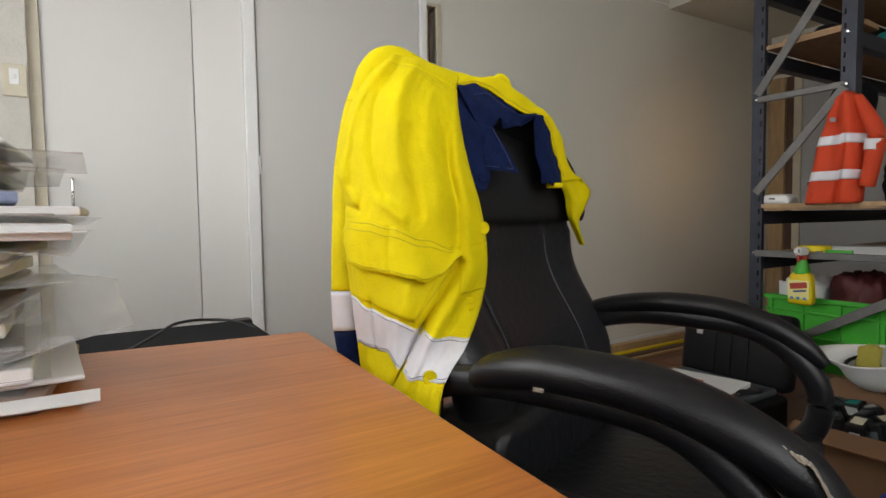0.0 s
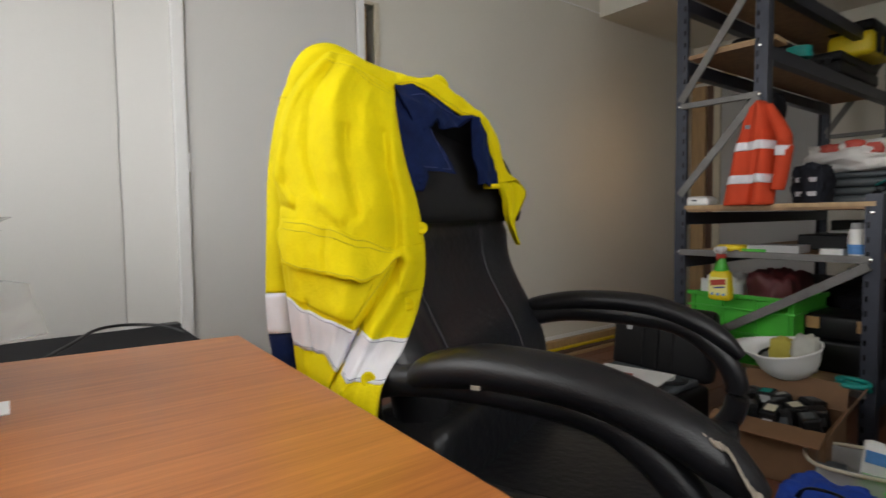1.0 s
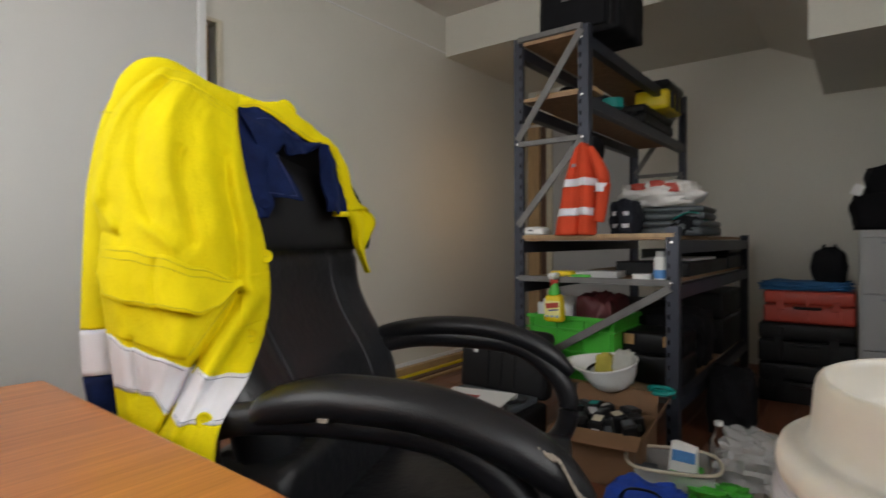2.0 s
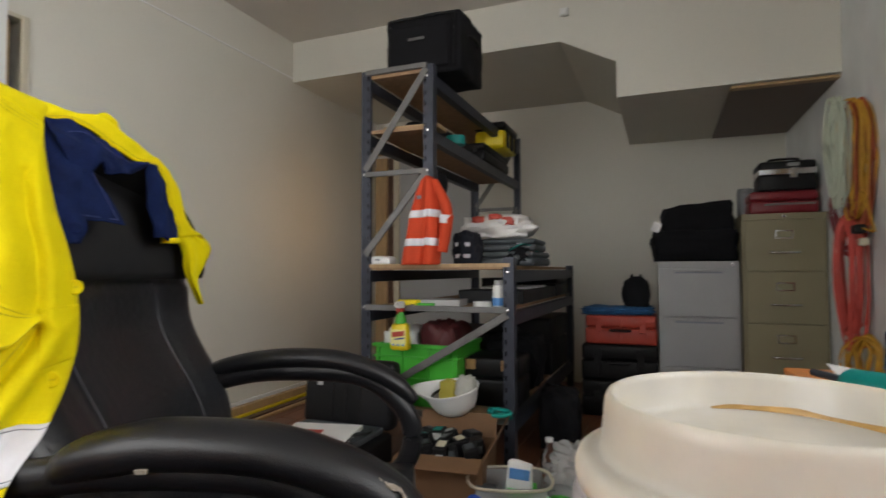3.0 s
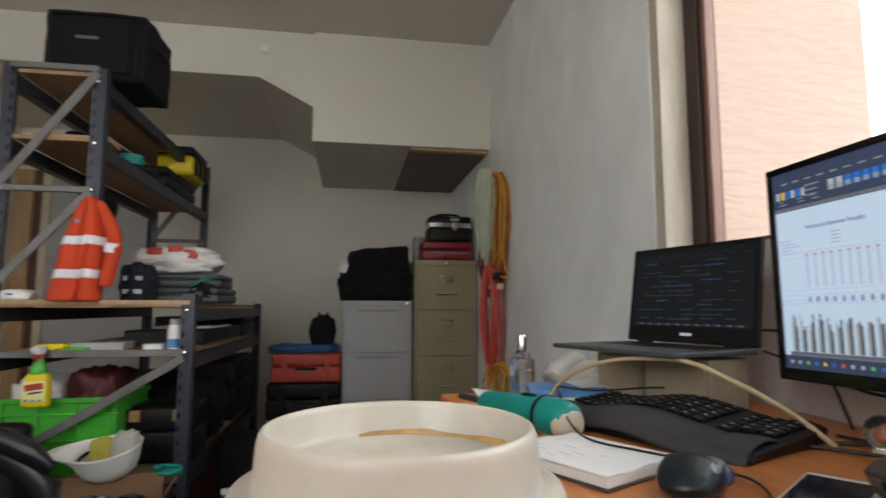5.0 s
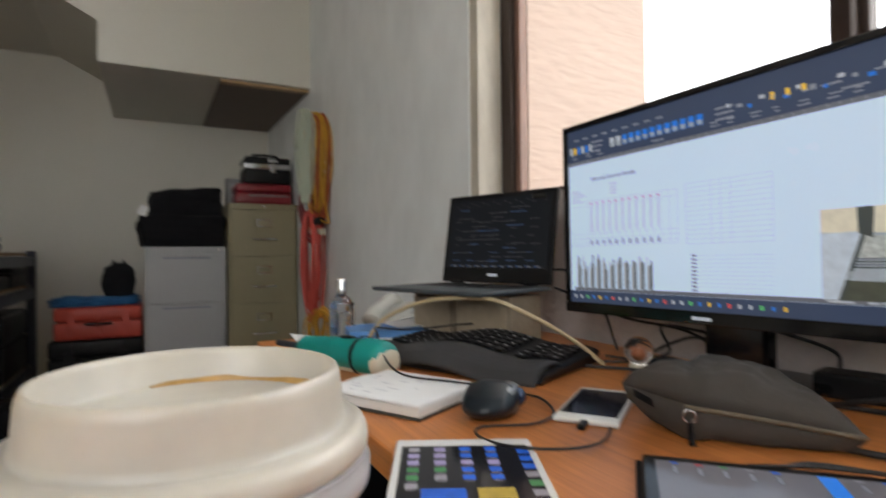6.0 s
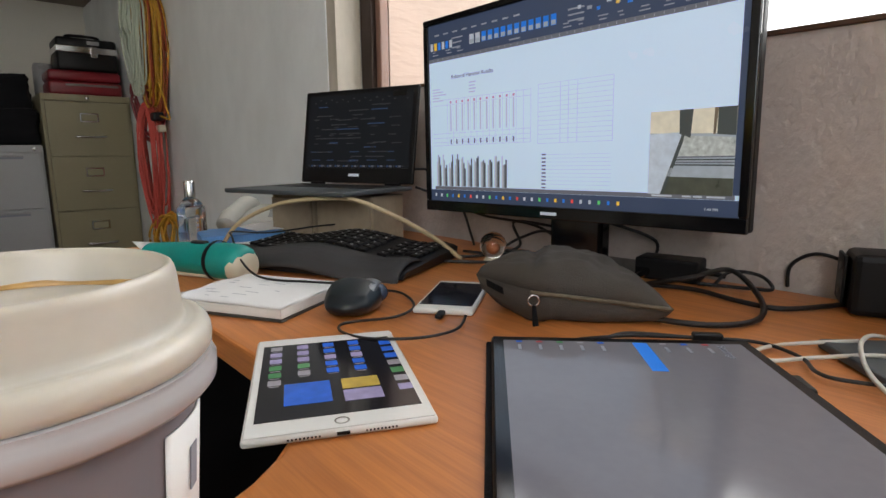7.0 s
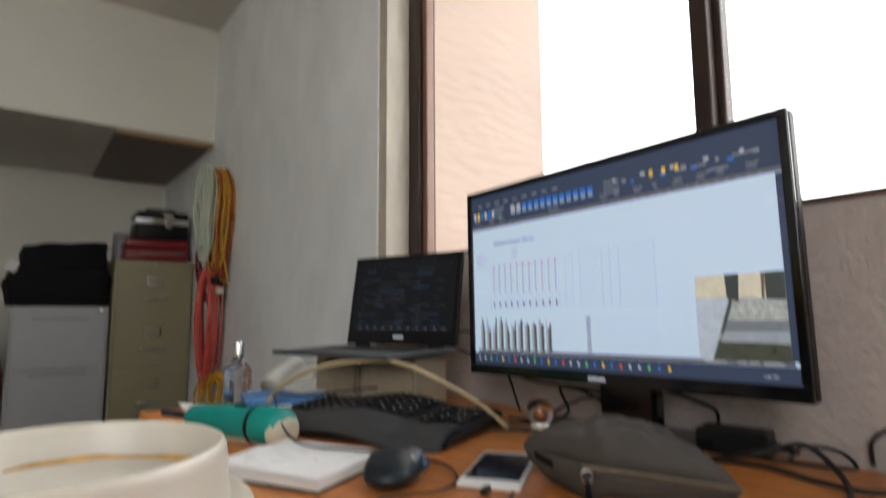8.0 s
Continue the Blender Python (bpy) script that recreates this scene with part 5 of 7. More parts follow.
for nme, w, h, x, z in bez:
    part(nme, box((w, 0.006, h), (x, -0.002, z), 0.0015), M_GLOSS, mon)
part("maker_mark", box((0.032, 0.0006, 0.005), (0.0, -0.0054, Z0 + 0.009)), M_SCREEN_L, mon, "pale plain badge")
SX0, SX1, SZT, SZB = -W2 + 0.012, W2 - 0.012, Z1 - 0.011, Z0 + 0.020
scr = part("screen", lo(SX0, SX1, -0.0005, 0.0005, SZB, SZT), M_SCREEN_W, mon, "lit page of a report")


def on_screen(name, u0, u1, v0, v1, material, depth=1, label=""):
    x0, x1 = lerp(SX0, SX1, u0), lerp(SX0, SX1, u1)
    z0, z1 = lerp(SZT, SZB, v1), lerp(SZT, SZB, v0)
    return part(name, lo(x0, x1, -0.0005 - 0.0003 * (depth + 1), -0.0005 - 0.0003 * depth, z0, z1), material, scr, label)


on_screen("toolbar", 0, 1, 0, 0.185, M_SCREEN_D, 1, "dark ribbon toolbar")
on_screen("ruler", 0, 1, 0.185, 0.205, M_SCREEN_T, 1)
on_screen("taskbar", 0, 1, 0.935, 1.0, M_SCREEN_D, 1, "dark taskbar")
on_screen("status_bar", 0.02, 0.99, 0.915, 0.934, M_SCREEN_T, 1)
on_screen("scroll_bar", 0.985, 1.0, 0.21, 0.915, M_SCREEN_D, 1)
rnd = random.Random(8)
for k in range(13):
    on_screen("gallery_picture", 0.19 + k * 0.0255, 0.208 + k * 0.0255, 0.095, 0.145, M_SCREEN_L if k < 2 else M_SCREEN_B, 2)
    on_screen("gallery_picture", 0.192 + k * 0.0255, 0.206 + k * 0.0255, 0.122, 0.143, M_PHOTO_B, 3)
for k in range(9):
    on_screen("menu_word", 0.03 + k * 0.042, 0.052 + k * 0.042, 0.055, 0.063, M_MENU, 2)
for k, (u, v, w) in enumerate(((0.11, 0.09, 0.05), (0.11, 0.115, 0.045), (0.11, 0.14, 0.04), (0.55, 0.09, 0.05), (0.55, 0.115, 0.05), (0.55, 0.14, 0.05), (0.76, 0.11, 0.03), (0.80, 0.11, 0.04), (0.84, 0.14, 0.05), (0.90, 0.10, 0.05), (0.35, 0.165, 0.04))):
    on_screen("menu_word", u, u + w, v, v + 0.007, M_MENU, 2)
rs = random.Random(31)
for k in range(34):
    u, w = 0.02 + (k % 17) * 0.056 + rs.uniform(0, 0.012), rs.uniform(0.010, 0.030)
    if not 0.17 < u < 0.53:
        on_screen("menu_word", u, u + w, 0.148 + 0.016 * (k // 17), 0.153 + 0.016 * (k // 17), M_MENU, 2)
for k in range(14):
    u = 0.58 + k * 0.028
    on_screen("tool_icon", u, u + 0.010 + 0.004 * (k % 2), 0.085 + 0.012 * (k % 3), 0.100 + 0.012 * (k % 3), (M_SCREEN_L, M_MENU, M_SCREEN_B)[k % 3], 2)
for k in range(40):
    on_screen("ruler_tick", 0.02 + k * 0.024, 0.0208 + k * 0.024, 0.189, 0.201, M_SCREEN_L, 2)
for k, (u, w) in enumerate(((0.80, 0.05), (0.875, 0.02), (0.90, 0.02), (0.93, 0.04))):
    on_screen("status_mark", u, u + w, 0.921, 0.928, M_SCREEN_L, 2)
for k in range(6):
    on_screen("tool_icon", 0.01 + k * 0.018, 0.022 + k * 0.018, 0.10, 0.14, (M_SCREEN_L, M_SCREEN_Y, M_SCREEN_B, M_SCREEN_L, M_SCREEN_B, M_SCREEN_L)[k], 2)
for k in range(3):
    on_screen("tool_icon", 0.69 + k * 0.035, 0.700 + k * 0.035, 0.085, 0.115, M_SCREEN_Y, 2)
for k in range(26):
    on_screen("task_icon", 0.02 + k * 0.0275, 0.0275 + k * 0.0275, 0.958, 0.976, (M_SCREEN_L, M_SCREEN_B, M_SCREEN_R, M_SCREEN_G, M_SCREEN_B, M_SCREEN_L, M_SCREEN_Y)[(k * 5) % 7], 2)
text_part("clock_text", "1:49 PM", 0.0055, M_SCREEN_L, scr, pose(0.245, -0.0013, SZB + 0.007, 90))
text_part("title_text", "Rebound Hammer Results", 0.0098, M_SCREEN_T, scr, pose(lerp(SX0, SX1, 0.105), -0.0010, lerp(SZT, SZB, 0.31), 90), "report title")
for k in range(4):
    on_screen("print_bar", 0.185, 0.185 + 0.03 - 0.004 * (k % 2), 0.34 + k * 0.017, 0.347 + k * 0.017, M_SCREEN_L, 1)
for k in range(5):
    on_screen("print_bar", 0.015, 0.05 + 0.015 * (k % 3), 0.355 + k * 0.016, 0.362 + k * 0.016, M_SCREEN_L, 1)
# first table: rules, columns and figures
for k in range(14):
    u = 0.085 + k * 0.0265
    on_screen("table_rule", u, u + 0.0010, 0.42, 0.68, M_SCREEN_L, 1)
    if 0 < k < 12:
        on_screen("figure_column", u - 0.014, u - 0.006, 0.432, 0.445, mat("screen_pale_red", (0.45, 0.25, 0.30), 0.3, glow=0.5) if k == 1 else bpy.data.materials["screen_pale_red"], 1)
        on_screen("figure_column", u - 0.013, u - 0.007, 0.45, 0.60, M_SCREEN_L, 1)
        on_screen("figure_column", u - 0.013, u - 0.007, 0.645, 0.672, M_SCREEN_T, 1)
for v in (0.42, 0.45, 0.61, 0.635, 0.66, 0.678):
    on_screen("table_rule", 0.015, 0.430, v, v + 0.002, M_SCREEN_L, 1)
# second table, empty
for u in (0.455, 0.530, 0.556, 0.584, 0.689):
    on_screen("table_rule", u, u + 0.0012, 0.405, 0.69, M_SCREEN_L, 1)
for k in range(14):
    on_screen("table_rule", 0.455, 0.6905, 0.405 + k * 0.0218, 0.4065 + k * 0.0218, M_SCREEN_L, 1)
# bar chart
for g in range(11):
    for c in range(4):
        u = 0.030 + g * 0.0290 + c * 0.0052
        h = (0.14, 0.165, 0.15, 0.12)[(c + g) % 4] + 0.02 * math.sin(g * 2.1 + c)
        on_screen("chart_bar", u, u + 0.0052, 0.913 - h, 0.913, (M_SCREEN_L, M_PHOTO_B, M_SCREEN_T, M_PHOTO_C)[c], 1)
for k in range(10):
    on_screen("print_bar", 0.470, 0.484, 0.74 + k * 0.018, 0.748 + k * 0.018, M_SCREEN_T, 1)
    on_screen("chart_rule", 0.490, 0.688, 0.744 + k * 0.018, 0.7452 + k * 0.018, M_SCREEN_L, 1)
# photo: pale ground, posts, a sloping concrete ledge, a steel grating and a dark pit
def photo_shape(name, poly, material, depth, label=""):
    """A flat patch of the photo, from its own corner points."""
    bm = bmesh.new()
    pts = [(lerp(SX0, SX1, 0.790 + 0.195 * x), lerp(SZT, SZB, 0.580 + 0.338 * y)) for x, y in poly]
    for k, dy in enumerate((-0.0005 - 0.0003 * depth, -0.0005 - 0.0003 * (depth + 1))):
        bm.faces.new([bm.verts.new((x, dy, z)) for x, z in pts])
    return part(name, bm, material, scr, label)


photo_shape("photo", [(0, 0), (1, 0), (1, 1), (0, 1)], M_PHOTO_B, 1, "photo of a concrete ledge and drain")
photo_shape("photo_ground", [(0, 0), (1, 0), (1, 0.30), (0, 0.26)], M_PHOTO_A, 2)
photo_shape("photo_gravel", [(0.40, 0.30), (1, 0.34), (1, 0.56), (0.30, 0.54)], mat("photo_gravel", (0.36, 0.39, 0.38), 0.3, var=0.7, scale=160, glow=0.6), 2)
photo_shape("photo_ledge", [(0, 0.27), (0.42, 0.26), (0.40, 0.36), (0.16, 1.0), (0, 1.0)], mat("photo_pale_concrete", (0.40, 0.46, 0.53), 0.3, var=0.25, scale=60, glow=0.6), 3)
photo_shape("photo_shadow", [(0.40, 0.28), (0.43, 0.28), (0.42, 0.36), (0.20, 1.0), (0.16, 1.0)], M_PHOTO_C, 4)
photo_shape("photo_post", [(0.36, 0.0), (0.52, 0.0), (0.50, 0.33), (0.37, 0.28)], M_PHOTO_C, 4)
photo_shape("photo_post", [(0.80, 0.0), (1.0, 0.0), (1.0, 0.32), (0.80, 0.30)], M_PHOTO_C, 4)
photo_shape("photo_post", [(0.76, 0.0), (0.80, 0.0), (0.78, 0.30), (0.755, 0.30)], M_STONE, 4)
for k in range(4):
    photo_shape("photo_slat", [(0.33 - 0.012 * k, 0.545 + 0.03 * k), (1, 0.545 + 0.033 * k), (1, 0.562 + 0.033 * k), (0.33 - 0.012 * k, 0.562 + 0.03 * k)], M_PHOTO_C if k % 2 else M_SCREEN_T, 3)
photo_shape("photo_kerb", [(0.27, 0.68), (1, 0.70), (1, 0.80), (0.23, 0.78)], M_PHOTO_B, 4)
photo_shape("photo_pit", [(0.23, 0.785), (1, 0.80), (1, 1.0), (0.17, 1.0)], mat("photo_dark_mud", (0.06, 0.065, 0.05), 0.3, var=0.4, scale=60, glow=0.6), 3)
part("stand_neck", box((0.10, 0.03, 0.16), (0.02, 0.055, 0.10), 0.006), M_GLOSS, mon)
part("stand_foot", prism([(-0.10, -0.02), (0.15, -0.02), (0.13, 0.13), (-0.08, 0.13)], 0.0, 0.012, 0.004), M_GLOSS, mon)

# glass ball, power bricks and cables
gb = thing("glass_ball", "clear glass paperweight ball on a small stand", "paperweight", rz(0.775, 0.685, DZ))
bm = bmesh.new()
bmesh.ops.create_uvsphere(bm, u_segments=32, v_segments=20, radius=0.0245, matrix=Matrix.Translation((0, 0, 0.033)))
part("ball", bm, M_GLASS, gb, "", 180)
part("stand", lathe([(0, 0), (0.017, 0), (0.018, 0.004), (0.013, 0.011), (0.012, 0.011), (0, 0.008)], 24), M_CREAM, gb, "", 50)
bm = bmesh.new()
bmesh.ops.create_uvsphere(bm, u_segments=16, v_segments=10, radius=0.009, matrix=Matrix.Translation((0, 0, 0.030)))
part("inclusion", bm, mat("copper_inclusion", (0.5, 0.18, 0.08), 0.4), gb, "", 180)
br = thing("power_brick", "black laptop power brick on the desk", "power supply", rz(0.885, 0.405, DZ, -78))
part("body", box((0.095, 0.055, 0.034), (0, 0, 0.0175), 0.004), M_BLACK, br)
part("cord_relief", tube([(0.047, 0, 0.017), (0.062, 0, 0.016), (0.08, 0.0, 0.012)], [0.007, 0.005, 0.003], 10), M_BLACK, br, "", 180)
bc = thing("battery_charger", "black tool battery charger against the wall", "charger", rz(0.892, 0.135, DZ, -70))
part("body", box((0.10, 0.075, 0.075), (0.01, 0, 0.038), 0.008), M_BLACK, bc)
part("mount_ear", box((0.004, 0.05, 0.06), (-0.045, 0.01, 0.04), 0.001), M_BLACK, bc)
for z in (0.022, 0.055):
    part("screw_hole", lathe([(0, -0.001), (0.005, -0.001), (0.005, 0.001), (0, 0.001)], 12), M_BAR, bc).matrix_local = pose(-0.0475, 0.005, z, 0, 90)
part("battery", box((0.06, 0.06, 0.05), (0.03, -0.055, 0.026), 0.008), M_BLACK, bc)
fd = thing("flat_device", "flat dark portable drive near the tablet", "drive", rz(0.672, 0.075, DZ, -48))
part("body", box((0.09, 0.13, 0.010), (0, 0, 0.0055), 0.003), M_GREYCASE, fd)
pen = thing("tablet_pen_clip", "short black rubber clip lying by the tablet", "clip", rz(0.560, 0.128, DZ, 40))
part("body", box((0.034, 0.012, 0.008), (0, 0, 0.0045), 0.003), M_BLACK, pen)

z = DZ + 0.0055
screw_cable("power_cable", "thick black mains cable looped on the desk", [(0.635, 0.39, z), (0.645, 0.31, z), (0.672, 0.247, z), (0.735, 0.222, z), (0.80, 0.245, z + 0.01), (0.845, 0.30, z + 0.03), (0.80, 0.335, z + 0.02), (0.80, 0.40, z)], 0.0036, M_WIRE)
screw_cable("power_cable", "black cable running along the desk to the charger", [(0.78, 0.43, z), (0.82, 0.345, z), (0.80, 0.27, z), (0.80, 0.22, z), (0.855, 0.185, z), (0.90, 0.165, z)], 0.0034, M_WIRE)
screw_cable("thin_cable", "thin black looped lead beside the power brick", [(0.872, 0.33, z), (0.90, 0.32, z + 0.016), (0.915, 0.285, z + 0.014), (0.90, 0.262, z), (0.88, 0.29, z), (0.86, 0.35, z)], 0.0026, M_WIRE)
screw_cable("thin_cable", "thin black lead curving up to the charger", [(0.932, 0.253, z), (0.93, 0.251, DZ + 0.037), (0.93, 0.225, DZ + 0.057), (0.925, 0.192, DZ + 0.054), (0.90, 0.165, DZ + 0.04)], 0.0026, M_WIRE)
uc = thing("usb_cable", "black charging lead with a joint block", "cable")
part("lead", tube([(0.515, 0.318, z), (0.532, 0.304, z), (0.571, 0.295, z + 0.002), (0.615, 0.242, z), (0.647, 0.193, z), (0.632, 0.150, z), (0.60, 0.127, z), (0.60, 0.10, z), (0.64, 0.02, z)], 0.0019, 8), M_WIRE, uc, "", 180)
part("lead", tube([(0.522, 0.322, z), (0.54, 0.302, z + 0.003), (0.575, 0.288, z), (0.615, 0.242, z)], 0.0019, 8), M_WIRE, uc, "", 180)
part("joint_block", box((0.030, 0.011, 0.010), (0.623, 0.233, DZ + 0.006), 0.002, 2, None, rz(0, 0, 0, -50)), M_BLACK, uc)
part("plug", box((0.030, 0.010, 0.006), (0.508, 0.326, DZ + 0.0045), 0.002, 2, None, rz(0, 0, 0, -38)), M_BLACK, uc)
part("plug_tip", box((0.010, 0.008, 0.0025), (0.491, 0.339, DZ + 0.0045), 0, 2, None, rz(0, 0, 0, -38)), M_CHROME, uc)
screw_cable("white_cable", "loose loop of white charging lead", [(0.70, 0.12, DZ + 0.013), (0.66, 0.172, z), (0.618, 0.184, z), (0.602, 0.165, z), (0.64, 0.137, z + 0.001), (0.665, 0.09, DZ + 0.014), (0.66, 0.03, DZ + 0.013), (0.60, 0.0, z)], 0.0021, M_WHITEWIRE)
screw_cable("white_cable", "white lead arching over the dark drive", [(0.76, 0.11, z), (0.70, 0.112, DZ + 0.02), (0.648, 0.108, DZ + 0.022), (0.60, 0.088, DZ + 0.012), (0.57, 0.055, z), (0.56, 0.0, z)], 0.0021, M_WHITEWIRE)
screw_cable("phone_cable", "thin black lead from the phone round the mouse", [(0.493, 0.463, z), (0.455, 0.435, z), (0.41, 0.425, DZ + 0.009), (0.375, 0.44, DZ + 0.010), (0.352, 0.47, DZ + 0.009), (0.352, 0.515, z), (0.372, 0.537, z), (0.429, 0.518, z), (0.477, 0.542, z), (0.505, 0.61, z), (0.48, 0.655, z), (0.455, 0.665, DZ + 0.012)], 0.0017, M_WIRE)
screw_cable("mouse_cable", "thin black mouse lead looped over the notepad", [(0.447, 0.652, DZ + 0.02), (0.41, 0.69, DZ + 0.022), (0.372, 0.762, DZ + 0.022), (0.37, 0.83, DZ + 0.036), (0.395, 0.93, DZ + 0.06), (0.42, 0.99, DZ + 0.062), (0.49, 1.00, DZ + 0.052), (0.60, 1.0, DZ + 0.055), (0.70, 1.02, DZ + 0.05)], 0.0017, M_WIRE)
screw_cable("network_cable", "tan network cable arching over the keyboard", [(0.44, 1.13, DZ + 0.002), (0.47, 1.10, DZ + 0.06), (0.52, 1.02, DZ + 0.102), (0.57, 0.93, DZ + 0.116), (0.60, 0.86, DZ + 0.114), (0.645, 0.80, DZ + 0.085), (0.70, 0.76, DZ + 0.045), (0.74, 0.73, DZ + 0.004)], 0.0042, M_TAN)
for k, pts in enumerate(([(0.80, 0.94, 0.862), (0.84, 0.90, 0.84), (0.86, 0.80, 0.808), (0.87, 0.667, 0.797), (0.87, 0.588, 0.763), (0.85, 0.55, z)], [(0.80, 0.95, 0.90), (0.85, 0.92, 0.89), (0.87, 0.87, 0.82), (0.88, 0.85, 0.76), (0.87, 0.83, z)], [(0.84, 0.52, 0.83), (0.87, 0.60, 0.80), (0.87, 0.717, 0.80), (0.86, 0.694, 0.757), (0.83, 0.73, z), (0.80, 0.79, z)], [(0.85, 0.50, 0.82), (0.90, 0.44, 0.79), (0.90, 0.455, 0.75), (0.87, 0.52, z)], [(0.70, 0.74, z), (0.78, 0.64, z), (0.83, 0.56, z), (0.86, 0.48, z + 0.004), (0.90, 0.42, z)], [(0.72, 0.80, z), (0.80, 0.73, z), (0.87, 0.70, 0.77), (0.86, 0.62, 0.79), (0.88, 0.52, 0.75), (0.90, 0.46, z)])):
    screw_cable("screen_cable", "black leads tangled behind the monitor", pts, 0.0028, M_WIRE)
dk = thing("dongle", "small black adapter among the cables", "adapter", rz(0.835, 0.70, DZ, -60))
part("body", box((0.06, 0.03, 0.014), (0, 0, 0.0075), 0.003), M_BLACK, dk)

# stacked papers in clear sleeves
stack = thing("paper_stack", "tall untidy stack of papers in clear plastic sleeves", "papers", rz(-0.85, -0.145, DZ))
rnd = random.Random(12)
layers = [(0.008, 0.014, "card", 0.03), (0.024, 0.006, "paper", 0.05), (0.040, 0.016, "paper", 0.0), (0.060, 0.012, "grey", -0.02), (0.082, 0.016, "paper", -0.03), (0.104, 0.014, "card", -0.03), (0.126, 0.010, "grey", -0.04), (0.146, 0.016, "paper", -0.02), (0.168, 0.012, "paper", -0.01), (0.190, 0.018, "paper", 0.045), (0.214, 0.010, "paper", 0.07), (0.232, 0.012, "blue", -0.02), (0.254, 0.014, "paper", -0.03), (0.276, 0.008, "card", -0.04), (0.288, 0.006, "paper", -0.01)]
kinds = {"paper": M_PAPER, "card": mat("pinkish_card", (0.42, 0.32, 0.27), 0.8, var=0.2), "grey": mat("grey_sheets", (0.40, 0.40, 0.40), 0.8, var=0.2), "blue": mat("blue_edged_sheets", (0.30, 0.36, 0.55), 0.8, var=0.4)}
for z, h, kind, dy in layers:
    part("paper_ream", box((0.29, 0.21, h), (rnd.uniform(-0.015, 0.015), dy * 0.8 - 0.03, z), 0.002, 1, None, pose(0, 0, 0, rnd.uniform(-1.5, 1.5), rnd.uniform(-1.5, 1.5), rnd.uniform(-7, 7))), kinds[kind], stack)
for k in range(12):
    z, dy, ty, tx = 0.016 + k * 0.024, rnd.uniform(-0.03, 0.05), rnd.uniform(-5, 5), rnd.uniform(-4, 8)
    f = part("plastic_sleeve", sheet(lambda u, v: Vector(((u - 0.5) * 0.31, (v - 0.5) * 0.235, 0.004 * math.sin(5 * u + k) + 0.006 * v * v * math.sin(3 * u + 2 * k))), 12, 10, 0.0005), M_FILM, stack, "", 180)
    f.matrix_local = pose(0, dy - 0.02, z, tx, ty * 0.3, rnd.uniform(-8, 8))
# one sleeve slid out, drooping to the desk, and one with a punched strip
f = part("plastic_sleeve", sheet(lambda u, v: Vector((-0.13 + 0.275 * u, 0.0 + 0.165 * v + 0.01 * u, 0.13 - 0.02 * v - 0.09 * u * (0.35 + 0.65 * (1 - v)) + 0.006 * math.sin(6 * u + 3 * v))), 20, 14, 0.0005), M_FILM, stack, "drooping clear sleeve", 180)
part("punched_strip", box((0.020, 0.21, 0.0016), (0.158, 0.035, 0.012), 0, 1, None, pose(0, 0, 0, 0, 25)), M_PAPER, stack, "white edge strip")
ps = part("punched_strip", box((0.022, 0.20, 0.0016), (0.148, 0.035, 0.1905)), M_PAPER, stack, "white punched edge strip")
part("punch_hole", lathe([(0, 0), (0.003, 0), (0.003, 0.0004), (0, 0.0004)], 12, (0.148, 0.07, 0.1914)), M_INK, ps)
# black box behind the desk with its lead
pc = thing("black_cabinet", "low black equipment box behind the desk", "box", rz(-1.425, 0.135, 0))
part("body", lo(-0.30, 0.30, -0.62, 0.235, 0.0, 0.635, 0.012), M_FABRIC, pc, "black carpeted case")
part("corner_cap", box((0.05, 0.05, 0.02), (-0.27, 0.21, 0.632), 0.006), M_BLACK, pc)
screw_cable("power_cable", "black lead lying over the equipment box", [(-1.22, -0.05, 0.640), (-1.35, 0.02, 0.648), (-1.5, 0.10, 0.655), (-1.62, 0.16, 0.660), (-1.66, 0.24, 0.656), (-1.60, 0.33, 0.645), (-1.50, 0.395, 0.60)], 0.004, M_WIRE)


# ---- the storage rack ----
RX1, RX2, RX3, RYF, RYB = -1.41, -1.01, -0.61, 2.50, 4.30
rack = thing("storage_rack", "grey-blue bolted steel storage rack with chipboard shelves", "shelving")


def post(x, y, z0, z1, sx, sy):
    """A slotted angle post: two flanges; sx, sy give the side of the flanges."""
    bm = lo(min(x, x + sx * 0.052), max(x, x + sx * 0.052), y - 0.0015, y + 0.0015, z0, z1)
    lo(min(x, x + sx * 0.003), max(x, x + sx * 0.003), min(y, y + sy * 0.05), max(y, y + sy * 0.05), z0, z1, bm=bm)
    lo(min(x + sx * 0.048, x + sx * 0.052), max(x + sx * 0.048, x + sx * 0.052), min(y, y + sy * 0.02), max(y, y + sy * 0.02), z0, z1, bm=bm)
    p = part("post", bm, M_STEEL, rack)
    return p


slot_bm = box((0.007, 0.0012, 0.022), (0, 0, 0))
slot_me = bpy.data.meshes.new("slot")
slot_bm.to_mesh(slot_me)
slot_bm.free()
slot_me.materials.append(M_GLOSS)
for x, y, z0, z1, sx, sy in ((RX1, RYF, 0, 1.968, 1, 1), (RX2, RYF, 0.99, 1.962, -1, 1), (RX3, RYF, 0, 1.0, -1, 1), (RX1, RYB, 0, 1.985, 1, -1), (RX2, RYB, 0.99, 1.985, -1, -1), (RX3, RYB, 0, 0.975, -1, -1)):
    p = post(x, y, z0, z1, sx, sy)
    if y == RYF:
        k = z0 + 0.06
        while k < z1 - 0.03:
            s = new("slot", slot_me)
            s.parent = p
            s.location = (x + sx * 0.040, y - 0.0018, k)
            k += 0.055
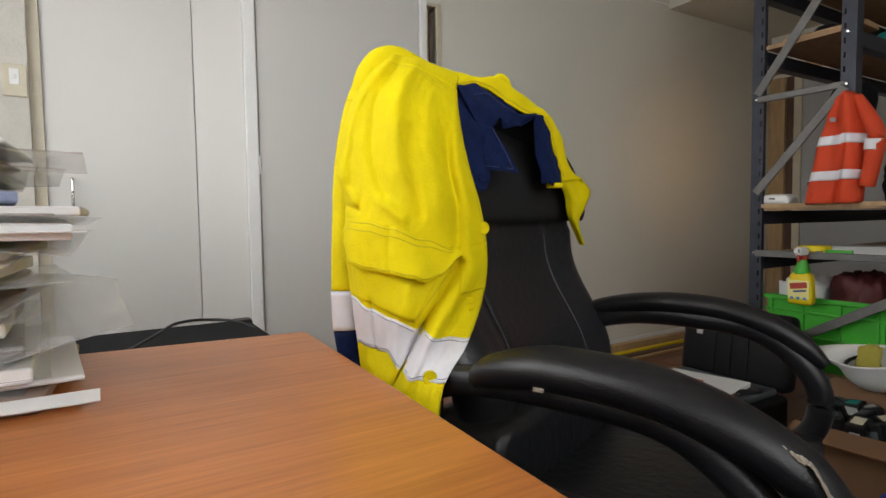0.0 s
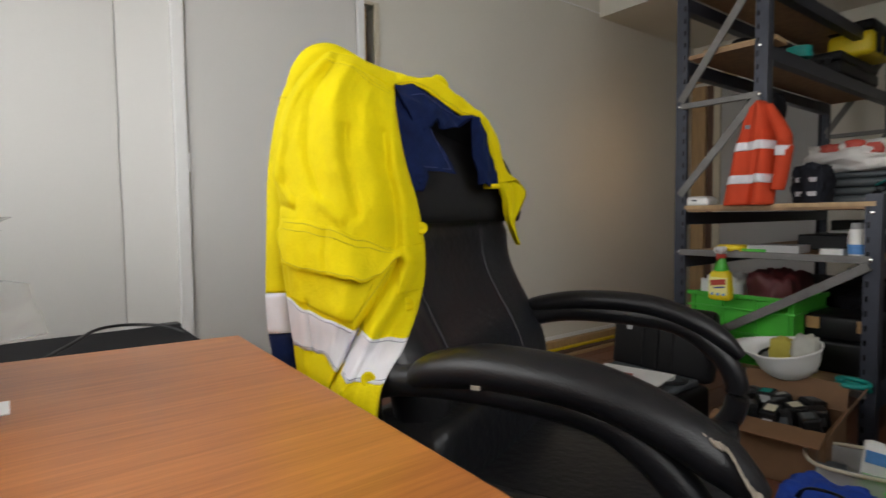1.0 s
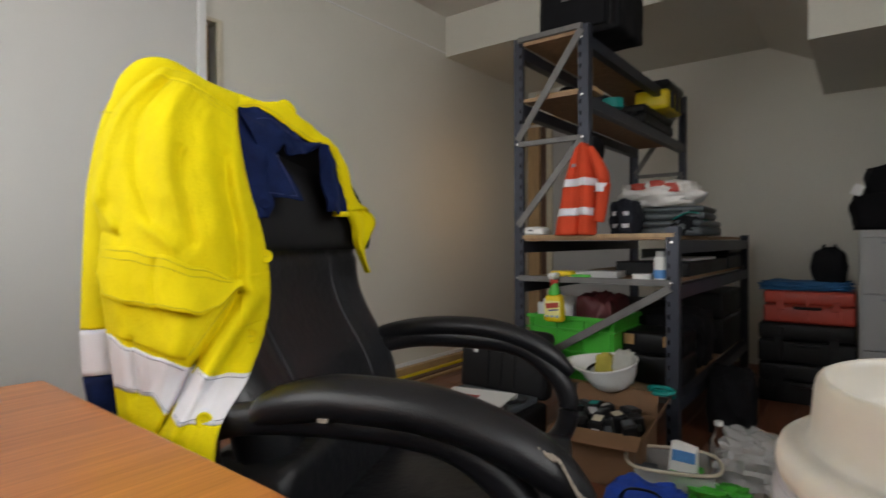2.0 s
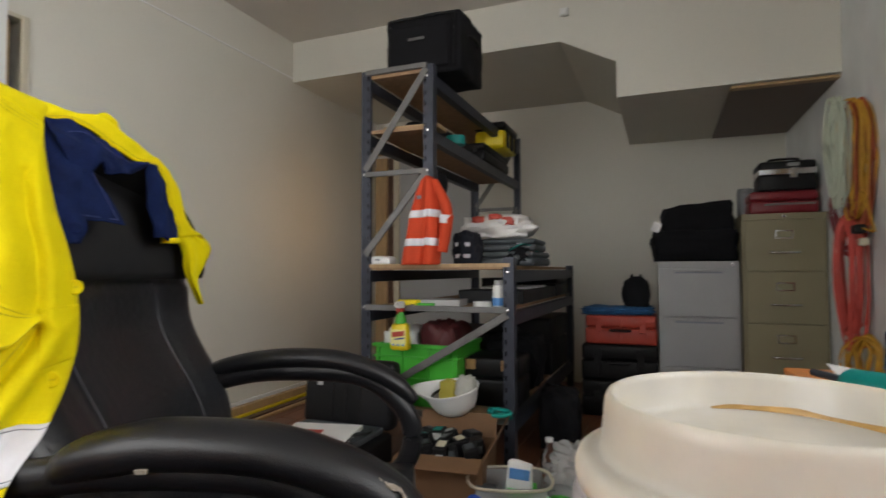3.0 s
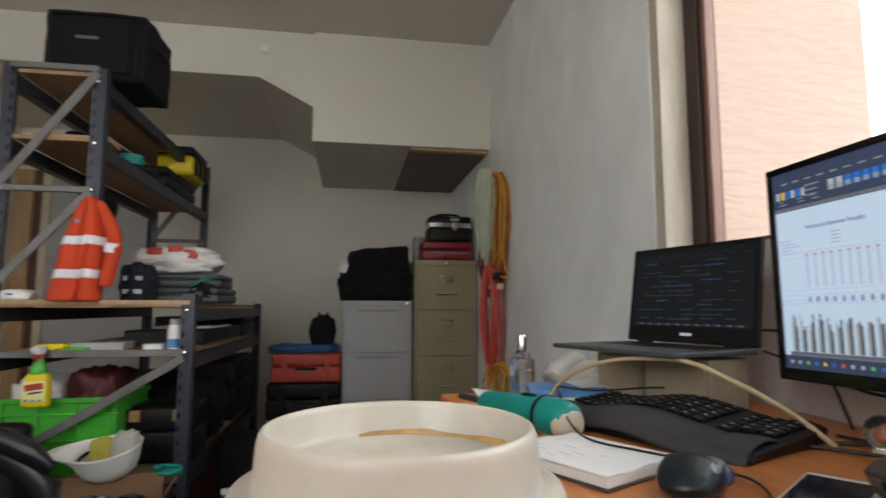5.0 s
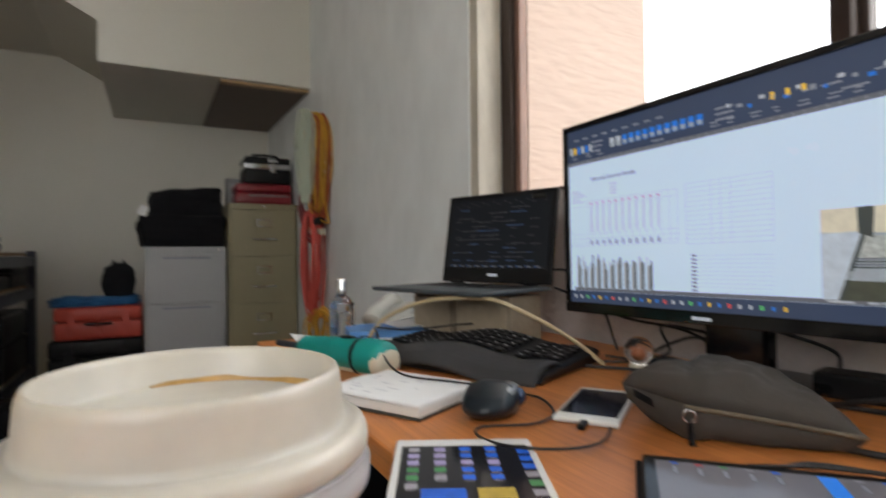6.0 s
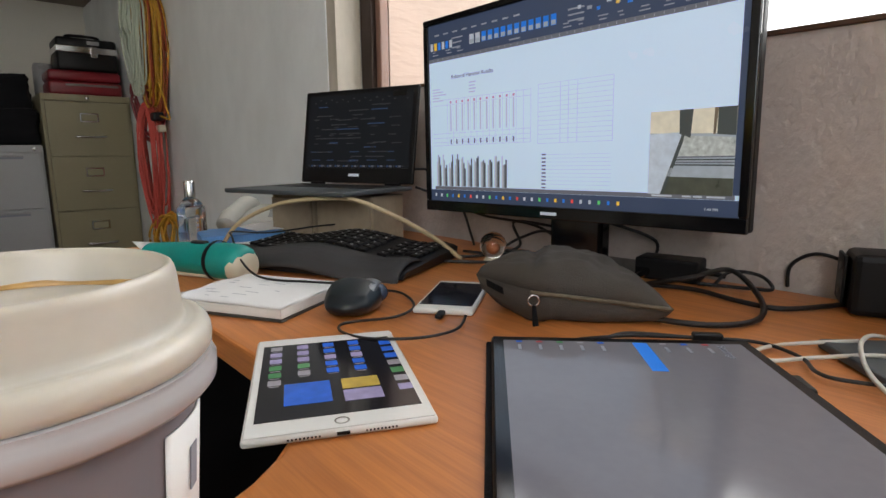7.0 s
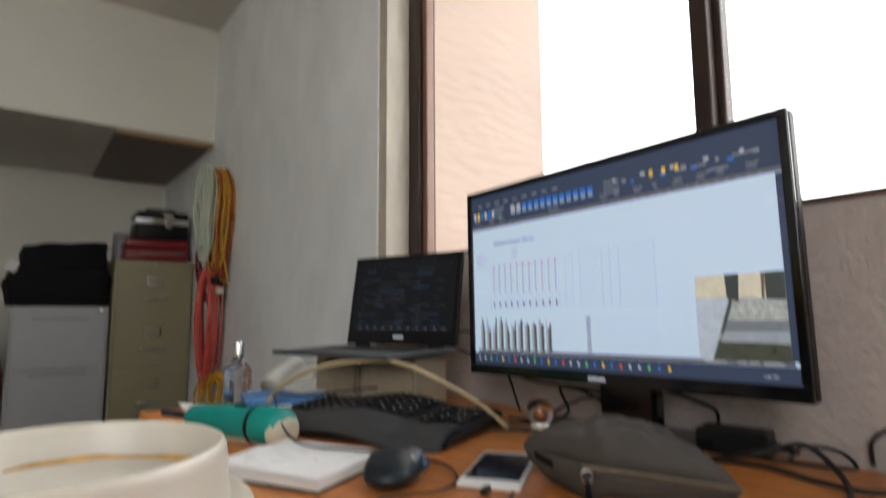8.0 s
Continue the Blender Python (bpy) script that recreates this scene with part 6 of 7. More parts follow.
# end frames: struts and diagonals
def strut(a, b, w=0.010, d=0.036, m=None):
    return part("strut", bar(a, b, w, d, 0.002), m or M_BAR, rack)
for y in (RYF - 0.006, RYB + 0.006):
    for z in (1.955, 1.43):
        strut((RX1 + 0.03, y, z), (RX2 - 0.03, y, z), 0.02, 0.026)
    strut((RX1 + 0.03, y, 0.755), (RX3 - 0.03, y, 0.755), 0.02, 0.028)
    strut((RX1 + 0.03, y, 0.25), (RX3 - 0.03, y, 0.25), 0.02, 0.028)
    strut((RX1 + 0.03, y - 0.008, 1.45), (RX2 - 0.03, y - 0.008, 1.935))
    strut((RX1 + 0.03, y - 0.008, 1.02), (RX2 - 0.03, y - 0.008, 1.42))
    strut((RX3 - 0.03, y - 0.008, 0.735), (RX1 + 0.03, y - 0.008, 0.29))
for z, x1 in ((1.925, RX2), (1.64, RX2), (0.945, RX3), (0.745, RX3), (0.25, RX3)):
    part("shelf_board", lo(RX1 + 0.056, x1 - 0.056, RYF + 0.003, RYB - 0.003, z, z + 0.018), M_CHIP, rack, "chipboard shelf")
    for x in (RX1 + 0.030, x1 - 0.030):
        bm = lo(x - 0.022, x + 0.022, RYF + 0.022, RYB - 0.022, z - 0.062, z - 0.004)
        part("beam", bm, M_STEEL, rack)
part("shelf_edge", lo(RX1 + 0.05, RX3 - 0.02, RYF - 0.004, RYF + 0.002, 0.955, 0.972), M_PINE, rack, "bare chipboard edge")
for x, z in ((RX1 + 0.026, 1.43), (RX2 - 0.026, 1.43), (RX1 + 0.026, 0.755), (RX3 - 0.026, 0.755), (RX2 - 0.026, 1.9), (RX2 - 0.026, 1.63), (RX3 - 0.026, 0.93)):
    part("bolt", lathe([(0, 0), (0.007, 0), (0.006, 0.005), (0, 0.006)], 8), M_CHROME, rack).matrix_local = pose(x, RYF - 0.013, z, 90)


def suitcase(name, label, category, m, size, material, latches=2, handle=True, ribs=0, smooth=40):
    """A hard case: lower shell, lid, latches, handle; the front looks along -y."""
    w, d, h = size
    t = thing(name, label, category, m)
    part("shell", box((w, d, h * 0.56), (0, 0, h * 0.28), 0.015, 3), material, t, "", smooth)
    part("lid", box((w * 0.995, d * 0.99, h * 0.43), (0, 0, h * 0.785), 0.018, 3), material, t, "", smooth)
    for k in range(ribs):
        x = (k - (ribs - 1) / 2) * w / max(ribs, 1)
        part("rib", box((0.018, 0.012, h * 0.8), (x, -d / 2 - 0.003, h * 0.5), 0.004), material, t)
    for k in range(latches):
        x = (k - (latches - 1) / 2) * w * 0.6
        part("latch", box((0.035, 0.012, h * 0.3), (x, -d / 2 - 0.005, h * 0.56), 0.004), material, t)
    if handle:
        part("handle", tube([(-0.06, -d / 2, h * 0.5), (-0.055, -d / 2 - 0.03, h * 0.5), (0, -d / 2 - 0.034, h * 0.5), (0.055, -d / 2 - 0.03, h * 0.5), (0.06, -d / 2, h * 0.5)], 0.008, 8), M_BLACK, t, "", 180)
    return t


def rbox(name, label, category, m, size, material, bevel=0.006, extra=()):
    t = thing(name, label, category, m)
    part("body", box(size, (0, 0, size[2] / 2), bevel), material, t)
    for nm, sz, at, mt_ in extra:
        part(nm, box(sz, at, min(bevel, 0.003)), mt_, t)
    return t


TOP = 1.943
bigcase = thing("wheeled_case", "large black fabric wheeled equipment case", "case", rz(-1.10, 2.76, TOP))
part("body", lump((0.42, 0.36, 0.315), (0, 0, 0), 0.03, 3, 2, 5, 0.9), M_FABRIC, bigcase, "", 180)
part("front_pocket", box((0.33, 0.02, 0.23), (-0.02, -0.185, 0.145), 0.012), M_FABRIC, bigcase)
part("edge_piping", tube([(0.17, -0.19, 0.02), (0.175, -0.19, 0.26), (0.15, -0.19, 0.295), (-0.15, -0.19, 0.295), (-0.18, -0.19, 0.26), (-0.18, -0.19, 0.02)], 0.006, 8), M_BLACK, bigcase, "", 180)
part("badge", box((0.09, 0.002, 0.014), (-0.03, -0.1965, 0.185)), M_BAR, bigcase, "grey plain badge")
part("side_handle", tube([(0.205, -0.08, 0.20), (0.222, -0.05, 0.21), (0.222, 0.05, 0.21), (0.205, 0.08, 0.20)], 0.009, 8), M_BLACK, bigcase, "", 180)

SH2 = 1.659
yel = thing("tool_bag", "yellow and black hard tool case on the shelf", "tool case", rz(-1.14, 3.86, SH2 + 0.124))
part("body", box((0.22, 0.36, 0.13), (0.06, 0, 0.067), 0.03, 3), M_YELLOWP, yel, "", 50)
part("lid", box((0.23, 0.37, 0.055), (0.06, 0, 0.16), 0.02, 3), M_BLACK, yel, "black lid", 50)
for k in range(3):
    part("rib", box((0.012, 0.06, 0.11), (0.175, -0.11 + k * 0.11, 0.065), 0.005), M_BLACK, yel)
suitcase("tool_case", "black plastic drill case on the upper shelf", "case", rz(-1.19, 3.75, SH2, 0), (0.30, 0.62, 0.12), M_BLACK)
tb = thing("tape_roll", "roll of teal tape on the upper shelf", "tape", rz(-1.07, 2.98, SH2))
part("roll", lathe([(0.035, 0), (0.055, 0), (0.055, 0.05), (0.035, 0.05)], 28), M_TEAL, tb, "", 40)
rbox("plank_offcut", "short yellow timber offcut on the shelf", "timber", rz(-1.16, 2.62, SH2, 4), (0.30, 0.14, 0.022), M_PINE, 0.003)
jar = thing("dark_jar", "dark round container on the upper shelf", "jar", rz(-1.25, 2.80, SH2))
part("body", lathe([(0, 0), (0.05, 0), (0.055, 0.02), (0.055, 0.08), (0.04, 0.10), (0, 0.10)], 24), M_BLACK, jar, "", 40)

SH1 = 0.964
vest = thing("orange_vest", "orange hi-vis work jacket with silver tape, hanging", "jacket", rz(-1.055, 2.515, 0))


def vest_at(u, v):
    half = along([(0, 0.100), (0.5, 0.086), (0.8, 0.062), (0.94, 0.040), (1, 0.012)], v)
    a = (u - 0.5) * math.pi * 1.1
    f = 0.014 * math.sin(15 * u + 2.5 * v) * (1 - 0.5 * v) + 0.010 * noise.noise(Vector((u * 6, v * 3, 5))) + 0.030 * math.exp(-((u - 0.56 - 0.05 * v) / 0.035) ** 2) * (1 - v)
    return Vector((half * math.sin(a) + 0.03 - 0.055 * (1 - v) ** 1.2, -0.05 * math.cos(a) - 0.02 + f, lerp(SH1 + 0.004, 1.395, v)))
part("body", sheet(vest_at, 60, 36, 0.004), M_ORANGE, vest, "", 180)
for v0 in (0.20, 0.52):
    part("reflective_band", sheet(lambda a, b: vest_at(a, lerp(v0, v0 + 0.085, b) + 0.012 * math.sin(4 * a) + 0.012 * (a > 0.56)) + Vector((0, -0.004, 0)), 60, 4, 0.002), M_REFLECT, vest, "silver tape", 180)
SL = [(0.060, -0.035, 1.375), (0.098, -0.040, 1.300), (0.128, -0.045, 1.225), (0.118, -0.040, 1.120), (0.100, -0.035, 1.030)]
part("sleeve", tube(SL, [0.018, 0.030, 0.034, 0.032, 0.030], 18, 8, flat=0.8), M_ORANGE, vest, "limp orange sleeve", 180)
part("reflective_band", tube([(0.126, -0.045, 1.205), (0.122, -0.043, 1.165)], [0.0355, 0.0352], 18, 4, flat=0.8), M_REFLECT, vest, "silver tape", 180)
part("badge", box((0.02, 0.003, 0.016), (0.0, -0.085, 1.29)), M_INK, vest)
capb = thing("sun_hat", "black hat hanging behind the rack post", "hat", rz(-1.12, 2.75, 1.33))
part("crown", lump((0.16, 0.12, 0.14), (0, 0, 0), 0.06, 2, 8, 4, 0.3), M_FABRIC, capb, "", 180)
dj = thing("dark_jacket", "navy and black folded clothes with grey tape", "clothes", rz(-0.93, 2.80, SH1))
part("cloth", lump((0.12, 0.20, 0.18), (0, 0, 0), 0.16, 5, 3, 5, 0.55), mat("navy_black_cloth", (0.012, 0.014, 0.024), 0.9, var=0.4, scale=12, bump=0.3), dj, "", 180)
for z in (0.05, 0.11):
    part("tape", box((0.08, 0.006, 0.02), (0.0, -0.100, z), 0.002), M_REFLECT, dj)
gc = suitcase("flat_case", "slate grey flat plastic tool case", "case", rz(-0.80, 3.02, SH1, -3), (0.44, 0.36, 0.075), M_GREYCASE, 2, False)
gc2 = suitcase("flat_case", "slate grey flat plastic tool case, lying tilted", "case", rz(-0.80, 3.02, SH1 + 0.078, 2), (0.42, 0.34, 0.065), M_GREYCASE, 2, False)
pb = thing("plastic_bag", "crumpled white plastic bag with red print", "bag", rz(-0.82, 2.97, SH1 + 0.142))
part("bag", lump((0.36, 0.30, 0.13), (0, 0, 0), 0.24, 3, 11, 5, 0.35), mat("white_bag_film", (0.70, 0.68, 0.66), 0.35, var=0.12, scale=12, bump=0.3, bscale=40), pb, "", 50)
for k, (x, z) in enumerate(((-0.07, 0.082), (0.02, 0.092), (0.09, 0.075))):
    part("red_print", lump((0.07, 0.05, 0.045), (x, -0.118, z - 0.004), 0.2, 4, k, 4, 0.5), M_RED, pb, "", 180)
tealb = thing("teal_strap", "teal and black strap bundle beside the cases", "strap", rz(-0.67, 2.96, SH1))
part("cloth_fold", lump((0.12, 0.26, 0.10), (0, 0, 0), 0.25, 6, 17, 4, 0.5), M_FABRIC, tealb, "", 180)
part("strap", tube([(-0.05, -0.12, 0.08), (0.02, -0.13, 0.11), (0.06, -0.08, 0.10), (0.07, 0.02, 0.06), (0.06, 0.1, 0.02)], 0.010, 8, flat=0.35), M_TEAL, tealb, "", 180)
mask = thing("dust_mask", "white dust mask lying on the shelf edge", "mask", rz(-1.32, 2.56, SH1))
part("shell", lump((0.13, 0.10, 0.05), (0, 0, 0), 0.12, 4, 9, 4, 0.4), M_WHITE, mask, "", 180)
part("valve", box((0.035, 0.02, 0.02), (0.0, -0.045, 0.025), 0.006), M_GREYCASE, mask)

SHM = 0.764
can = thing("spray_can", "white and blue spray can on the shelf", "spray can", rz(-0.695, 2.545, SHM))
part("can", lathe([(0, 0), (0.029, 0), (0.030, 0.004), (0.030, 0.095), (0.024, 0.105), (0, 0.105)], 28), M_WHITE, can, "", 40)
part("cap", lathe([(0, 0.105), (0.022, 0.105), (0.021, 0.128), (0, 0.130)], 24), M_GREYCAB, can, "", 40)
part("print_band", lathe([(0.0304, 0.01), (0.0308, 0.012), (0.0308, 0.045), (0.0304, 0.047)], 28), M_SKYBLUE, can)
roll = thing("masking_roll", "roll of white tape on the shelf", "tape", rz(-0.78, 2.56, SHM))
part("roll", lathe([(0.025, 0), (0.045, 0), (0.045, 0.026), (0.025, 0.026)], 28), M_WHITE, roll, "", 40)
rbox("grey_box", "flat grey cardboard box on the shelf", "box", rz(-1.0, 2.62, SHM, 3), (0.20, 0.15, 0.032), M_GREYCAB, 0.002)
gl = thing("yellow_glove", "yellow cleaning cloth crumpled on the shelf", "cloth", rz(-1.16, 2.55, SHM))
part("cloth", lump((0.12, 0.09, 0.03), (0, 0, 0), 0.2, 5, 4, 4, 0.5), M_YELLOWP, gl, "", 180)
gp = thing("green_scraper", "green plastic scraper on the shelf", "scraper", rz(-1.07, 2.54, SHM, 10))
part("handle", box((0.10, 0.03, 0.014), (0, 0, 0.008), 0.004), M_GREEN, gp)
part("blade", box((0.02, 0.07, 0.004), (-0.06, 0, 0.008), 0.001), M_BAR, gp)
rbox("black_tray", "black trays stacked under the worktop", "tray", rz(-0.83, 3.3, SHM, 0), (0.36, 0.9, 0.07), M_BLACK, 0.006, (("paper", (0.28, 0.5, 0.012), (0.02, 0, 0.077), M_PAPER),))

# spray bottle hooked over the rail
sb = thing("spray_bottle", "yellow cleaner spray bottle with green neck, hanging", "spray bottle", rz(-1.165, 2.455, 0.552))
bm = box((0.098, 0.052, 0.135), (0, 0, 0.0685), 0.018, 4)
for v in bm.verts:
    k = max(0, (v.co.z - 0.09) / 0.045)
    v.co.x *= 1 - 0.35 * k * k
part("bottle", bm, M_YELLOWP, sb, "bright yellow plastic", 60)
part("neck", lathe([(0.028, 0.13), (0.030, 0.14), (0.022, 0.165), (0.017, 0.188), (0.0, 0.188)], 24), M_GREEN, sb, "green shoulder", 50)
part("collar", lathe([(0.017, 0.186), (0.018, 0.188), (0.018, 0.204), (0, 0.204)], 20), M_RED, sb, "red screw collar", 40)
part("trigger_head", box((0.030, 0.065, 0.034), (0, -0.005, 0.222), 0.010, 3), M_WHITE, sb, "white trigger head", 60)
part("nozzle", box((0.018, 0.022, 0.016), (0, -0.045, 0.226), 0.004), M_WHITE, sb)
part("trigger", tube([(0, -0.028, 0.212), (0, -0.036, 0.195), (0, -0.032, 0.180)], 0.005, 8), M_RED, sb, "", 180)
part("label_patch", box((0.080, 0.002, 0.075), (0, -0.0265, 0.066), 0.0), mat("pale_label", (0.82, 0.76, 0.30), 0.4), sb, "printed label")
part("logo_shape", box((0.066, 0.001, 0.024), (0, -0.0282, 0.082), 0, 1, None, pose(0, 0, 0, 0, -8)), M_RED, sb, "red plain logo shape")
part("print_bar", box((0.05, 0.001, 0.007), (0.006, -0.0282, 0.060), 0, 1, None, pose(0, 0, 0, 0, -8)), mat("navy_print", (0.02, 0.04, 0.25), 0.4), sb)
for x in (-0.025, 0.0, 0.025):
    part("print_bar", box((0.012, 0.001, 0.010), (x, -0.0282, 0.030)), M_SKYBLUE, sb)

SHL = 0.270
# green stacking crate
cr = thing("green_crate", "bright green stacking crate full of bags", "crate", rz(-1.125, 2.72, SHL))
cw, cd, chh = 0.44, 0.36, 0.30
part("wall", lo(-cw / 2, cw / 2, -cd / 2, -cd / 2 + 0.006, 0, chh), M_GREEN, cr)
part("wall", lo(-cw / 2, cw / 2, cd / 2 - 0.006, cd / 2, 0, chh), M_GREEN, cr)
part("wall", lo(-cw / 2, -cw / 2 + 0.006, -cd / 2 + 0.006, cd / 2 - 0.006, 0, chh), M_GREEN, cr)
part("wall", lo(cw / 2 - 0.006, cw / 2, -cd / 2 + 0.006, cd / 2 - 0.006, 0, chh), M_GREEN, cr)
part("floor_panel", lo(-cw / 2 + 0.006, cw / 2 - 0.006, -cd / 2 + 0.006, cd / 2 - 0.006, 0.0, 0.006), M_GREEN, cr)
for z in (0.285, 0.235, 0.13):
    part("rim", lo(-cw / 2 - 0.014, cw / 2 + 0.014, -cd / 2 - 0.014, -cd / 2, z, z + (0.02 if z > 0.27 else 0.008), 0.003), M_GREEN, cr)
    part("rim", lo(cw / 2, cw / 2 + 0.014, -cd / 2, cd / 2, z, z + (0.02 if z > 0.27 else 0.008), 0.003), M_GREEN, cr)
for x in (-0.20, -0.07, 0.07, 0.20):
    part("rib", lo(x - 0.004, x + 0.004, -cd / 2 - 0.012, -cd / 2, 0.01, 0.285), M_GREEN, cr)
for k, (x, m_, s) in enumerate(((-0.12, M_WHITE, 21), (0.09, mat("dull_red_bag", (0.085, 0.012, 0.014), 0.6, var=0.3, scale=14), 22))):
    b = thing("packed_bag", ("crumpled white bag packed in the crate", "dark red bag packed in the crate")[k], "bag", rz(-1.125 + x, 2.74, SHL + 0.006))
    part("cloth_fold", lump((0.20, 0.26, 0.36 + 0.03 * k), (0, 0, 0), 0.18, 5, s, 5, 0.6), m_, b, "", 180)

# upturned hard hat with gloves
hh = thing("hard_hat", "white hard hat upside down, holding gloves", "helmet", rz(-0.865, 2.43, 0.280) @ pose(0, 0, 0, 14, -8) @ Matrix.Scale(0.96, 4))
def bowl(u, v):
    a = 2 * math.pi * u
    r = math.sin(v * math.pi / 2) ** 0.8
    brim = 0.012 * max(0, (v - 0.88) / 0.12)
    peak = 0.075 * max(0, (v - 0.82) / 0.18) * max(0, math.cos(a - math.pi)) ** 2
    return Vector((math.cos(a) * (0.125 * r + brim + peak), math.sin(a) * (0.105 * r + brim * 0.7), 0.135 * (1 - math.cos(v * math.pi / 2)) + peak * 0.25))
part("shell", sheet(lambda u, v: bowl(u, max(0.02, v)), 48, 20, 0.004), M_WHITE, hh, "scuffed white shell", 180)
part("headband", tube([(0.10 * math.cos(a), 0.085 * math.sin(a), 0.105) for a in [k * math.pi / 6 for k in range(12)]], 0.007, 8, 4, True), M_BLACK, hh, "black headband", 180)
g1 = thing("work_gloves", "yellow and grey work gloves stuffed in the helmet", "gloves", rz(-0.865, 2.43, 0.315))
part("glove", lump((0.08, 0.06, 0.12), (-0.035, -0.01, 0), 0.2, 5, 31, 4, 0.5), mat("dull_yellow_knit", (0.42, 0.36, 0.06), 0.9, bump=0.3), g1, "", 180)
part("glove", lump((0.09, 0.07, 0.14), (0.045, 0.0, 0), 0.25, 5, 32, 4, 0.5), mat("pale_grey_knit", (0.45, 0.45, 0.40), 0.9, bump=0.3), g1, "", 180)

# tool bags on the lower shelf
tc = suitcase("tool_box", "black tool box with tan latches", "tool box", rz(-0.78, 2.78, SHL, 0), (0.30, 0.26, 0.24), M_BLACK, 0, False)
for x in (-0.09, 0.09):
    part("tan_latch", box((0.05, 0.012, 0.05), (x, -0.137, 0.205), 0.004), mat("tan_latch_plastic", (0.35, 0.20, 0.08), 0.5), tc)
bk = thing("backpack", "black backpack slumped on the lower shelf", "backpack", rz(-0.78, 3.2, SHL))
part("bag", lump((0.30, 0.36, 0.30), (0, 0, 0), 0.12, 4, 41, 5, 0.55), M_FABRIC, bk, "", 180)
part("strap", tube([(0.12, -0.16, 0.26), (0.17, -0.18, 0.15), (0.13, -0.17, 0.03)], 0.014, 8, flat=0.4), M_FABRIC, bk, "", 180)
suitcase("black_case", "black case on the lower shelf", "case", rz(-1.1, 3.5, SHL, 0), (0.5, 0.5, 0.3), M_BLACK)

# dark cases and a carton added to darken the inside of the rack
suitcase("black_case", "black case added to darken the back of the lower shelf", "case", rz(-0.84, 3.88, SHL, 0), (0.40, 0.60, 0.36), M_BLACK)
suitcase("black_case", "flat black case added to darken the back under the worktop", "case", rz(-0.80, 4.0, SHM, 0), (0.32, 0.46, 0.15), M_BLACK, 1, False)
rbox("dark_filler_box", "dark grey carton added to darken the back of the shelf", "box", rz(-1.12, 4.08, SHM, 4), (0.22, 0.30, 0.12), M_GREYCASE, 0.004)

# ---- on the floor ----
ob_ = thing("open_case", "open black plastic tool case on the floor", "case", rz(-1.31, 2.0, 0))
part("base_wall", box((0.46, 0.42, 0.235), (0, 0, 0.119), 0.02, 3), M_BLACK, ob_, "", 50)
part("tray_insert", box((0.40, 0.36, 0.03), (0, 0, 0.247), 0.01), M_GREYCASE, ob_)
lidp = part("lid", box((0.46, 0.09, 0.30), (0, 0.0, 0.15), 0.03, 3), M_BLACK, ob_, "open lid", 50)
lidp.matrix_local = pose(0, 0.225, 0.235, -7)
for x in (-0.14, 0.16):
    part("latch", box((0.028, 0.008, 0.030), (x, -0.048, 0.19), 0.003), M_GREYCAB, lidp, "pale latch")
for k in range(3):
    part("recess_rib", box((0.012, 0.012, 0.24), (-0.07 + k * 0.07, -0.046, 0.15), 0.003), M_BLACK, lidp)
brd = thing("white_board", "white flat carton with a red patch", "carton", rz(-1.30, 1.975, 0.262, 12))
part("carton", box((0.30, 0.22, 0.018), (0, 0, 0.010), 0.002), M_WHITE, brd)
part("red_patch", box((0.07, 0.05, 0.001), (-0.02, -0.015, 0.0198)), M_RED, brd)
for k in range(3):
    screw_cable("thin_cable", "black lead coiled in the open case", [(-1.12 + 0.02 * k, 1.84, 0.268), (-1.15, 1.95 + 0.02 * k, 0.275), (-1.11, 2.05, 0.272), (-1.13 - 0.01 * k, 2.12, 0.268)], 0.005, M_WIRE)
cbx = thing("cardboard_box", "open cardboard box full of tools and batteries", "box", rz(-0.825, 2.22, 0, 6))
W, D, H = 0.35, 0.30, 0.205
for a in ((-W / 2, W / 2, -D / 2, -D / 2 + 0.005), (-W / 2, W / 2, D / 2 - 0.005, D / 2), (-W / 2, -W / 2 + 0.005, -D / 2 + 0.005, D / 2 - 0.005), (W / 2 - 0.005, W / 2, -D / 2 + 0.005, D / 2 - 0.005)):
    part("side", lo(*a, 0.0, H), M_CARD, cbx)
part("bottom", lo(-W / 2, W / 2, -D / 2, D / 2, 0.0, 0.004), M_CARD, cbx)
part("flap", box((0.005, D, 0.12), (W / 2 + 0.03, 0, H + 0.045), 0, 1, None, pose(0, 0, 0, 0, 28)), M_CARD, cbx)
part("flap", box((W, 0.005, 0.11), (0, D / 2 + 0.02, H + 0.04), 0, 1, None, pose(0, 0, 0, -20)), M_CARD, cbx)
part("flap", box((W, 0.10, 0.005), (0, -D / 2 - 0.048, H - 0.012), 0, 1, None, pose(0, 0, 0, 14)), M_CARD, cbx, "flap folded outwards")
rnd = random.Random(21)
for k in range(14):
    x, y = -0.13 + (k % 5) * 0.065, -0.10 + (k // 5) * 0.095
    t = thing("tool_battery", "black tool battery with a grey label", "battery", cbx.matrix_world @ pose(x, y, 0.155, rnd.uniform(-15, 15), rnd.uniform(-15, 15), rnd.uniform(-40, 40)), "batteries in the box")
    part("body", box((0.06, 0.085, 0.10), (0, 0, 0.04), 0.008), M_BLACK, t)
    part("sticker", box((0.035, 0.05, 0.001), (0, 0, 0.0908)), (M_GREYCAB, M_GREYCASE, M_CREAM, M_BLACK, M_GREYCASE, M_TEAL)[k % 6], t)
    part("terminal", box((0.03, 0.002, 0.03), (0, -0.0435, 0.05)), (M_GREYCASE, M_BLACK, M_GREYCAB)[k % 3], t)
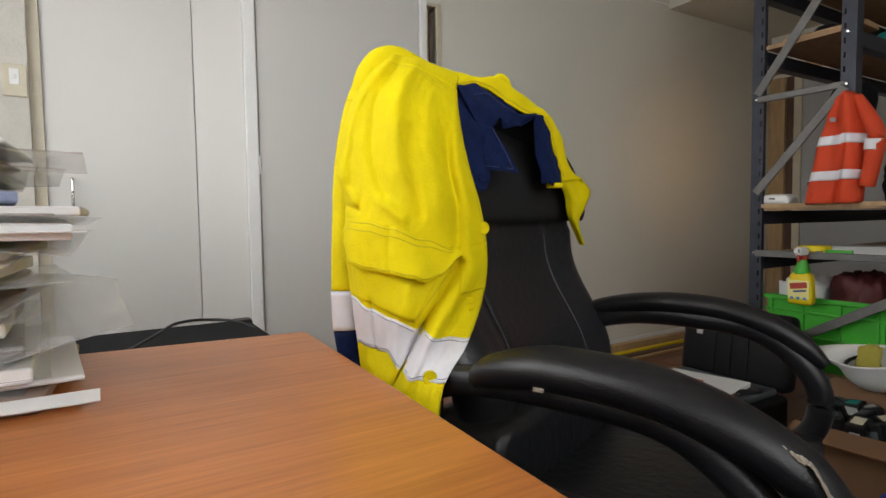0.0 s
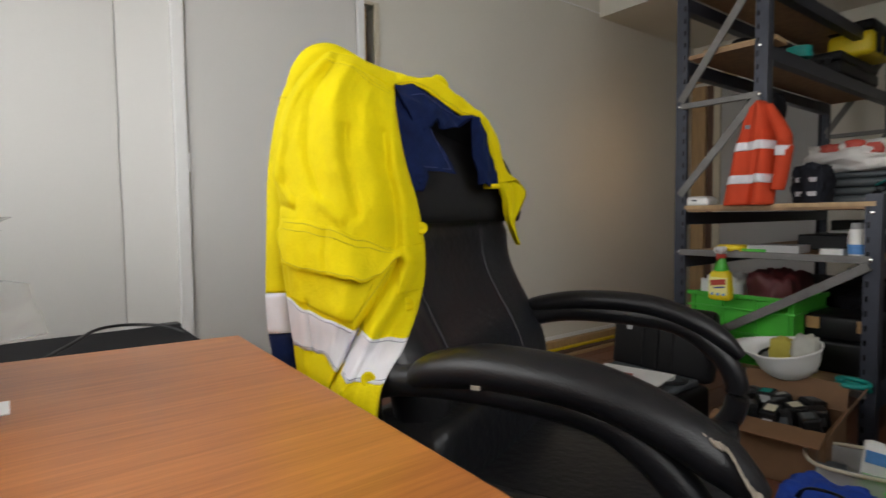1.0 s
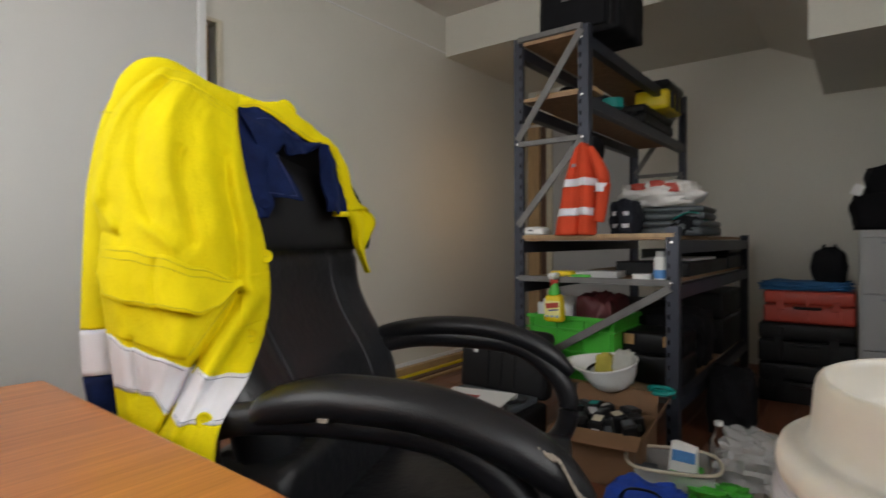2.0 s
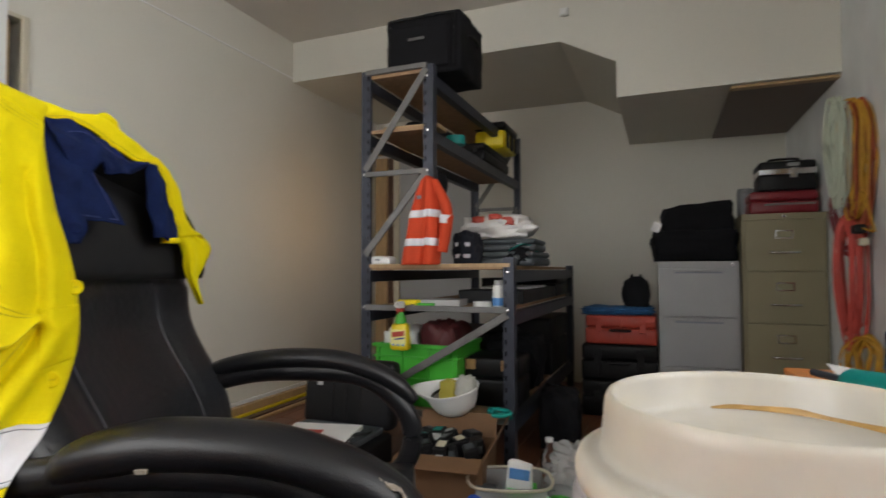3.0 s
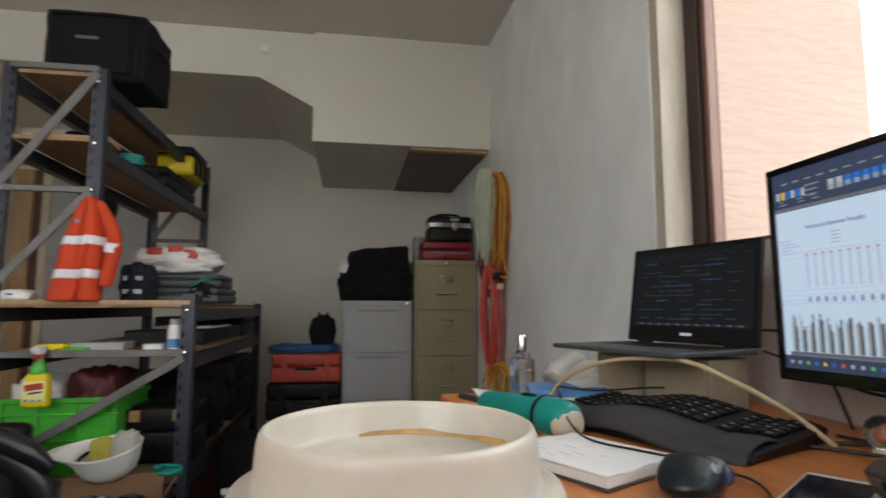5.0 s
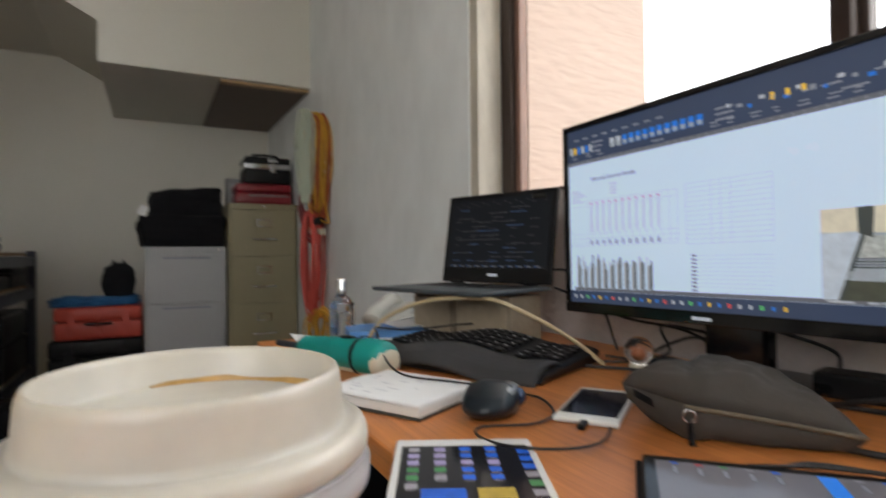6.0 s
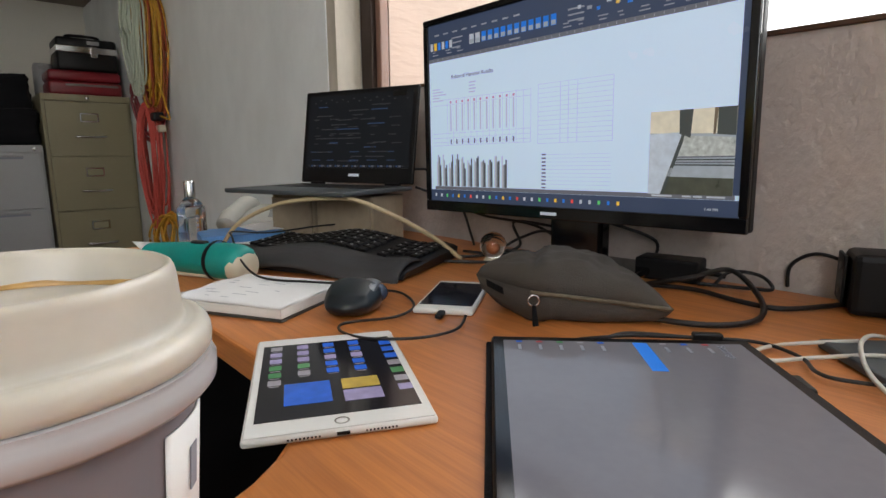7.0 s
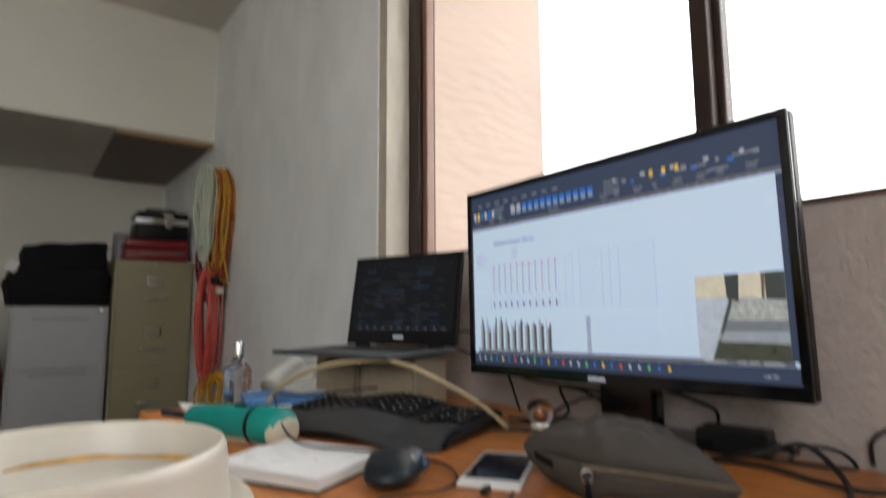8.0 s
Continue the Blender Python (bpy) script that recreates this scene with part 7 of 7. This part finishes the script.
tw = thing("teal_strap", "teal strap coil beside the cardboard box", "strap", rz(-0.67, 2.46, 0.262))
part("coil", tube([(0.05 * math.cos(a), 0.04 * math.sin(a), 0.015 + 0.003 * a) for a in [k * 0.7 for k in range(16)]], 0.009, 8, 4), M_TEAL, tw, "", 180)

# clear tub of groceries and bags
tub = thing("plastic_tub", "clear plastic tub filled with food packets", "tub", rz(-0.53, 2.10, 0, 18) @ Matrix.Scale(0.86, 4))
W, D, H = 0.30, 0.24, 0.17
M_TUB = film_mat("cloudy_tub_plastic", 0.35)
for a in ((-W / 2, W / 2, -D / 2, -D / 2 + 0.003), (-W / 2, W / 2, D / 2 - 0.003, D / 2), (-W / 2, -W / 2 + 0.003, -D / 2 + 0.003, D / 2 - 0.003), (W / 2 - 0.003, W / 2, -D / 2 + 0.003, D / 2 - 0.003)):
    part("side", lo(*a, 0.0, H), M_TUB, tub)
part("bottom", lo(-W / 2, W / 2, -D / 2, D / 2, 0.0, 0.003), M_TUB, tub)
part("rim", tube([(-W / 2, -D / 2, H), (W / 2, -D / 2, H), (W / 2, D / 2, H), (-W / 2, D / 2, H)], 0.007, 8, 6, True), M_CREAM, tub, "", 180)
for k, (x, y, w, h, mm, ln) in enumerate(((0.03, -0.02, 0.11, 0.25, M_WHITE, "white, blue and green food packet standing in the tub"), (0.07, 0.04, 0.09, 0.13, M_GREEN, "green packet in the tub"), (-0.11, 0.04, 0.10, 0.12, M_GREYCASE, "grey tin in the tub"), (0.12, -0.05, 0.08, 0.11, M_WHITE, "white packet in the tub"))):
    t = thing("food_packet", ln, "packet", tub.matrix_world @ pose(x, y, 0.006, 0, 4, -10 + 12 * k))
    part("pouch", lump((w, 0.05, h), (0, 0, 0), 0.08, 3, 50 + k, 4, 0.75), mm, t, "", 180)
    if k == 0:
        part("print_patch", box((w * 0.86, 0.004, 0.10), (0, -0.0265, 0.085)), M_GREEN, t)
        part("print_patch", box((w * 0.8, 0.004, 0.045), (0, -0.0265, 0.20)), M_SKYBLUE, t)
for k, (x, y, s, mm, ln) in enumerate(((-0.27, 2.30, (0.28, 0.24, 0.22), film_mat("clear_bag_film", 0.42), "crumpled clear plastic shopping bag"), (-0.37, 2.06, (0.18, 0.12, 0.10), M_GREEN, "green crumpled snack packet"), (-0.36, 1.92, (0.15, 0.12, 0.05), M_ORANGE, "orange snack packet on the floor"), (-0.42, 2.32, (0.16, 0.14, 0.26), M_GLASS, "clear water bottle standing behind the tub"))):
    t = thing("snack_bag" if k < 3 else "water_bottle", ln, "bag" if k < 3 else "bottle", rz(x, y, 0, 20 * k))
    if k == 3:
        part("bottle", lathe([(0, 0), (0.034, 0), (0.036, 0.01), (0.036, 0.17), (0.014, 0.215), (0.014, 0.235), (0, 0.235)], 24), M_GLASS, t, "", 50)
        part("cap", lathe([(0, 0.235), (0.016, 0.235), (0.016, 0.25), (0, 0.25)], 16), M_WHITE, t)
    else:
        part("bag", lump(s, (0, 0, 0), 0.3, 6, 60 + k, 5, 0.55), mm, t, "", 40)
bl = thing("blue_bag", "bright blue shopping bag slumped on the floor", "bag", rz(-0.50, 1.70, 0, 10))
part("bag", lump((0.22, 0.22, 0.19), (0, 0, 0), 0.22, 5, 71, 5, 0.6), M_BLUE, bl, "", 180)
part("handle", tube([(-0.07, -0.06, 0.16), (-0.04, -0.09, 0.22), (0.04, -0.09, 0.22), (0.07, -0.06, 0.16)], 0.008, 8, flat=0.4), M_BLACK, bl, "", 180)

# planks and a spirit level along the wall
for k, (x, y0, y1, w, h, mm, ln) in enumerate(((-2.525, 1.75, 4.1, 0.045, 0.07, M_PINE, "pale timber plank lying along the wall"), (-2.47, 1.9, 3.9, 0.030, 0.030, M_YELLOWP, "long yellow spirit level on the floor"), (-2.42, 1.8, 4.0, 0.05, 0.022, M_BROWN, "dark timber plank lying along the wall"), (-2.36, 2.0, 3.8, 0.03, 0.018, M_PINE, "thin timber batten on the floor"))):
    t = thing("plank" if k != 1 else "spirit_level", ln, "timber" if k != 1 else "level", rz(x, (y0 + y1) / 2, 0, (-0.3, 0.4, -0.6, 0.9)[k]))
    part("length", box((w, y1 - y0, h), (0, 0, h / 2), 0.003), mm, t)
    part("end_cap", box((w + 0.004, 0.012, h + 0.002), (0, -(y1 - y0) / 2 - 0.006, h / 2 + 0.001), 0.002), M_BLACK if k == 1 else mm, t)
    if k == 1:
        part("vial", box((w + 0.002, 0.05, 0.018), (0, -0.35, h - 0.008), 0.003), M_GREEN, t)

# doorway behind the rack
dr = thing("door_2", "grey inner door ajar in a pine frame", "door", kind="structure")
part("door_edge", lo(LW + 0.005, LW + 0.13, YF - 0.03, YF - 0.002, 0.0, 2.03, 0.003), M_PINE, dr, "pine lining")
# no opening here: a brown strip carries the dark of the gap
part("gap_shade_strip", lo(LW + 0.132, LW + 0.20, YF - 0.006, YF - 0.002, 0.0, 2.03), M_BROWN, dr, "brown strip coloured as the dark of the door gap")
part("door_jamb", lo(LW + 0.202, LW + 0.26, YF - 0.035, YF - 0.002, 0.0, 2.06, 0.003), M_CREAM, dr)
part("door_panel", lo(LW + 0.262, LW + 1.05, YF - 0.02, YF - 0.002, 0.01, 2.03, 0.002), M_GREYCAB, dr, "grey door leaf")
part("door_head", lo(LW + 0.005, LW + 1.08, YF - 0.03, YF - 0.002, 2.062, 2.12, 0.003), M_PINE, dr)
swp = thing("door_lock", "black door lock on the grey door", "lock", rz(-2.20, YF - 0.02, 1.13))
part("plate", box((0.115, 0.010, 0.075), (0, -0.005, 0), 0.004), M_BLACK, swp)
part("rocker", box((0.02, 0.004, 0.02), (0, -0.012, 0.012), 0.002), M_GREYCAB, swp)

# ---- filing cabinets and cases at the end ----
def filing(name, label, x0, x1, yf, h, n, material, style):
    w = x1 - x0
    t = thing(name, label, "filing cabinet", rz((x0 + x1) / 2, yf, 0))
    part("carcass", lo(-w / 2, w / 2, 0.018, 0.62, 0, h, 0.003), material, t)
    part("top_rail", lo(-w / 2 + 0.002, w / 2 - 0.002, 0.004, 0.0175, h - 0.038, h - 0.001, 0.002), material, t)
    dh = 0.305
    for k in range(n):
        z1 = h - 0.042 - k * dh
        d = part("drawer", lo(-w / 2 + 0.016, w / 2 - 0.016, 0.0, 0.0175, max(0.02, z1 - dh + 0.006), z1, 0.002), material, t)
        if style == "olive":
            cz = z1 - 0.085
            for a in ((-0.045, 0.045, cz + 0.019, cz + 0.024), (-0.045, 0.045, cz - 0.024, cz - 0.019), (-0.045, -0.040, cz - 0.019, cz + 0.019), (0.040, 0.045, cz - 0.019, cz + 0.019)):
                part("label_holder", lo(a[0], a[1], -0.006, 0.0, a[2], a[3]), M_CHROME, d)
            part("label_card", lo(-0.039, 0.039, -0.002, 0.0, cz - 0.018, cz + 0.018), material, d)
            part("handle", tube([(-0.07, 0, z1 - 0.19), (-0.065, -0.014, z1 - 0.19), (0.0, -0.022, z1 - 0.192), (0.065, -0.014, z1 - 0.19), (0.07, 0, z1 - 0.19)], 0.009, 8, flat=0.7), M_CHROME, d, "chrome bow handle", 180)
        else:
            part("handle", lo(-w / 2 + 0.09, w / 2 - 0.09, -0.008, 0.0, z1 - 0.020, z1 - 0.006, 0.003), material, d, "recessed lip handle")
            part("handle_slot", lo(-w / 2 + 0.095, w / 2 - 0.095, -0.0045, -0.0005, z1 - 0.032, z1 - 0.022), M_INK, d)
    part("lock", lathe([(0, 0), (0.009, 0), (0.009, 0.008), (0, 0.009)], 14), M_CHROME, t).matrix_local = pose(w / 2 - 0.04 if style != "olive" else 0.0, 0.004, h - 0.02, 90)
    return t


filing("filing_cabinet", "light grey steel filing cabinet with lip handles", -0.002, 0.455, 3.75, 0.992, 3, M_GREYCAB, "grey")
filing("filing_cabinet", "olive beige steel filing cabinet with chrome handles", 0.468, 0.905, 3.75, 1.272, 4, M_OLIVE, "olive")
bb = thing("black_bag", "large black padded equipment bag on the cabinet", "bag", rz(0.215, 3.98, 0.993))
part("body", lump((0.50, 0.36, 0.20), (0, 0, 0), 0.08, 3, 81, 5, 0.75), M_FABRIC, bb, "", 180)
bm = lump((0.42, 0.30, 0.22), (0.02, 0.02, 0.15), 0.10, 3, 82, 5, 0.7)
for v in bm.verts:
    v.co.z += 0.10 * v.co.x * (v.co.z > 0.2)
part("top_flap", bm, M_FABRIC, bb, "", 180)
part("tag", box((0.05, 0.004, 0.06), (-0.225, -0.17, 0.22), 0.002, 1, None, pose(0, 0, 0, 0, 25)), M_PAPER, bb, "white paper tag")
rt = suitcase("red_tool_box", "dark red metal tool box", "tool box", rz(0.70, 3.93, 1.273, 0), (0.36, 0.26, 0.135), M_DKRED, 0, False)
part("trim_strip", box((0.26, 0.003, 0.012), (0.03, -0.132, 0.055)), M_BAR, rt, "steel trim strip")
kt = suitcase("black_tool_box", "black tool box with steel lid band", "tool box", rz(0.725, 3.93, 1.409, 0), (0.30, 0.24, 0.18), M_BLACK, 0, False)
part("lid_band", box((0.302, 0.242, 0.035), (0, 0, 0.115), 0.004), M_CHROME, kt, "steel band")
part("latch", box((0.035, 0.008, 0.06), (0.03, -0.124, 0.105), 0.003), M_CHROME, kt)
part("handle", tube([(-0.08, 0, 0.18), (-0.07, 0, 0.205), (0.07, 0, 0.205), (0.08, 0, 0.18)], 0.008, 8), M_BLACK, kt, "", 180)
part("sticker", box((0.06, 0.002, 0.02), (0.03, -0.121, 0.155)), M_GREYCAB, kt)
js = thing("plastic_jar", "clear plastic jar behind the tool boxes", "jar", rz(0.535, 4.08, 1.273))
part("jar", lathe([(0, 0), (0.05, 0), (0.052, 0.01), (0.052, 0.17), (0.045, 0.19), (0, 0.19)], 24), mat("cloudy_jar", (0.30, 0.30, 0.31), 0.3), js, "", 40)
rc = suitcase("red_case", "red rugged plastic case with a carry handle", "case", rz(-0.235, 3.92, 0.462, 0), (0.44, 0.34, 0.185), M_RED, 2, True, 3)
for k, z in enumerate((0.0, 0.232)):
    suitcase("black_case", "black hard equipment case in a stack", "case", rz(-0.245, 3.93, z, 0), (0.47, 0.38, 0.228), M_BLACK, 2, True, 2)
bc2 = thing("blue_cloth", "folded blue cloth lying on the red case", "cloth", rz(-0.26, 3.90, 0.648))
part("cloth", lump((0.42, 0.26, 0.05), (0, 0, 0), 0.25, 6, 91, 5, 0.7), mat("faded_blue_cloth", (0.03, 0.13, 0.30), 0.85, var=0.4, scale=14, bump=0.3), bc2, "", 180)
bp = thing("black_pouch", "small black cinched bag on the cloth", "bag", rz(-0.14, 3.90, 0.685))
part("bag", lump((0.16, 0.14, 0.20), (0, 0, 0), 0.15, 4, 93, 4, 0.35), M_FABRIC, bp, "", 180)
for s in (-1, 1):
    part("tie", tube([(s * 0.02, 0, 0.18), (s * 0.03, -0.01, 0.205), (s * 0.025, 0, 0.225)], 0.007, 8), M_FABRIC, bp, "", 180)
fbag = thing("black_bag", "slumped black bag on the floor by the rack", "bag", rz(-0.50, 3.05, 0, 8))
part("bag", lump((0.21, 0.34, 0.30), (0, 0, 0), 0.14, 4, 47, 5, 0.6), M_FABRIC, fbag, "", 180)
part("strap", tube([(-0.05, -0.17, 0.24), (0.0, -0.20, 0.16), (0.05, -0.185, 0.06)], 0.012, 8, flat=0.4), M_FABRIC, fbag, "", 180)

# hanks of cord on a wall hook
def hank(name, label, material, x, y, z0, z1, wide, deep, n, r, seed, hang=0.0):
    rr = random.Random(seed)
    t = thing(name, label, "cord", rz(x, y, 0, 42))
    for k in range(n):
        w, d = wide * rr.uniform(0.55, 1.05), deep * rr.uniform(0.3, 1.0)
        a, b = z1 + rr.uniform(-0.02, 0.02), z0 + rr.uniform(-0.02, 0.10)
        o = rr.uniform(-1, 1) * wide * 0.25
        q = rr.uniform(-1, 1) * deep * 0.5
        pts = [(q, o - w * 0.15, a), (q - d * 0.3, o - w * 0.5, lerp(a, b, 0.18)), (q - d * 0.4, o - w * 0.5 + rr.uniform(-0.015, 0.015), lerp(a, b, 0.55)), (q - d * 0.2, o - w * 0.30, lerp(a, b, 0.9)), (q, o, b), (q + d * 0.1, o + w * 0.30, lerp(a, b, 0.88)), (q, o + w * 0.5 + rr.uniform(-0.015, 0.015), lerp(a, b, 0.5)), (q, o + w * 0.45, lerp(a, b, 0.2)), (q, o + w * 0.15, a)]
        part("strand", tube(pts, r, 6, 5, True), material, t, "", 180)
    return t


hank("cord_hank", "hank of pale green extension cord on a hook", M_ROPE_A, 0.785, 3.06, 1.24, 1.71, 0.085, 0.05, 14, 0.0048, 1)
hank("cord_hank", "hank of yellow and orange extension cord on a hook", M_ROPE_B, 0.862, 3.06, 1.18, 1.70, 0.11, 0.07, 20, 0.0046, 2)
hank("cord_hank", "hank of red and orange cord among the yellow cord", mat("rust_cord", (0.36, 0.07, 0.02), 0.5, var=0.3), 0.868, 3.035, 1.14, 1.69, 0.10, 0.06, 9, 0.0052, 7)
hank("cord_hank", "hank of dark red cord below the yellow cord", M_DKRED, 0.85, 3.14, 1.02, 1.36, 0.16, 0.06, 8, 0.006, 5)
hank("cord_hank", "hank of coral red extension cord hanging on the wall", M_ROPE_C, 0.840, 3.10, 0.58, 1.16, 0.11, 0.07, 18, 0.0042, 3)
hank("cord_hank", "coil of orange and red cord low on the wall", M_ROPE_B, 0.865, 3.06, 0.36, 0.62, 0.14, 0.06, 12, 0.006, 4)
hk = thing("wall_hook", "red plastic hook holding the cords", "hook", rz(RW, 3.18, 1.72))
part("peg", tube([(0, 0, 0), (-0.06, 0, -0.005), (-0.13, 0, 0.0), (-0.14, 0, 0.03)], 0.009, 8), M_RED, hk, "", 180)
pl = thing("cord_plug", "black and cream plugs at the end of the cords", "plug", rz(0.85, 3.02, 1.12))
part("plug", box((0.05, 0.07, 0.04), (0, 0, 0.0), 0.01), M_BLACK, pl)
part("socket", box((0.035, 0.04, 0.035), (0.0, -0.06, -0.06), 0.008), M_CREAM, pl)
part("loose_end", tube([(0.0, 0.02, 0.05), (0.0, -0.06, 0.16), (0.01, -0.14, 0.02), (0.01, -0.16, -0.02), (0, -0.06, 0.0)], 0.005, 6), M_ROPE_B, pl, "", 180)

# ---- floor boards ----
fb = box((0.141, 1.196, 0.012), (0, 0, -0.006), 0.0015, 1)
fb_me = bpy.data.meshes.new("floor_board")
fb.to_mesh(fb_me)
fb.free()
fb_me.materials.append(M_FLOOR)
for i in range(25):
    for j in range(7):
        y = YB + 0.3 + (j - 0.5 * (i % 2) + 0.18 * (i % 3)) * 1.2
        y0, y1 = max(YB + 0.002, y - 0.598), min(YF - 0.002, y + 0.598)
        if y1 - y0 < 0.05:
            continue
        o = new("floor_board", fb_me)
        o.parent = flo
        o.location = (LW + 0.075 + i * 0.1435, (y0 + y1) / 2, 0.0)
        o.scale = (1, (y1 - y0) / 1.196, 1)
